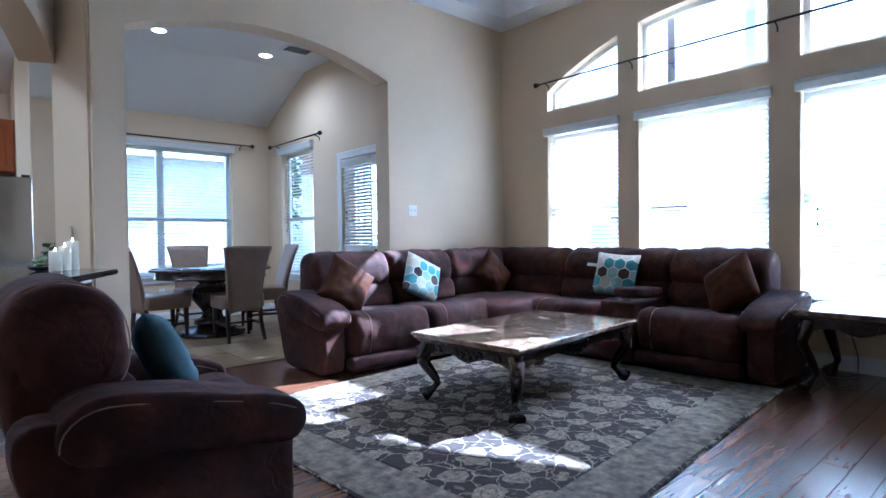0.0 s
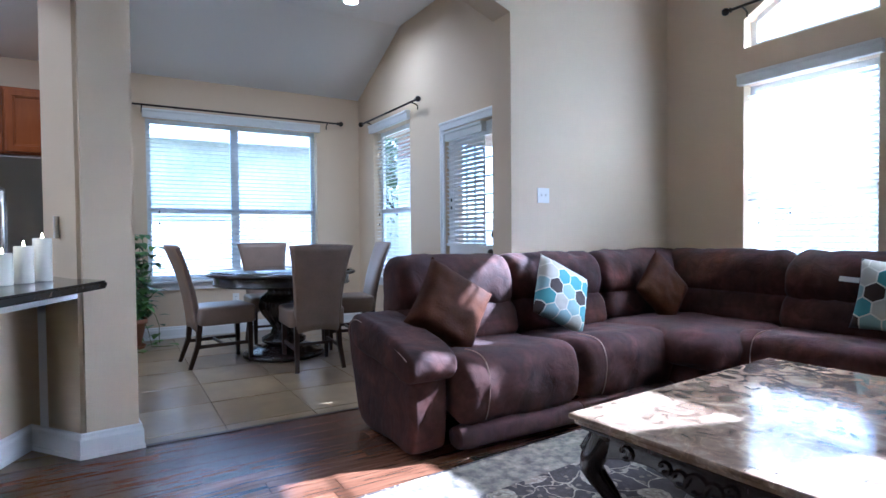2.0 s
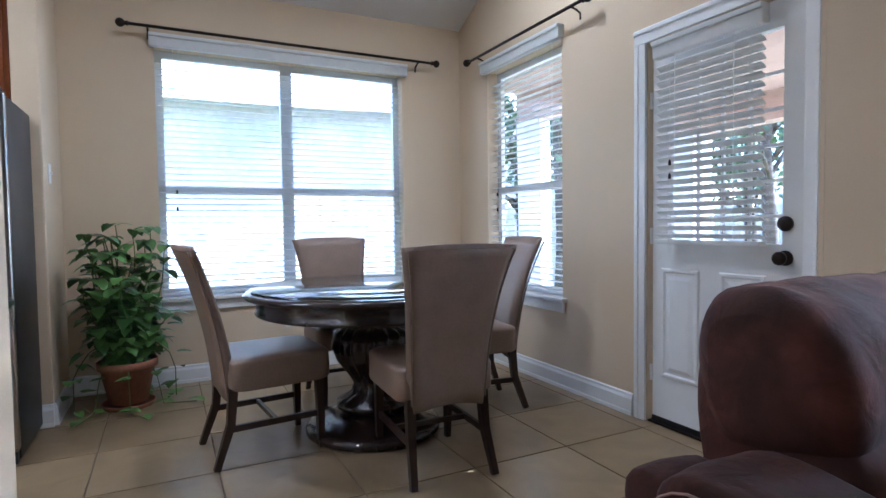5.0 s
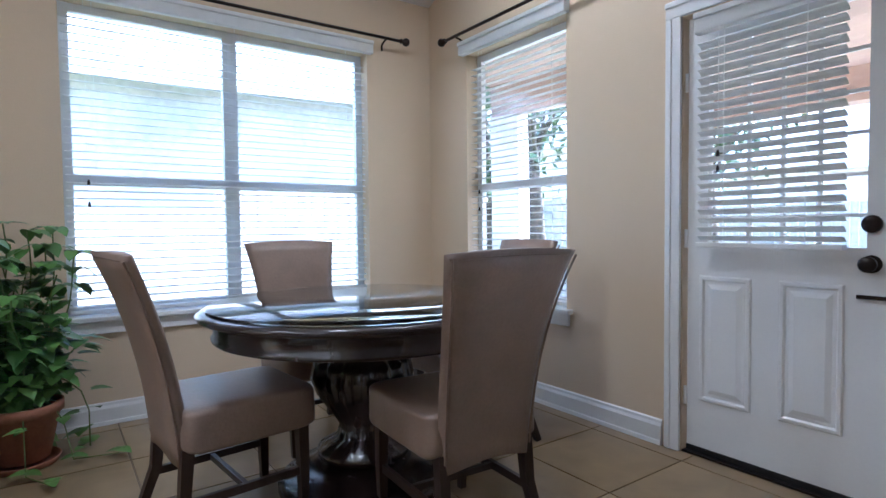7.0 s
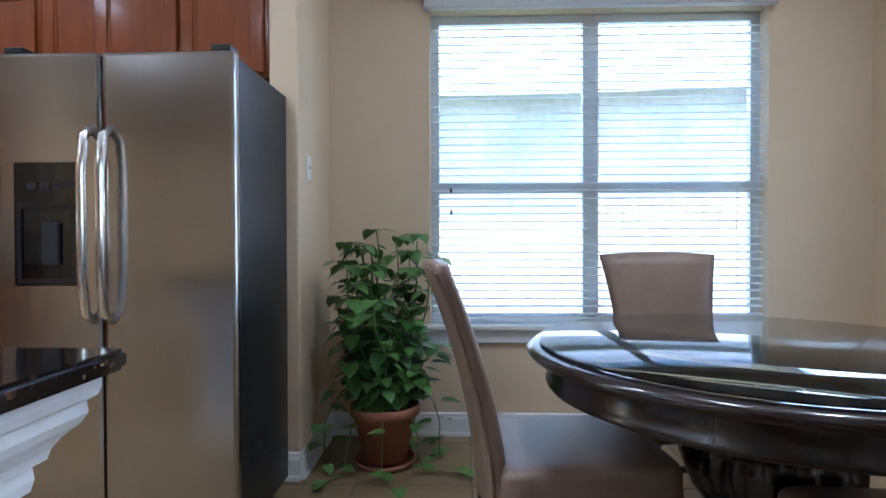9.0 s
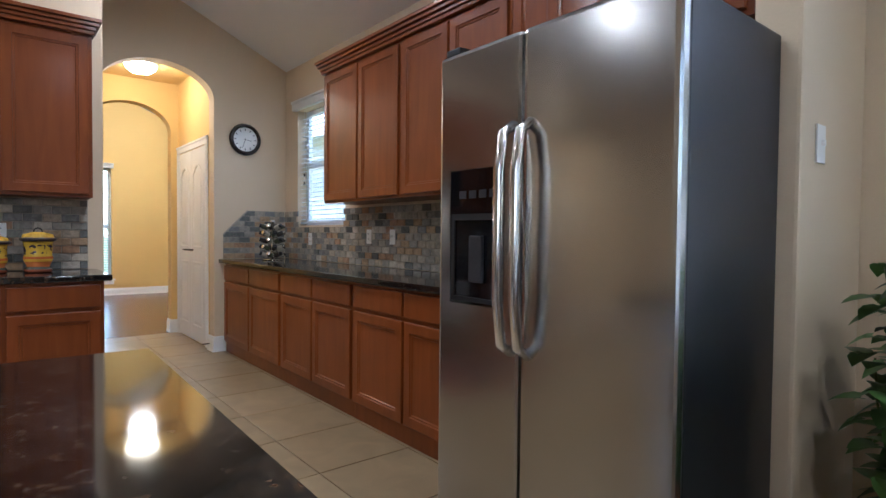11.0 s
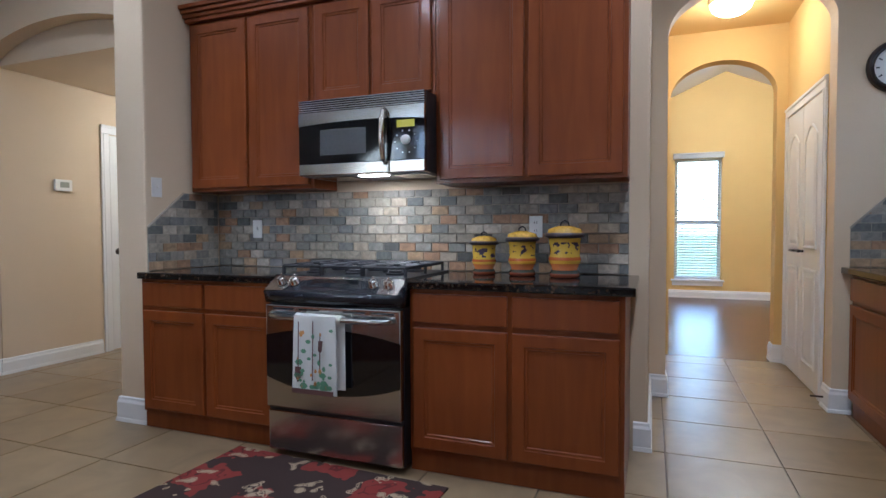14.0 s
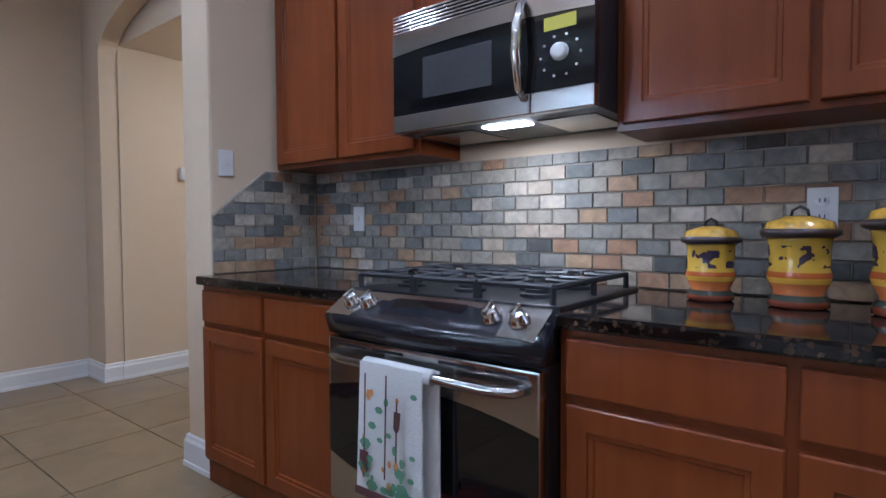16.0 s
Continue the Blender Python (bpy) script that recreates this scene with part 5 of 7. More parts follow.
def carved_table(name, label, category, at, lx, ly, h, top_mat, group=""):
    t = thing(name, label, category, at, group)
    top = cube(-lx / 2, lx / 2, -ly / 2, ly / 2, h - 0.020, h, 0.007)
    box(top, -lx / 2 + 0.015, lx / 2 - 0.015, -ly / 2 + 0.015, ly / 2 - 0.015, h - 0.038, h - 0.021, 0.006)
    part("tabletop", top, top_mat, t, "polished brown marble top")
    part("moulding", cube(-lx / 2 + 0.03, lx / 2 - 0.03, -ly / 2 + 0.03, ly / 2 - 0.03, h - 0.058, h - 0.039, 0.007), DARKWOOD, t)
    for axis in (0, 1):
        L = (lx if axis == 0 else ly) - 0.22
        for s in (-1, 1):
            bm = bmesh.new()
            n = 28
            for i in range(n):
                ua, ub = -L / 2 + L * i / n, -L / 2 + L * (i + 1) / n
                drop = lambda u: 0.045 + 0.05 * math.exp(-(u / 0.11) ** 2) + 0.045 * (abs(2 * u / L)) ** 3  # noqa: E731
                v = []
                for u in (ua, ub):
                    for w in (-0.014, 0.014):
                        for z in (h - 0.06, h - 0.06 - drop(u)):
                            off = s * ((ly if axis == 0 else lx) / 2 - 0.075) + w
                            v.append(bm.verts.new((u, off, z) if axis == 0 else (off, u, z)))
                for q in ((0, 1, 5, 4), (2, 6, 7, 3), (0, 4, 6, 2), (1, 3, 7, 5)):
                    bm.faces.new([v[k] for k in q])
            bmesh.ops.remove_doubles(bm, verts=bm.verts[:], dist=0.0005)
            ap = part("apron", bm, DARKWOOD, t)
            off = s * ((ly if axis == 0 else lx) / 2 - 0.057)
            for du, r in ((0, 0.030), (-0.055, 0.022), (0.055, 0.022), (-0.105, 0.016), (0.105, 0.016), (-L * 0.36, 0.02), (L * 0.36, 0.02)):
                z = h - 0.115 if abs(du) < 0.08 else h - 0.098
                ring = [(du + r * math.cos(a), off, z + r * math.sin(a)) if axis == 0 else (off, du + r * math.cos(a), z + r * math.sin(a)) for a in (k * 2 * math.pi / 12 for k in range(11))]
                part("carved_scroll", tube(ring, 0.008, 6), DARKWOOD, ap, "carved scroll ornament")
    for sx in (-1, 1):
        for sy in (-1, 1):
            bm = cabriole(h - 0.06)
            bmesh.ops.transform(bm, matrix=Matrix.Translation((sx * (lx / 2 - 0.10), sy * (ly / 2 - 0.10), 0)) @ Matrix.Diagonal((sx, sy, 1, 1)), verts=bm.verts[:])
            leg = part("leg", bm, DARKWOOD, t, "carved cabriole leg", True)
            c = (sx * (lx / 2 - 0.055), sy * (ly / 2 - 0.055))
            part("leaf_carving", tube([(c[0] - sx * 0.01, c[1] - sy * 0.01, h - 0.07), (c[0] + sx * 0.012, c[1] + sy * 0.012, h - 0.12), (c[0] + sx * 0.0, c[1], h - 0.20)], 0.02, 8, taper=[0.9, 1.0, 0.3]), DARKWOOD, leg, "carved acanthus leaf", True)
    return t


carved_table("coffee_table", "carved dark wood coffee table with a brown marble top", "coffee table", pose(3.75, 2.795, 0.0135, 0, 0, 4), 1.49, 0.91, 0.455, MARBLE)
carved_table("end_table", "carved dark wood end table with a marble top", "end table", pose(5.44, 1.13, 0.0015), 0.82, 0.78, 0.57, MARBLE)
lampcord = tagged(part("power_cord", tube([(5.92, 1.35, 0.32), (5.90, 1.30, 0.14), (5.80, 1.28, 0.016), (5.55, 1.45, 0.012), (5.3, 1.35, 0.012), (5.45, 1.2, 0.012)], 0.004, 6), BLACKISH), "thin dark power cord under the end table", "cable")
wall_plate(pose(WIN_X - 0.001, 1.36, 0.33, 0, 0, -90), "outlet")

# ---------------------------------------------------------------- dining table and chairs
TC = (2.95, 6.96)
dt = thing("dining_table", "round dark wood pedestal table with a glass top", "dining table", pose(*TC, 0.001) @ Matrix.Diagonal((1, 1, 1.045, 1)))
part("glass_top", lathe([(0.01, 0.762), (0.635, 0.762), (0.64, 0.766), (0.635, 0.770), (0.01, 0.770)], 72), TABLEGLASS, dt, "round clear glass sheet", True)
part("tabletop", lathe([(0.01, 0.72), (0.60, 0.72), (0.665, 0.728), (0.675, 0.742), (0.655, 0.757), (0.62, 0.760), (0.01, 0.760)], 72), DARKWOOD, dt, smooth=True)
part("apron", lathe([(0.60, 0.64), (0.615, 0.645), (0.618, 0.655), (0.608, 0.662), (0.608, 0.718)], 72, close=False), DARKWOOD, dt, smooth=True)
part("apron_core", lathe([(0.01, 0.66), (0.60, 0.66), (0.60, 0.719)], 48), DARKWOOD, dt)
ribs = lambda a, z: 1 + 0.06 * math.cos(16 * a) * (1 if z > 0.16 else 0)  # noqa: E731
part("pedestal", lathe([(0.10, 0.06), (0.14, 0.10), (0.20, 0.13), (0.20, 0.16), (0.115, 0.20), (0.10, 0.25), (0.13, 0.30), (0.19, 0.38), (0.215, 0.45), (0.20, 0.52), (0.13, 0.58), (0.16, 0.60), (0.22, 0.63), (0.22, 0.66)], 64, wave=ribs), DARKWOOD, dt, "turned and fluted pedestal", True)
part("plinth", lathe([(0.35, 0.0), (0.37, 0.01), (0.37, 0.035), (0.345, 0.055), (0.30, 0.062), (0.27, 0.085), (0.20, 0.10), (0.10, 0.105)], 56), DARKWOOD, dt, "round moulded plinth", True)


def dining_chair(at):
    """An upholstered side chair with a flared, leaning back. It faces +y; origin on the floor under the seat."""
    c = thing("dining_chair", "taupe leather dining chair with dark wooden legs", "chair", at, "chairs round the dining table")
    bm = bmesh.new()
    n, k = 14, 12
    front, backs = [], []
    for j in range(n + 1):
        t = j / n
        z = 0.335 + 0.70 * t
        w = 0.195 + 0.02 * t + 0.05 * t ** 3
        y = -0.175 - 0.055 * t - 0.11 * t ** 2.2
        th = 0.075 - 0.015 * t
        rf, rb = [], []
        for i in range(k + 1):
            u = -1 + 2 * i / k
            round_ = th * 0.5 * (1 - abs(u) ** 6)
            dish = -0.018 * (1 - u * u) * t
            zz = z + (0.012 * (1 - u * u) if j == n else 0) - (0.035 * u * u if j == 0 else 0)
            rf.append(bm.verts.new((w * u, y + round_ + dish, zz)))
            rb.append(bm.verts.new((w * u, y - round_ + dish, zz)))
        front.append(rf), backs.append(rb)
    for g in (front, backs):
        for a, b in zip(g, g[1:]):
            for i in range(k):
                bm.faces.new((a[i], a[i + 1], b[i + 1], b[i]))
    for g in (0, -1):
        for i in range(k):
            bm.faces.new((front[g][i], front[g][i + 1], backs[g][i + 1], backs[g][i]))
    for i in (0, k):
        for j in range(n):
            bm.faces.new((front[j][i], front[j + 1][i], backs[j + 1][i], backs[j][i]))
    bmesh.ops.remove_doubles(bm, verts=bm.verts[:], dist=0.001)
    back = part("backrest", bm, TAUPE, c, smooth=True)
    for s in (-1, 1):
        part("piping", tube([(s * (0.178 + 0.02 * t + 0.05 * t ** 3), -0.175 - 0.055 * t - 0.11 * t ** 2.2 - (0.0375 - 0.0075 * t) * 0.62, 0.345 + 0.675 * t) for t in [q / 10 for q in range(11)]], 0.0045, 6), TAUPE, back)
    part("piping", tube([(0.247 * u, -0.340 - 0.018 * (1 - u * u) - 0.022 * (1 - abs(u) ** 6), 1.02 + 0.008 * (1 - u * u)) for u in [-1 + q / 5 for q in range(11)]], 0.0045, 6), TAUPE, back)
    seat = puff(0, 0.055, 0.43, 0.475, 0.50, 0.17, e=0.22, nu=40, nv=18, lump=0.01)
    for v in seat.verts:
        if v.co.z < 0.40:
            v.co.z += 0.05 * (1 - (v.co.x / 0.24) ** 2) * 0.6
    part("seat", seat, TAUPE, c, smooth=True)
    for sx in (-1, 1):
        part("leg", tube([(sx * 0.19, 0.245, 0.37), (sx * 0.19, 0.25, 0.18), (sx * 0.188, 0.252, 0.0)], 0.026, 4, taper=[1.15, 1, 0.75]), LEGWOOD, c, "dark square front leg")
        part("leg", tube([(sx * 0.175, -0.17, 0.37), (sx * 0.18, -0.185, 0.2), (sx * 0.195, -0.255, 0.0)], 0.026, 4, taper=[1.15, 1, 0.8]), LEGWOOD, c, "dark splayed back leg")
        part("stretcher", cube(sx * 0.187 - 0.009, sx * 0.187 + 0.009, -0.19, 0.245, 0.165, 0.195), LEGWOOD, c)
    part("stretcher", cube(-0.18, 0.18, 0.02, 0.038, 0.168, 0.192), LEGWOOD, c)
    return c


ch = dining_chair(pose(3.05, 6.40, 0.001, 0, 0, -3))
copy_thing(ch, pose(2.35, 6.99, 0.001, 0, 0, -84))
copy_thing(ch, pose(2.98, 7.62, 0.001, 0, 0, 178))
copy_thing(ch, pose(3.66, 7.05, 0.001, 0, 0, 82))

# ---------------------------------------------------------------- potted pothos
PX, PY = 1.70, 8.08
plant = thing("potted_plant", "bushy trailing pothos in a terracotta pot", "plant", pose(PX, PY, 0.001))
part("pot", lathe([(0.105, 0.03), (0.11, 0.03), (0.155, 0.24), (0.160, 0.245), (0.172, 0.25), (0.172, 0.295), (0.158, 0.297), (0.150, 0.26)], 36, close=False), TERRACOTTA, plant, "terracotta pot", True)
part("saucer", lathe([(0.10, 0.0), (0.14, 0.0), (0.155, 0.028), (0.148, 0.03), (0.135, 0.012), (0.01, 0.010)], 32), TERRACOTTA, plant, smooth=True)
part("soil", lathe([(0.01, 0.255), (0.153, 0.252), (0.10, 0.05)], 24), SOIL, plant)
rng = random.Random(5)


def leaf(bm, p, way, up, size):
    """A heart-shaped leaf folded along its rib."""
    d = way.normalized()
    s = d.cross(up)
    s = s.normalized() if s.length > 1e-3 else d.orthogonal().normalized()
    nrm = s.cross(d)
    shape = [(0.0, 0.0), (-0.12, 0.30), (0.12, 0.46), (0.45, 0.40), (0.78, 0.18), (1.0, 0.0)]
    rib = [bm.verts.new(p + d * size * f - nrm * size * 0.25 * f * f) for f in (0.0, 0.12, 0.45, 0.78, 1.0)]
    for side in (-1, 1):
        e = [bm.verts.new(p + d * size * f + s * side * size * w + nrm * size * (0.12 * w - 0.25 * f * f)) for f, w in shape[1:5]]
        bm.faces.new((rib[0], e[0], e[1], rib[1])), bm.faces.new((rib[1], e[1], e[2], rib[2]))
        bm.faces.new((rib[2], e[2], e[3], rib[3])), bm.faces.new((rib[3], e[3], rib[4]))


lb, sb = bmesh.new(), bmesh.new()
for i in range(40):
    a = rng.uniform(0, 2 * math.pi)
    up = i < 36
    p = Vector((0.06 * math.cos(a), 0.06 * math.sin(a), 0.26))
    pts = [p.copy()]
    top = rng.uniform(0.45, 1.17) if up else 0.36
    reach = rng.uniform(0.06, 0.28) if up else rng.uniform(0.20, 0.30)
    steps = 9
    for s in range(1, steps + 1):
        t = s / steps
        if up:
            q = Vector((reach * math.cos(a) * t ** 0.7 + 0.02 * math.sin(7 * t + i), reach * math.sin(a) * t ** 0.7 + 0.02 * math.cos(6 * t + i), 0.26 + (top - 0.26) * t))
        else:
            q = Vector((reach * math.cos(a) * min(1, 1.6 * t), reach * math.sin(a) * min(1, 1.6 * t), 0.28 + 0.13 * math.sin(math.pi * min(1, t * 1.2)) - 0.30 * max(0, t - 0.35) / 0.65 * rng.uniform(0.8, 1.15)))
        q.z = max(q.z, 0.03)
        if PX + q.x < 1.37:
            q.x = 1.37 - PX
        if PY + q.y > BACK_Y - 0.06:
            q.y = BACK_Y - 0.06 - PY
        pts.append(q)
        for _ in range(4 if up else 2):
            aa = rng.uniform(0, 2 * math.pi)
            w = Vector((math.cos(aa), math.sin(aa), rng.uniform(-0.7, 0.3)))
            base = q + Vector((w.x, w.y, 0.1)) * 0.045
            if PX + base.x + 0.07 * w.x < 1.35 or PY + base.y + 0.07 * w.y > BACK_Y - 0.02:
                continue
            leaf(lb, base, w, Vector((0, 0, 1)), rng.uniform(0.055, 0.098))
    tube(pts, 0.0035, 5, sb)
for i in range(3):
    a = -2.4 + 0.9 * i
    pts = [Vector((0.15 * math.cos(a), 0.15 * math.sin(a), 0.29)), Vector((0.20 * math.cos(a), 0.20 * math.sin(a), 0.2)), Vector((0.24 * math.cos(a), 0.24 * math.sin(a), 0.02)), Vector((0.42 * math.cos(a + 0.2), 0.42 * math.sin(a + 0.2), 0.015))]
    tube(pts, 0.003, 5, sb)
    for q in pts[1:]:
        for _ in range(3):
            aa = rng.uniform(0, 6.28)
            leaf(lb, q + Vector((0, 0, 0.02)), Vector((math.cos(aa), math.sin(aa), 0.1)), Vector((0, 0, 1)), rng.uniform(0.05, 0.08))
part("stem", sb, mat("green_stem", (0.10, 0.14, 0.04), 0.6), plant)["kind"] = "stuff"
part("leaves", lb, LEAF, plant, "glossy heart-shaped green leaves", True)["kind"] = "stuff"

# ---------------------------------------------------------------- breakfast bar and peninsula
COUNTER_Z = 0.91
tip = (1.556, 4.815)
edge_end = (tip[0] + 2.3 * ALONG.x, tip[1] + 2.3 * ALONG.y)
top_pts = [(0.53, 6.345), (1.485, 6.32), (1.485, 5.53), (1.245, 5.47), (1.40, 5.01), (1.47, 4.985), tip, edge_end,
           (edge_end[0] - 1.02 * OUT.x, edge_end[1] - 1.02 * OUT.y), (0.50, 5.2)]
bc = thing("bar_counter", "black speckled granite breakfast bar with white side", "counter", pose(0, 0, 0))
part("countertop", prism(top_pts, COUNTER_Z - 0.038, COUNTER_Z, bevel=0.009), GRANITE, bc, "polished black granite slab")
part("side_panel", cube(0.64, 1.37, 5.56, 6.20, 0.0015, 0.77, 0.003), WHITE, bc, "white painted panel")
mb = bmesh.new()
ogee = [(0.0, 0.69), (0.014, 0.695), (0.018, 0.715), (0.016, 0.735), (0.030, 0.742), (0.034, 0.758), (0.045, 0.775), (0.064, 0.792), (0.072, 0.808), (0.070, 0.828), (0.082, 0.836), (0.086, 0.850), (0.086, 0.871), (0.0, 0.871)]
rings = [[mb.verts.new(p) for p in ((0.64 - o, 5.56, z), (1.37 + o, 5.56, z), (1.37 + o, 6.20 + o, z), (0.64 - o, 6.20 + o, z))] for o, z in ogee]
for r_, s_ in zip(rings, rings[1:]):
    for i in range(4):
        mb.faces.new((r_[i], r_[(i + 1) % 4], s_[(i + 1) % 4], s_[i]))
mb.faces.new(rings[0]), mb.faces.new(rings[-1])
part("crown_moulding", mb, WHITE, bc, "white stepped moulding under the granite")
part("bar_apron", prism([bar(0.14, 0.34), bar(2.6, 0.34), bar(2.6, 0.315), bar(0.14, 0.315)], 0.81, 0.871), WHITE, bc, "white strip under the bar")
part("back_cabinet", prism([bar(0.3, -0.135), bar(2.6, -0.135), bar(2.6, -0.62), bar(0.3, -0.62)], 0.0015, 0.871), CHERRY, bc)
for (x, y), h in zip(((1.19, 4.74), (1.255, 4.83), (1.315, 4.93)), (0.135, 0.165, 0.20)):
    cdl = thing("pillar_candle", "cream wax pillar candle with a small flame", "candle", pose(x - 0.02, y, COUNTER_Z + 0.001), "candles on the bar")
    part("wax", lathe([(0.036, 0), (0.038, 0.004), (0.038, h), (0.034, h + 0.003), (0.022, h - 0.006), (0.004, h - 0.008)], 28), WAX, cdl, smooth=True)
    part("flame", lathe([(0.002, h - 0.006), (0.006, h + 0.006), (0.004, h + 0.018), (0.001, h + 0.028)], 10), FLAME, cdl, "small flickering flame", True)
st = thing("tray", "small dark dish with green leaves on the bar", "bowl", pose(1.10, 4.86, COUNTER_Z + 0.001))
part("dish", lathe([(0.03, 0), (0.06, 0.01), (0.075, 0.03), (0.072, 0.032), (0.05, 0.014)], 24), BLACKISH, st)
gb = bmesh.new()
for i in range(26):
    a = rng.uniform(0, 6.28)
    leaf(gb, Vector((0.03 * math.cos(a), 0.03 * math.sin(a), rng.uniform(0.02, 0.09))), Vector((math.cos(a), math.sin(a), rng.uniform(0, 1))), Vector((0, 0, 1)), 0.04)
part("leaves", gb, LEAF, st)


# ---------------------------------------------------------------- cabinets (local x along the run, front at y = 0 facing -y)
def framed_panel(w, h, t=0.02, rail=0.055):
    """A cabinet door: frame with a sunken panel. Its back is at y = 0, its face at -t."""
    bm = bmesh.new()
    rings = []
    for inset, y in ((0, -0.0005), (0, -t + 0.003), (0.004, -t), (rail, -t), (rail + 0.003, -t * 0.72), (rail + 0.013, -t * 0.70), (rail + 0.017, -t * 0.45)):
        rings.append([bm.verts.new((x, y, z)) for x, z in ((inset, inset), (w - inset, inset), (w - inset, h - inset), (inset, h - inset))])
    for a, c in zip(rings, rings[1:]):
        for i in range(4):
            bm.faces.new((a[i], a[(i + 1) % 4], c[(i + 1) % 4], c[i]))
    bm.faces.new(rings[0]), bm.faces.new(rings[-1])
    return bm


def slab(w, h, t=0.02):
    return cube(0, w, -t, -0.0005, 0, h, 0.005)


def cabinet(name, label, at, w, d, z0, z1, doors, drawer=0.0, toe=0.0, group=""):
    """A cabinet unit with a face frame; doors: how many side by side."""
    c = thing(name, label, "cabinet", at, group)
    part("body", cube(0.001, w - 0.001, 0, d, z0 + toe, z1), CHERRY, c)
    if toe:
        part("toe_kick", cube(0.001, w - 0.001, 0.012, d, z0 + 0.002, z0 + toe - 0.0005), CHERRY, c)
    gap = 0.022
    dw = (w - gap * (doors + 1)) / doors
    for i in range(doors):
        x = gap + i * (dw + gap)
        lo, hi = z0 + toe + 0.02, z1 - 0.02 - (drawer + 0.025 if drawer else 0)
        part("door", framed_panel(dw, hi - lo), CHERRY, c, at=pose(x, 0, lo))
        if drawer:
            part("drawer_front", slab(dw, drawer), CHERRY, c, at=pose(x, 0, z1 - 0.02 - drawer))
    return c


SX = lambda y: pose(-2.00, y, 0, 0, 0, 90)  # noqa: E731
UX = lambda y: pose(-2.375, y, 0, 0, 0, 90)  # noqa: E731
cabinet("base_cabinet", "cherry base cabinet beside the range, two drawers and doors", SX(3.923), 0.943, 0.625, 0.0015, 0.871, 2, 0.135, 0.10, "kitchen base cabinets")
cabinet("base_cabinet", "cherry base cabinet under the canisters, two drawers and doors", SX(5.625), 0.97, 0.625, 0.0015, 0.871, 2, 0.135, 0.10, "kitchen base cabinets")
cabinet("wall_cabinet", "tall cherry wall cabinet with two doors", UX(3.94), 0.914, 0.25, 1.393, 2.45, 2, group="kitchen wall cabinets")
cabinet("wall_cabinet", "short cherry wall cabinet over the microwave", UX(4.855), 0.76, 0.25, 1.868, 2.45, 2, group="kitchen wall cabinets")
cabinet("wall_cabinet", "tall cherry wall cabinet with two doors", UX(5.616), 0.969, 0.25, 1.393, 2.45, 2, group="kitchen wall cabinets")


def crown(at, w, ends=(True, True), d=0.30):
    c = thing("crown_moulding", "cherry crown moulding on the wall cabinets", "moulding", at)
    bm = bmesh.new()
    for o, z0, z1 in ((0.010, 2.45, 2.475), (0.020, 2.475, 2.50), (0.036, 2.50, 2.525), (0.05, 2.525, 2.55)):
        box(bm, -o * ends[0], w + o * ends[1], -o - 0.02, d, z0 + 0.001, z1, 0.004)
    part("moulding", bm, CHERRY, c)


crown(UX(3.94), 2.645, d=0.25)

RB = lambda x: pose(x, 7.83, 0)  # noqa: E731
RU = lambda x: pose(x, 8.17, 0)  # noqa: E731
xs = [-3.60, -2.24, -1.12, 0.0, 0.42]
for a, b in zip(xs, xs[1:]):
    cabinet("base_cabinet", "cherry base cabinet with drawers along the window wall", RB(a), b - a - 0.002, 0.64, 0.0015, 0.871, 1 if b - a < 0.7 else 2, 0.135, 0.10, "kitchen base cabinets")
xs = [-2.19, -1.10, -0.10, 0.365]
for a, b in zip(xs, xs[1:]):
    cabinet("wall_cabinet", "tall cherry wall cabinet over the long counter", RU(a), b - a - 0.002, 0.305, 1.415, 2.45, 2 if b - a > 0.5 else 1, group="kitchen wall cabinets")
cabinet("wall_cabinet", "cherry cabinet above the refrigerator", pose(0.368, 7.88, 0), 0.83, 0.595, 1.86, 2.45, 2, group="kitchen wall cabinets")
crown(RU(-2.19), 2.553, (True, False), 0.305)

# worktops
wt = thing("worktop", "polished black granite worktop beside the range", "counter", pose(0, 0, 0))
part("slab", cube(STOVE_X + 0.002, -1.965, 3.922, 4.864, 0.872, COUNTER_Z, 0.008), GRANITE, wt)
wt = thing("worktop", "polished black granite worktop under the canisters", "counter", pose(0, 0, 0))
part("slab", cube(STOVE_X + 0.002, -1.965, 5.626, 6.635, 0.872, COUNTER_Z, 0.008), GRANITE, wt)
wt = thing("worktop", "long polished black granite worktop by the kitchen window", "counter", pose(0, 0, 0))
part("slab", cube(HALL_X + 0.002, 0.418, 7.785, BACK_Y - 0.002, 0.872, COUNTER_Z, 0.008), GRANITE, wt)


# ---------------------------------------------------------------- range
rg = thing("gas_range", "stainless steel gas range with a black oven window", "stove", pose(-1.925, 4.866, 0.0015, 0, 0, 90))
W = 0.757
part("body", cube(0.002, W - 0.002, 0.02, 0.63, 0.03, 0.885), BLACKISH, rg)
part("storage_drawer", cube(0.004, W - 0.004, -0.005, 0.019, 0.035, 0.235, 0.006), STEEL, rg, "brushed steel drawer front")
part("drawer_shadow_strip", cube(0.004, W - 0.004, 0.004, 0.019, 0.236, 0.256), BLACKISH, rg)
od = part("oven_door", cube(0.004, W - 0.004, -0.018, 0.019, 0.257, 0.775, 0.006), STEEL, rg, "brushed steel oven door")
bm = bmesh.new()
n = 24
lo_, hi_ = [], []
for i in range(n + 1):
    u = -1 + 2 * i / n
    x = 0.006 + (W - 0.012) * i / n
    lo_.append((x, 0.345 + 0.065 * u * u)), hi_.append((x, 0.665 - 0.045 * u * u))
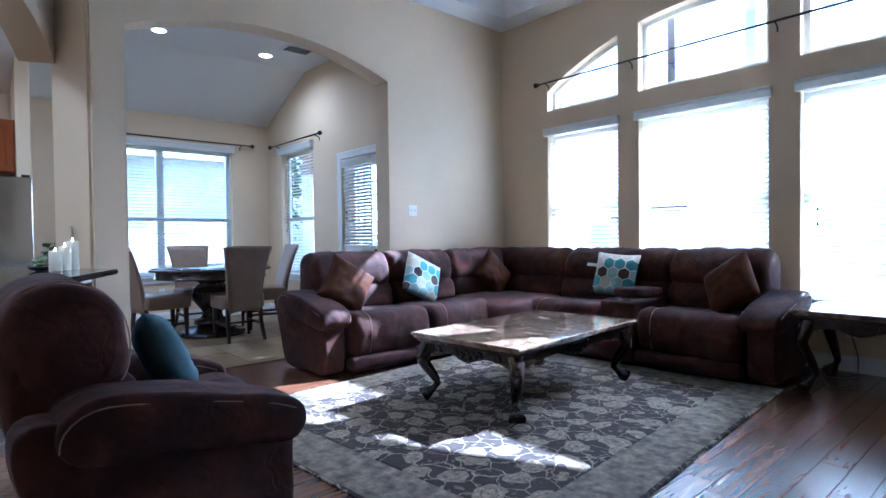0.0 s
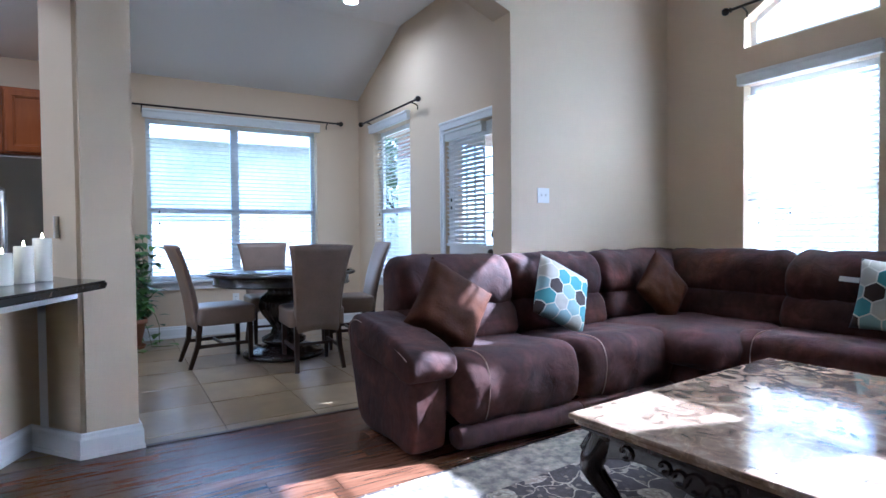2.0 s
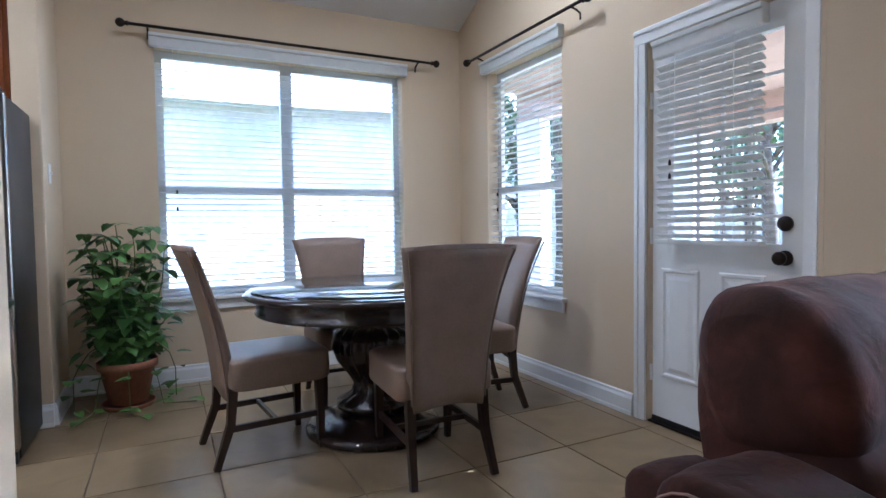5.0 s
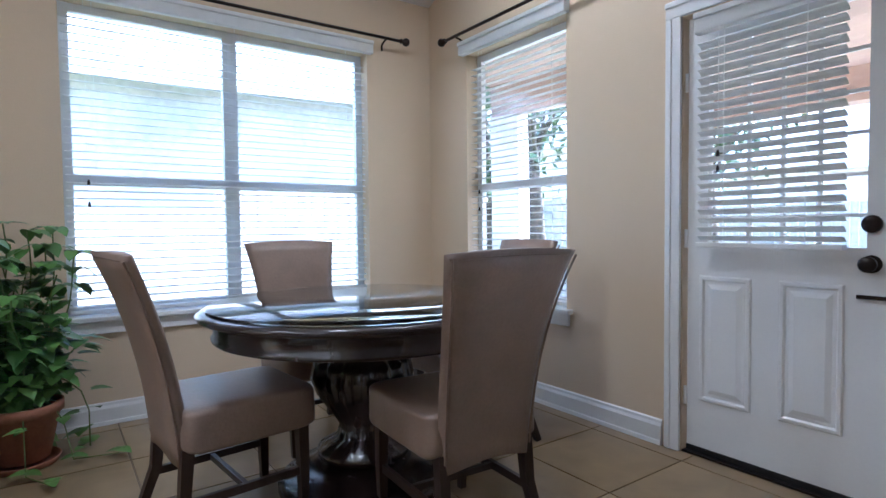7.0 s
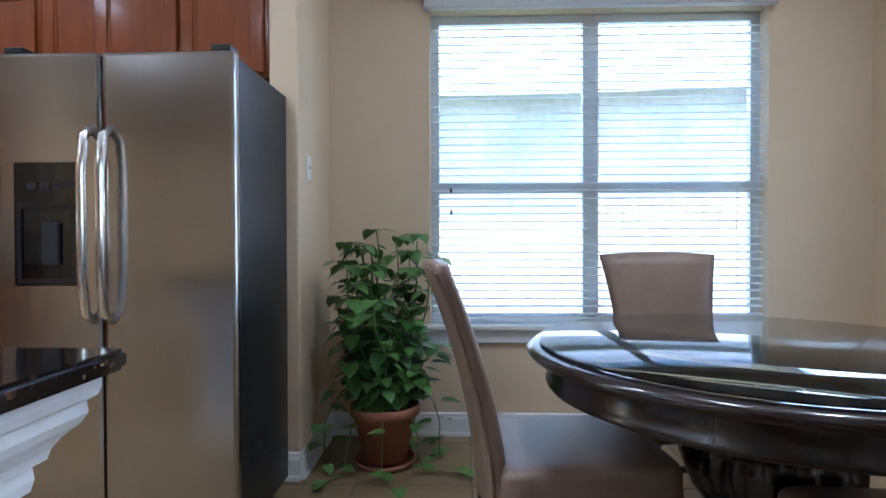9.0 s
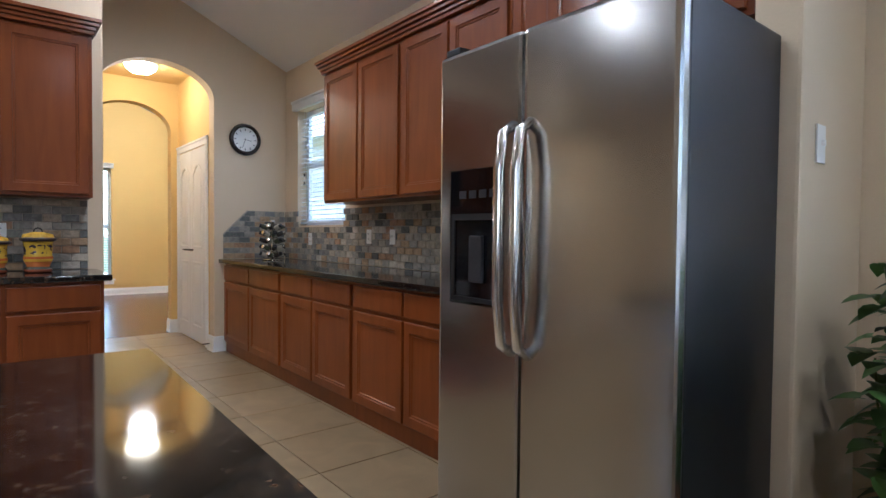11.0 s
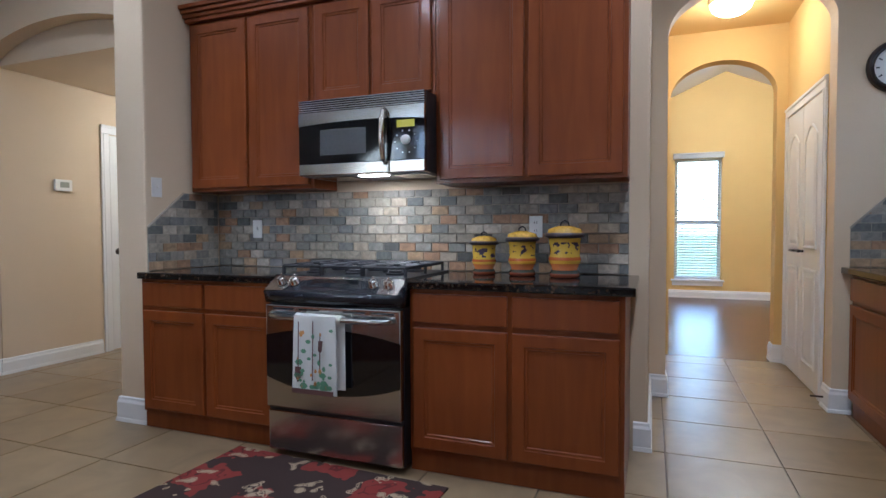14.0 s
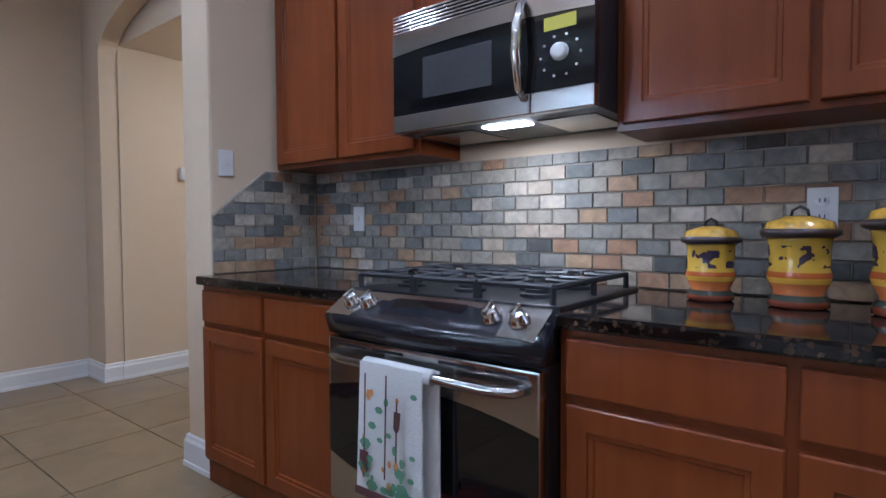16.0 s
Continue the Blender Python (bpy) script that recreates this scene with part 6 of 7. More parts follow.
for i in range(n):
    bm.faces.new([bm.verts.new((p[0], -0.0195, p[1])) for p in (lo_[i], lo_[i + 1], hi_[i + 1], hi_[i])])
bmesh.ops.remove_doubles(bm, verts=bm.verts[:], dist=0.0005)
part("oven_window", bm, BLACKGLASS, od, "curved black oven glass")
part("handle", tube([(0.04, -0.02, 0.728), (0.06, -0.055, 0.726), (0.12, -0.066, 0.724), (W - 0.12, -0.066, 0.724), (W - 0.06, -0.055, 0.726), (W - 0.04, -0.02, 0.728)], 0.014, 12), STEEL, od, "curved steel handle", True)
for x in (0.05, 0.20, 0.45, 0.60):
    part("vent_slot", cube(x, x + 0.12, -0.0195, -0.0178, 0.752, 0.760), BLACKISH, od)
bm = bmesh.new()
for i in range(16):
    a, b = i / 16, (i + 1) / 16
    bow = lambda t: -0.035 * math.sin(math.pi * t)  # noqa: E731
    v = [bm.verts.new(p) for t in (a, b) for p in ((W * t, bow(t) - 0.012, 0.785), (W * t, bow(t) - 0.030, 0.840), (W * t, bow(t) - 0.020, 0.850), (W * t, 0.075, 0.917), (W * t, 0.075, 0.785))]
    for k in range(5):
        bm.faces.new((v[k], v[(k + 1) % 5], v[5 + (k + 1) % 5], v[5 + k]))
    if i == 0:
        bm.faces.new(v[:5])
    if i == 15:
        bm.faces.new(v[5:])
bmesh.ops.remove_doubles(bm, verts=bm.verts[:], dist=0.0005)
cp = part("control_panel", bm, mat("black_enamel", (0.014, 0.015, 0.02), 0.22, 0.0, var=0.1, bump=0.0), rg, "bowed control panel", True)
slope_ = Matrix.Translation((0, -0.022, 0.853)) @ Matrix.Rotation(radians(32), 4, "X")
part("panel_face", cube(0.012, W - 0.012, -0.012, 0.105, 0.001, 0.005, m=slope_), STEEL, cp, "brushed steel panel face")
part("key_pad", cube(0.25, 0.50, 0.004, 0.085, 0.0052, 0.008, m=slope_), BLACKGLASS, cp, "black touch pad")
for i in range(6):
    part("key_row", cube(0.265 + 0.037 * i, 0.290 + 0.037 * i, 0.016, 0.024, 0.0082, 0.0088, m=slope_), PLATE, cp)
for x in (0.085, 0.16, 0.60, 0.68):
    bm = lathe([(0.026, 0.0), (0.028, 0.006), (0.022, 0.010), (0.021, 0.028), (0.017, 0.034)], 20)
    box(bm, -0.005, 0.005, -0.022, 0.022, 0.030, 0.044, 0.003)
    bmesh.ops.transform(bm, matrix=slope_ @ Matrix.Translation((x, 0.045, 0.005)), verts=bm.verts[:])
    part("knob", bm, CHROME, rg, "chrome burner knob", True)
part("cooktop", cube(0.002, W - 0.002, 0.08, 0.635, 0.886, 0.918, 0.006), BLACKISH, rg, "black cooktop")
for gx in (0.03, 0.265, 0.50):
    bm = bmesh.new()
    w_ = 0.225
    for a, b in (((gx, 0.10), (gx + w_, 0.10)), ((gx, 0.60), (gx + w_, 0.60)), ((gx, 0.10), (gx, 0.60)), ((gx + w_, 0.10), (gx + w_, 0.60)), ((gx, 0.35), (gx + w_, 0.35))):
        tube([(a[0], a[1], 0.962), (b[0], b[1], 0.962)], 0.0085, 6, bm)
    for cy in (0.225, 0.475):
        for dx, dy in ((0.055, 0.0), (-0.055, 0.0), (0, 0.06), (0, -0.06)):
            cx_ = gx + w_ / 2
            ex, ey = (gx + w_ if dx > 0 else gx if dx < 0 else cx_), (cy + 0.125 if dy > 0 else cy - 0.125 if dy < 0 else cy)
            tube([(cx_ + dx * 0.5, cy + dy * 0.5, 0.966), (ex, ey, 0.962)], 0.0075, 6, bm)
    for px_ in (gx, gx + w_):
        for py_ in (0.10, 0.35, 0.60):
            tube([(px_, py_, 0.962), (px_, py_, 0.918)], 0.009, 6, bm)
    gr = part("grate", bm, RUBBER, rg, "cast iron burner grate")
    for cy in (0.225, 0.475):
        part("burner", lathe([(0.05, 0.918), (0.05, 0.928), (0.034, 0.930), (0.034, 0.940), (0.02, 0.943)], 20, centre=(gx + w_ / 2, cy, 0.0005)), RUBBER, gr)
tl = thing("dish_towel", "white dish towel printed with garden plants and tools", "towel", pose(-1.925, 4.900, 0, 0, 0, 90))
bm = bmesh.new()
x0, x1 = 0.19, 0.42
cols, rows_ = 14, 24
for off in (0, 0.006):
    grid = []
    for j in range(rows_ + 1):
        row = []
        for i in range(cols + 1):
            u = i / cols
            z = 0.742 - 0.37 * j / rows_
            y = -0.0835 - 0.006 * math.sin(2.3 * math.pi * u) * (0.3 + j / rows_) - 0.012 * j / rows_ * (1 - u) - off
            row.append(bm.verts.new((x0 + (x1 - x0) * u + 0.012 * (j / rows_) * (u - 0.5), y, z)))
        grid.append(row)
    for a, b in zip(grid, grid[1:]):
        for i in range(cols):
            bm.faces.new((a[i], a[i + 1], b[i + 1], b[i]))
part("front_fold", bm, LINEN, tl, smooth=True)
DK, GN, OR = mat("print_brown", (0.10, 0.045, 0.04), 0.95), mat("print_green", (0.13, 0.27, 0.16), 0.95), mat("print_orange", (0.52, 0.25, 0.07), 0.95)
fy = lambda z: -0.1015 - 0.012 * (0.742 - z) / 0.37  # noqa: E731


def printed(name, pts, material):
    bm = bmesh.new()
    bm.faces.new([bm.verts.new((x, fy(z) - 0.001, z)) for x, z in pts])
    part(name, bm, material, tl)


printed("hem_print", [(0.192, 0.375), (0.420, 0.375), (0.420, 0.398), (0.192, 0.398)], DK)
for sx, zt, zb in ((0.225, 0.715, 0.50), (0.305, 0.72, 0.44), (0.345, 0.66, 0.49)):
    printed("tool_handle_print", [(sx - 0.003, zb), (sx + 0.003, zb), (sx + 0.003, zt), (sx - 0.003, zt)], DK)
printed("spade_print", [(0.208, 0.50), (0.242, 0.50), (0.244, 0.455), (0.225, 0.425), (0.206, 0.455)], DK)
printed("trowel_print", [(0.335, 0.63), (0.360, 0.63), (0.356, 0.585), (0.345, 0.57), (0.334, 0.585)], DK)
rp = random.Random(9)
for i in range(46):
    cx_, cz_ = rp.uniform(0.205, 0.405), 0.41 + 0.27 * rp.random() ** 1.6
    r_ = rp.uniform(0.007, 0.016)
    printed("leaf_print" if i % 4 else "flower_print", [(cx_ + r_ * math.cos(a) * (1.5 if i % 2 else 0.7), cz_ + r_ * math.sin(a)) for a in (k * math.pi / 3 for k in range(6))], GN if i % 4 else OR)
part("back_fold", cube(0.205, 0.445, -0.052, -0.046, 0.39, 0.742), LINEN, tl)
part("top_fold", tube([(0.19, -0.066, 0.728), (0.435, -0.066, 0.728)], 0.0215, 14), LINEN, tl, smooth=True)

# ---------------------------------------------------------------- microwave
mw = thing("microwave_oven", "stainless steel over-range microwave with a bar handle", "microwave", pose(-2.25, 4.857, 1.447, 0, 0, 90) @ Matrix.Diagonal((1, 1, 0.935, 1)))
part("body", cube(0.001, W, 0.0, 0.375, 0.0, 0.44), BLACKISH, mw)
part("bottom_trim", cube(0.003, 0.555, -0.03, -0.0005, 0.0, 0.066, 0.004), STEEL, mw)
part("keypad_trim", cube(0.557, W - 0.002, -0.03, -0.0005, 0.0, 0.066, 0.004), STEEL, mw)
part("door_glass", cube(0.003, 0.555, -0.028, -0.0005, 0.067, 0.305), BLACKGLASS, mw, "black glass door")
part("door_screen", cube(0.14, 0.42, -0.0295, -0.0282, 0.115, 0.262), mat("microwave_mesh", (0.05, 0.05, 0.055), 0.25), mw)
part("control_panel", cube(0.557, W - 0.002, -0.028, -0.0005, 0.067, 0.305), BLACKGLASS, mw)
bm = bmesh.new()
for i in range(16):
    a, b = i / 16, (i + 1) / 16
    dip = lambda t: 0.305 - 0.018 * (2 * t - 1) ** 2  # noqa: E731
    v = [bm.verts.new(p) for t in (a, b) for p in ((0.003 + 0.751 * t, -0.031, dip(t)), (0.003 + 0.751 * t, -0.031, 0.365), (0.003 + 0.751 * t, -0.0005, 0.365), (0.003 + 0.751 * t, -0.0005, dip(t)))]
    for k in range(4):
        bm.faces.new((v[k], v[(k + 1) % 4], v[4 + (k + 1) % 4], v[4 + k]))
    if i in (0, 15):
        bm.faces.new(v[:4] if i == 0 else v[4:])
bmesh.ops.remove_doubles(bm, verts=bm.verts[:], dist=0.0005)
part("top_trim", bm, STEEL, mw)
for i in range(6):
    part("vent_slat", cube(0.003, W - 0.002, -0.030, -0.0005, 0.368 + i * 0.0125, 0.375 + i * 0.0125, 0.002), STEEL, mw)
part("handle", tube([(0.535, -0.03, 0.05), (0.535, -0.06, 0.075), (0.535, -0.078, 0.18), (0.535, -0.074, 0.27), (0.535, -0.055, 0.335), (0.535, -0.03, 0.35)], 0.014, 12, taper=[0.8, 0.9, 1.1, 1.1, 0.9, 0.8]), CHROME, mw, "bowed steel handle", True)
part("display", cube(0.60, 0.70, -0.0295, -0.0282, 0.245, 0.285), DISPLAY, mw, "yellow-green display")
part("dial", lathe([(0.026, 0), (0.027, 0.004), (0.024, 0.016), (0.02, 0.018)], 24), PLATE, mw, "white dial", True).matrix_basis = pose(0.652, -0.0285, 0.175, 90, 0, 0)
for i in range(10):
    a = 2 * math.pi * i / 10
    part("button", lathe([(0.004, 0), (0.004, 0.002)], 8), PLATE, mw).matrix_basis = pose(0.652 + 0.062 * math.cos(a), -0.0285, 0.165 + 0.062 * math.sin(a), 90, 0, 0)
part("cooktop_light", cube(0.33, 0.49, 0.05, 0.11, -0.004, -0.0005), HOODGLOW, mw, "lit cooktop lamp")
part("grease_filter", cube(0.05, 0.28, 0.06, 0.30, -0.006, -0.0005), STEEL, mw)
part("grease_filter", cube(0.53, 0.72, 0.06, 0.30, -0.006, -0.0005), STEEL, mw)
area("cooktop_lamp", (-2.35, 5.265, 1.435), (-2.35, 5.265, 0.9), 0.16, 0.06, 0.5, (1.0, 0.88, 0.7))

# ---------------------------------------------------------------- refrigerator
fr = thing("refrigerator", "stainless steel side-by-side refrigerator with a black dispenser", "refrigerator", pose(0.39, 7.27, 0.0015))
part("cabinet", cube(0.041, 0.892, 0.055, 0.592, 0.02, 1.765, 0.006), BLACKISH, fr, "black cabinet sides")
for x0, x1, nm in ((0.035, 0.415, "freezer_door"), (0.421, 0.898, "fridge_door")):
    d = part(nm, cube(x0, x1, 0.0, 0.052, 0.075, 1.775, 0.014), STEEL, fr, "brushed steel door", False)
    hx = 0.385 if x0 < 0.2 else 0.452
    part("handle", tube([(hx, 0.0, 1.50), (hx, -0.045, 1.47), (hx, -0.062, 1.36), (hx, -0.062, 0.98), (hx, -0.045, 0.85), (hx, 0.0, 0.82)], 0.016, 12), CHROME, d, "bowed steel handle", True)
    part("hinge_cap", cube(x0 + 0.02 if x0 < 0.2 else x1 - 0.09, x0 + 0.09 if x0 < 0.2 else x1 - 0.02, 0.01, 0.09, 1.777, 1.80, 0.004), BLACKISH, fr)
dp = part("dispenser", cube(0.10, 0.345, -0.006, -0.0005, 0.945, 1.385, 0.002), BLACKGLASS, fr, "black water and ice dispenser")
bm = cube(0.115, 0.33, -0.012, -0.0065, 0.955, 0.97)
for a in ((0.115, 0.13, 0.97, 1.22), (0.315, 0.33, 0.97, 1.22), (0.115, 0.33, 1.22, 1.24)):
    box(bm, a[0], a[1], -0.012, -0.0065, a[2], a[3])
part("niche_frame", bm, BLACKISH, dp)
part("paddle", cube(0.21, 0.27, -0.02, -0.0065, 1.02, 1.17, 0.004), RUBBER, dp)
for i in range(4):
    part("button", cube(0.15 + 0.047 * i, 0.183 + 0.047 * i, -0.0085, -0.0065, 1.29, 1.315), RUBBER, dp)
part("kick_grille", cube(0.045, 0.888, 0.012, 0.05, 0.012, 0.07), BLACKISH, fr)


# ---------------------------------------------------------------- canisters and spice rack
def canister(at, s, label):
    c = thing("canister", label, "canister", at, "yellow kitchen canisters")
    part("jar", lathe([(0.055 * s, 0), (0.062 * s, 0.004), (0.060 * s, 0.02 * s), (0.050 * s, 0.034 * s), (0.062 * s, 0.06 * s), (0.066 * s, 0.075 * s), (0.060 * s, 0.09 * s), (0.063 * s, 0.15 * s), (0.068 * s, 0.165 * s)], 32), POTTERY, c, "glazed yellow and orange jar", True)
    lid = part("lid", lathe([(0.074 * s, 0.166 * s), (0.077 * s, 0.173 * s), (0.070 * s, 0.182 * s), (0.066 * s, 0.195 * s), (0.03 * s, 0.208 * s), (0.008, 0.21 * s)], 32), mat("canister_glaze", (0.45, 0.27, 0.03), 0.2, var=0.3, big=30) if "canister_glaze" not in bpy.data.materials else bpy.data.materials["canister_glaze"], c, "brown rimmed yellow lid", True)
    part("rim", lathe([(0.070 * s, 0.160 * s), (0.080 * s, 0.166 * s), (0.080 * s, 0.176 * s), (0.072 * s, 0.180 * s)], 32, close=False), LEGWOOD, lid, "brown rim", True)
    part("lid_handle", tube([(-0.02 * s, 0, 0.203 * s), (-0.016 * s, 0, 0.222 * s), (0, 0, 0.230 * s), (0.016 * s, 0, 0.222 * s), (0.02 * s, 0, 0.203 * s)], 0.004, 6), BLACKISH, lid, "dark loop handle", True)


canister(pose(-2.44, 5.86, COUNTER_Z + 0.001, 0, 0, 70), 0.98, "small yellow and orange painted ceramic canister")
canister(pose(-2.42, 6.07, COUNTER_Z + 0.001, 0, 0, 70), 1.10, "middle yellow and orange painted ceramic canister")
canister(pose(-2.39, 6.29, COUNTER_Z + 0.001, 0, 0, 70), 1.22, "large yellow and orange painted ceramic canister")
sr = thing("spice_rack", "revolving chrome spice rack full of jars", "spice rack", pose(-3.22, 8.15, COUNTER_Z + 0.001, 0, 0, 20))
part("stand", lathe([(0.09, 0), (0.095, 0.008), (0.02, 0.014), (0.012, 0.02), (0.012, 0.36), (0.03, 0.365), (0.01, 0.385)], 24), CHROME, sr, smooth=True)
spice = [mat("spice_%s" % n, c, 0.5) for n, c in (("dark", (0.03, 0.02, 0.015)), ("pale", (0.4, 0.36, 0.28)), ("green", (0.07, 0.08, 0.04)))]
for k in range(5):
    for j in range(6):
        a = 2 * math.pi * (j + 0.5 * (k % 2)) / 6
        m_ = pose(0.078 * math.cos(a), 0.078 * math.sin(a), 0.055 + 0.066 * k, 0, 0, math.degrees(a)) @ pose(0, 0, 0, 0, 72, 0)
        jar = part("spice_jar", lathe([(0.021, -0.035), (0.022, -0.03), (0.022, 0.02), (0.017, 0.024)], 12), spice[(j + k) % 3], sr, smooth=True, at=m_)
        part("jar_lid", lathe([(0.020, 0.0245), (0.0205, 0.042), (0.015, 0.044)], 12), CHROME if (j + k) % 2 else BLACKISH, jar, "black or chrome lid", True)
md = tagged(part("kitchen_mat", cube(-0.42, 0.42, -0.60, 0.60, 0.0015, 0.010, 0.003), FLOWERMAT, None, at=pose(-1.49, 5.24, 0, 0, 0, -3)), "red and brown flowered mat before the range", "rug")
ds = thing("door_stop", "small dark spring door stop on the baseboard", "door stop", pose(-3.76, 7.728, 0.07))
part("spring", tube([(0, 0.006, 0), (0, -0.07, 0)], 0.006, 8), BRONZE, ds)

# ---------------------------------------------------------------- outside
setting(part("ground", cube(-300, 300, -300, 300, -0.6, -0.30), GRASS), "sunlit lawn reaching the horizon", "ground")
setting(part("patio", cube(4.56, 9.0, 3.2, 8.4, -0.299, -0.06), PATIO), "pale concrete patio slab", "pavement")


def fence(a, b, label):
    a, b = Vector(a), Vector(b)
    L = (b - a).length
    f = thing("fence", label, "fence", Matrix.Translation((a.x, a.y, -0.30)) @ Matrix.Rotation(math.atan2(b.y - a.y, b.x - a.x), 4, "Z"))
    base = None
    n = int(L / 0.146)
    for i in range(n):
        if base is None:
            o = part("board", prism([(0, 0), (0.138, 0), (0.138, 0.018), (0, 0.018)], 0, 1.82), FENCE, f)
            base = o.data
        else:
            o = new("board", base)
            o.parent = f
        o.matrix_basis = pose(i * 0.146, random.uniform(0, 0.006), random.uniform(-0.02, 0.02))
    for z in (0.35, 1.5):
        part("fence_rail", cube(0, L, 0.02, 0.06, z, z + 0.09), FENCE, f)


fence((3.2, 13.2), (14.0, 13.2), "weathered cedar plank fence behind the nook window")
fence((14.0, 13.2), (14.0, -6.0), "weathered cedar plank fence along the garden")


def house(at, w, d, h, label, rise=2.2):
    hs = thing("neighbour_house", label, "house", at)
    part("wall", cube(0, w, 0, d, 0, h), BRICK, hs)
    bm = bmesh.new()
    e = 0.45
    lo = [bm.verts.new(p) for p in ((-e, -e, h), (w + e, -e, h), (w + e, d + e, h), (-e, d + e, h))]
    r = [bm.verts.new((d * 0.45, d / 2, h + rise)), bm.verts.new((w - d * 0.45, d / 2, h + rise))]
    for q in ((lo[0], lo[1], r[1], r[0]), (lo[2], lo[3], r[0], r[1]), (lo[3], lo[0], r[0]), (lo[1], lo[2], r[1]), (lo[3], lo[2], lo[1], lo[0])):
        bm.faces.new(q)
    part("roof", bm, SHINGLE, hs)
    part("fascia", cube(-e, w + e, -e - 0.02, -e - 0.001, h - 0.16, h + 0.02), WHITE, hs)
    for x in (w * 0.3, w * 0.65):
        wd = part("window", cube(x, x + 1.0, -0.03, -0.001, 0.9, 2.2), WHITE, hs)
        part("pane", cube(x + 0.06, x + 0.94, -0.04, -0.031, 0.96, 2.14), BLACKGLASS, wd)


house(pose(-9.0, 14.6, -0.30), 15.0, 9.0, 3.1, "brick neighbour house with a grey hipped roof", 2.6)
house(pose(19.0, 16.0, -0.30, 0, 0, -90), 15.0, 9.0, 3.0, "brick neighbour house beyond the garden fence", 2.4)


def tree(at, h, spread, seed, label):
    t = thing("tree", label, "tree", at)
    r = random.Random(seed)
    bm = tube([(0, 0, 0), (0.05, 0.03, h * 0.25), (-0.04, 0.06, h * 0.5), (0.03, 0, h * 0.8)], 0.13, 9, taper=[1.2, 0.9, 0.65, 0.25])
    ends = []
    for i in range(16):
        z = h * r.uniform(0.3, 0.75)
        a = r.uniform(0, 6.28)
        l = spread * r.uniform(0.5, 1.0)
        e = Vector((l * math.cos(a), l * math.sin(a), z + h * r.uniform(0.08, 0.3)))
        tube([(0, 0, z), e * 0.5 + Vector((0, 0, z * 0.5 + 0.05)), e], 0.04, 6, bm, [1, 0.6, 0.2])
        ends += [e, e * 0.7 + Vector((0, 0, 0.3 * z))]
    part("trunk", bm, BARK, t, smooth=True)
    vs, fs = [], []
    for i in range(2600):
        c = r.choice(ends) + Vector((r.gauss(0, 0.34), r.gauss(0, 0.34), r.gauss(0, 0.28)))
        n = Vector((r.gauss(0, 1), r.gauss(0, 1), r.gauss(0, 1))).normalized()
        s = n.orthogonal().normalized() * r.uniform(0.05, 0.10)
        u = n.cross(s)
        k = len(vs)
        vs += [c - s, c + u * 0.5, c + s, c - u * 0.5]
        fs.append((k, k + 1, k + 2, k + 3))
    me = bpy.data.meshes.new("crown")
    me.from_pydata(vs, [], fs)
    me.materials.append(TREELEAF)
    o = new("crown", me)
    o.parent = t


tree(pose(10.6, 9.6, -0.30), 5.0, 1.5, 3, "leafy garden tree seen through the patio door")
tree(pose(11.9, 10.8, -0.30), 4.6, 1.5, 4, "leafy garden tree by the fence")

SOFFIT = mat("pinkish_porch_soffit", (0.42, 0.29, 0.23), 0.8, var=0.1, big=2, fine=30, bump=0.2)
porch = thing("porch_roof", "covered patio roof on brick posts outside the nook", "porch", pose(4.56, 5.29, -0.06))
part("roof", cube(0, 3.6, 0, 3.9, 2.62, 2.80), SOFFIT, porch)
part("beam", cube(3.35, 3.6, 0, 3.9, 2.30, 2.619), SOFFIT, porch)
for y in (0.0, 3.55):
    part("post", cube(3.30, 3.65, y, y + 0.35, 0.001, 2.299), BRICK, porch)
orn = thing("hanging_planter", "dark wrought iron scroll hanging from the porch roof", "ornament", pose(5.9, 5.75, 2.555))
part("rod", tube([(0, 0, 0), (0, 0, -1.15)], 0.008, 6), BRONZE, orn)
for z in (-0.35, -0.6, -0.85, -1.1):
    for s in (-1, 1):
        part("scroll", tube([(0, s * (0.02 + 0.10 * math.sin(q)), z + 0.10 * q / 3 - 0.05 * math.cos(q)) for q in [k * 0.45 for k in range(9)]], 0.007, 6), BRONZE, orn)

# ---------------------------------------------------------------- floor pieces
TILE = 0.53
X_LINE, Y_LINE = 2.127, 5.705


def inside(poly, x, y):
    ok = False
    for (xa, ya), (xb, yb) in zip(poly, poly[1:] + poly[:1]):
        if (ya > y) != (yb > y) and x < (xb - xa) * (y - ya) / (yb - ya) + xa:
            ok = not ok
    return ok


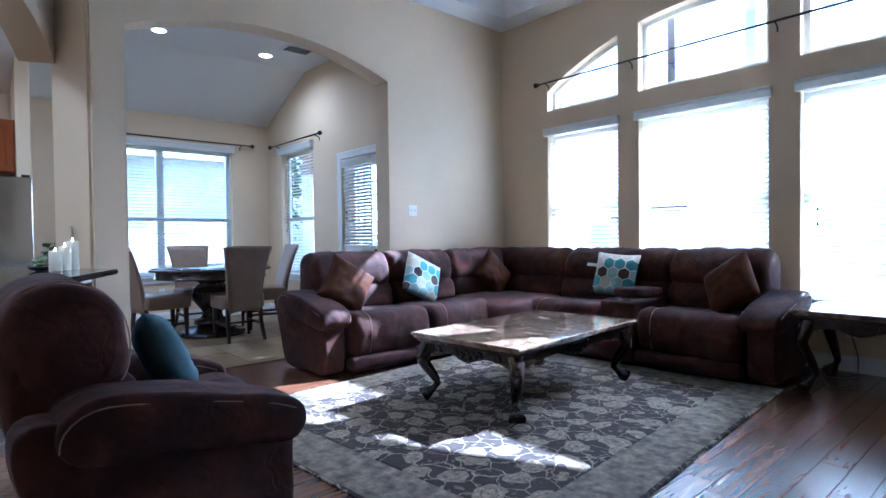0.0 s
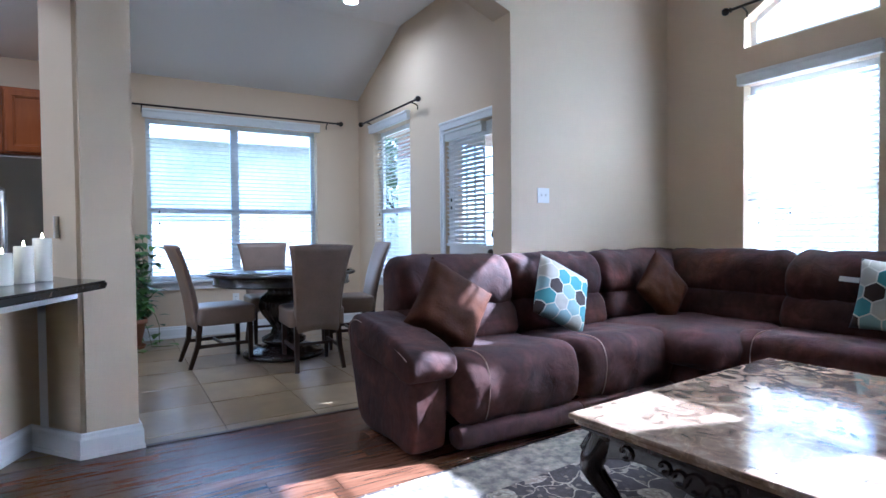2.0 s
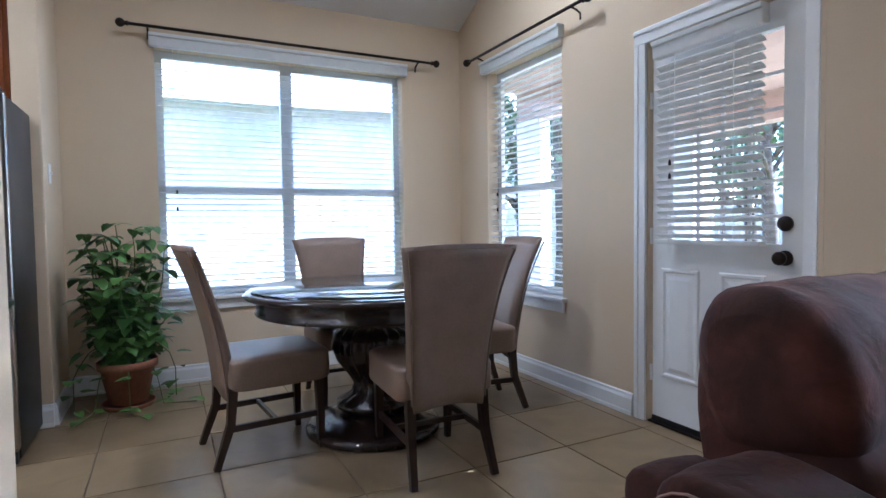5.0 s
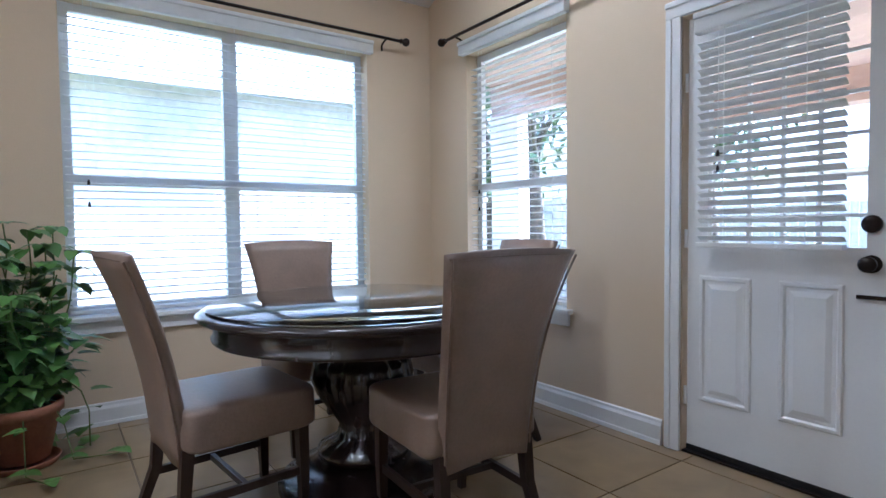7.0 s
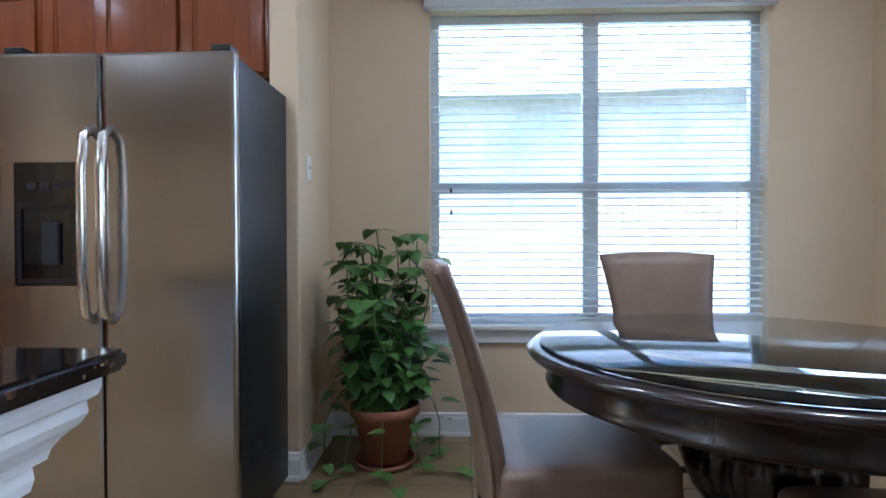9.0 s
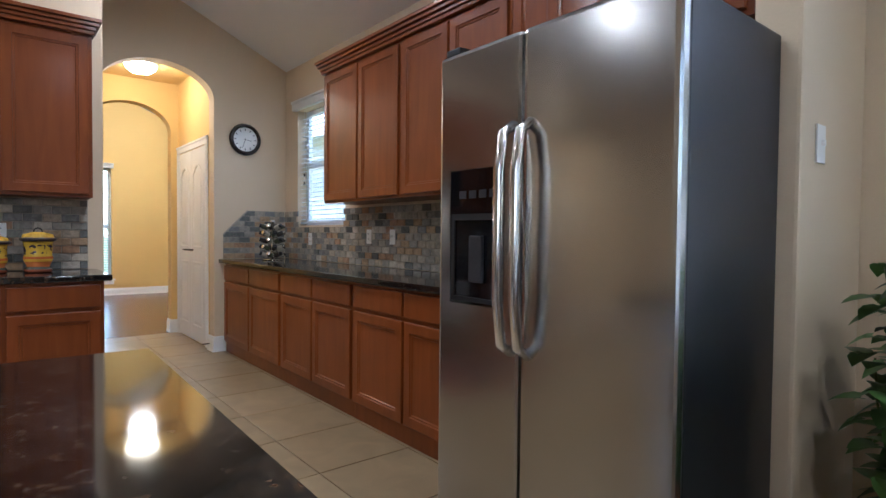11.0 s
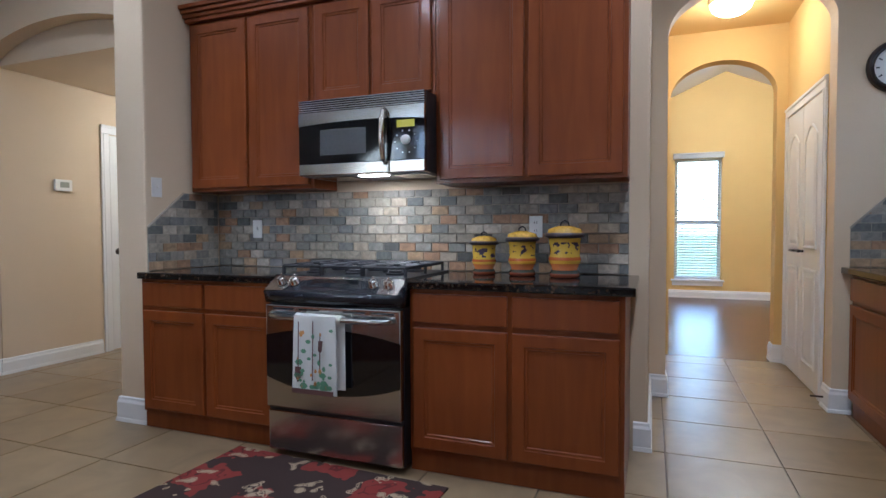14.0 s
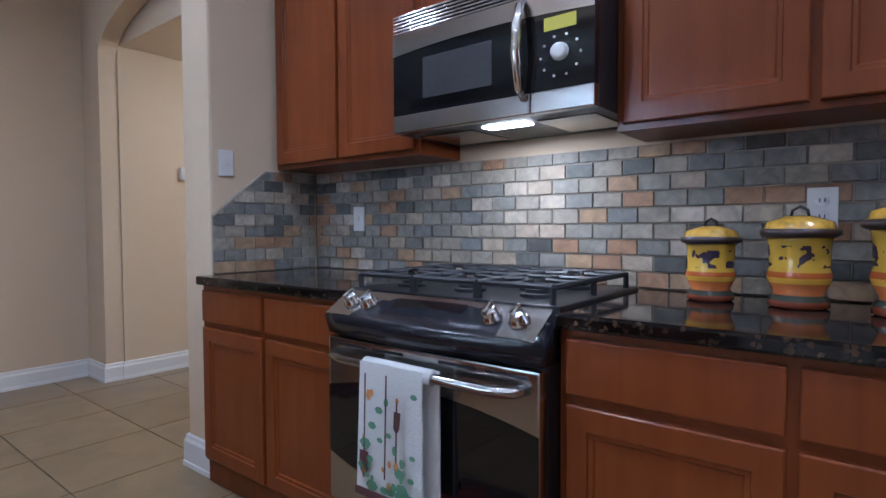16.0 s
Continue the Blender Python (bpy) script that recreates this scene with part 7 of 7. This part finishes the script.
floor_tile = setting(thing("floor_tiles", "", "", pose(0, 0, 0)), "beige porcelain tile floor with dark joints", "floor")
tile_mesh = None
THRESH = ARCH_Y - 0.02
for i in range(-18, 6):
    for j in range(-8, 7):
        x0, y0 = X_LINE + i * TILE, Y_LINE + j * TILE
        x1, y1 = x0 + TILE, y0 + TILE
        cx_, cy_ = (x0 + x1) / 2, (y0 + y1) / 2
        nook = cx_ > 1.4 and y1 > THRESH
        kitchen = x1 < 1.95 and x1 > -5.05 and y1 > 1.4 and (cx_ < 1.23 - (5.44 - cy_) * 0.463 or cy_ > 5.3)
        if not (nook or kitchen) or x0 > NOOK_X or y0 > BACK_Y:
            continue
        a, b, c, d = x0, min(x1, NOOK_X + 0.1), max(y0, THRESH + 0.03) if nook else y0, min(y1, BACK_Y + 0.05)
        a = max(a, -5.045) if cy_ > 6.6 else a
        if d - c < 0.03 or b - a < 0.03:
            continue
        whole = b - a > TILE - 0.001 and d - c > TILE - 0.001
        if whole and tile_mesh is not None:
            o = new("tile", tile_mesh)
            o.parent = floor_tile
        else:
            w_, h_ = b - a - 0.007, d - c - 0.007
            o = part("tile", cube(0, w_, 0, h_, -0.009, 0.0, 0.0018), FLOORTILE, floor_tile)
            if whole:
                tile_mesh = o.data
        o.matrix_basis = pose(a + 0.0035, c + 0.0035, random.uniform(-0.0006, 0.0004))

planks = setting(thing("floor_planks", "", "", pose(0, 0, 0)), "dark hand-scraped plank floor, glossy", "floor")
PW = 0.125
plank_meshes = []
for ln in (0.7, 0.95, 1.25, 1.6):
    o = part("plank", cube(0, ln - 0.002, 0, PW - 0.0025, -0.012, 0.0, 0.0022), PLANK, planks)
    o.matrix_basis = pose(-0.55, -2.95 + 0.0, 0)
    plank_meshes.append((ln, o.data, o))
rp = random.Random(12)
y = -2.98
while y < THRESH - 0.01:
    x = -0.58 - rp.uniform(0, 0.6)
    while x < WIN_X - 0.01:
        ln, me, src = plank_meshes[rp.randrange(4)]
        keep = x + ln > -0.55 and not (y > 2.0 and x + ln < 1.0 - (4.6 - y) * 0.46 - 0.3)
        near = y > -0.6
        if keep and near:
            o = new("plank", me)
            o.parent = planks
            o.matrix_basis = pose(x, min(y, THRESH - PW), rp.uniform(-0.0004, 0.0003))
        x += ln
    y += PW
for ln, me, src in plank_meshes:
    bpy.data.objects.remove(src)
setting(part("floor_rear", cube(-0.58, WIN_X, -2.98, -0.60, -0.012, -0.0005), PLANK), "dark plank floor behind the camera's start", "floor")
setting(part("floor_far_room", cube(-9.7, -5.05, 5.6, 9.9, -0.009, 0.0), PLANK), "dark plank floor of the far room", "floor")
setting(part("transition_strip", cube(1.70, 4.17, THRESH - 0.004, THRESH + 0.028, -0.004, 0.006, 0.003), LEGWOOD), "dark wood strip between planks and tiles", "trim")

# ---------------------------------------------------------------- slate backsplash
TW, TH = 0.1045, 0.0535


def slate_piece(w, h):
    bm = cube(0, w, -0.0085, 0, 0, h)
    for v in bm.verts:
        if v.co.y < -0.004:
            v.co.x += 0.0022 if v.co.x < w / 2 else -0.0022
            v.co.z += 0.0022 if v.co.z < h / 2 else -0.0022
    return bm


bs = setting(thing("backsplash", "", "", pose(STOVE_X + 0.001, 3.923, COUNTER_Z + 0.002, 0, 0, 90)), "tumbled slate brick backsplash in grey, tan and ochre", "backsplash")
part("grout", cube(0, 2.66, -0.0045, 0, 0, 0.472), GROUT, bs)
share = {}
for r in range(9):
    x = -TW / 2 if r % 2 else 0.0
    while x < 2.655:
        a, b = max(x, 0.0), min(x + TW, 2.66)
        h = min(TH, 0.472 - r * TH) - 0.004
        w = b - a - 0.004
        if w > 0.02 and h > 0.01:
            key = (round(w, 3), round(h, 3))
            if key not in share:
                o = part("slate_tile", slate_piece(w, h), SLATE, bs)
                share[key] = o.data
            else:
                o = new("slate_tile", share[key])
                o.parent = bs
            o.matrix_basis = pose(a + 0.002, -0.0035 + random.uniform(-0.001, 0.001), r * TH + 0.002, 0, random.uniform(-0.4, 0.4), 0)
        x += TW


def slate_rows(name, at, length, height, skip=None, cut=None):
    """Joined rows of slate on a grout bed; skip(x, z) leaves a piece out."""
    b = setting(thing(name, "", "", at), "tumbled slate brick backsplash in grey, tan and ochre", "backsplash")
    bm, gb = bmesh.new(), bmesh.new()
    single = {}
    r = 0
    while r * TH < height - 0.02:
        x = -TW / 2 if r % 2 else 0.0
        while x < length - 0.005:
            a, c = max(x, 0.0), min(x + TW, length)
            h = min(TH, height - r * TH)
            if c - a > 0.02 and not (skip and skip((a + c) / 2, r * TH + h / 2)):
                if cut:
                    box(bm, a + 0.002, c - 0.002, -0.010, -0.004, r * TH + 0.002, r * TH + h - 0.002)
                else:
                    key = (round(c - a, 3), round(h, 3))
                    if key not in single:
                        single[key] = part("slate_tile", slate_piece(c - a - 0.004, h - 0.004), SLATE, b)
                        o = single[key]
                    else:
                        o = new("slate_tile", single[key].data)
                        o.parent = b
                    o.matrix_basis = pose(a + 0.002, -0.0035 + random.uniform(-0.001, 0.001), r * TH + 0.002, 0, random.uniform(-0.4, 0.4), 0)
                box(gb, a, c, -0.0045, 0, r * TH, r * TH + h)
            x += TW
        r += 1
    if cut:
        for m_ in (bm, gb):
            bmesh.ops.bisect_plane(m_, geom=m_.verts[:] + m_.edges[:] + m_.faces[:], plane_co=(0, 0, cut[0]), plane_no=(-cut[1], 0, 1), clear_outer=True)
            bmesh.ops.holes_fill(m_, edges=m_.edges[:])
        L = min(length, (height - cut[0]) / cut[1])
        part("edge_trim", tube([(0, -0.006, cut[0]), (L, -0.006, cut[0] + cut[1] * L)], 0.007, 6), GROUT, b, "pale edge trim")
    if cut:
        o = part("slate_tiles", bm, SLATE_ROW, b)
        o["kind"] = "stuff"
    part("grout", gb, GROUT, b)


slate_rows("backsplash_long", pose(HALL_X + 0.002, BACK_Y - 0.001, COUNTER_Z + 0.002), 4.0, 0.482, lambda x, z: HALL_X + x > KWIN[0] - 0.02 and HALL_X + x < KWIN[1] + 0.02 and z > 0.33)
slate_rows("backsplash_wing", pose(-2.045, 3.9205, COUNTER_Z + 0.002, 0, 0, 180), 0.56, 0.472, None, (0.255, 0.80))
slate_rows("backsplash_clock", pose(HALL_X + 0.0015, 7.83, COUNTER_Z + 0.002, 0, 0, 90), 0.645, 0.482, None, (0.24, 1.0))
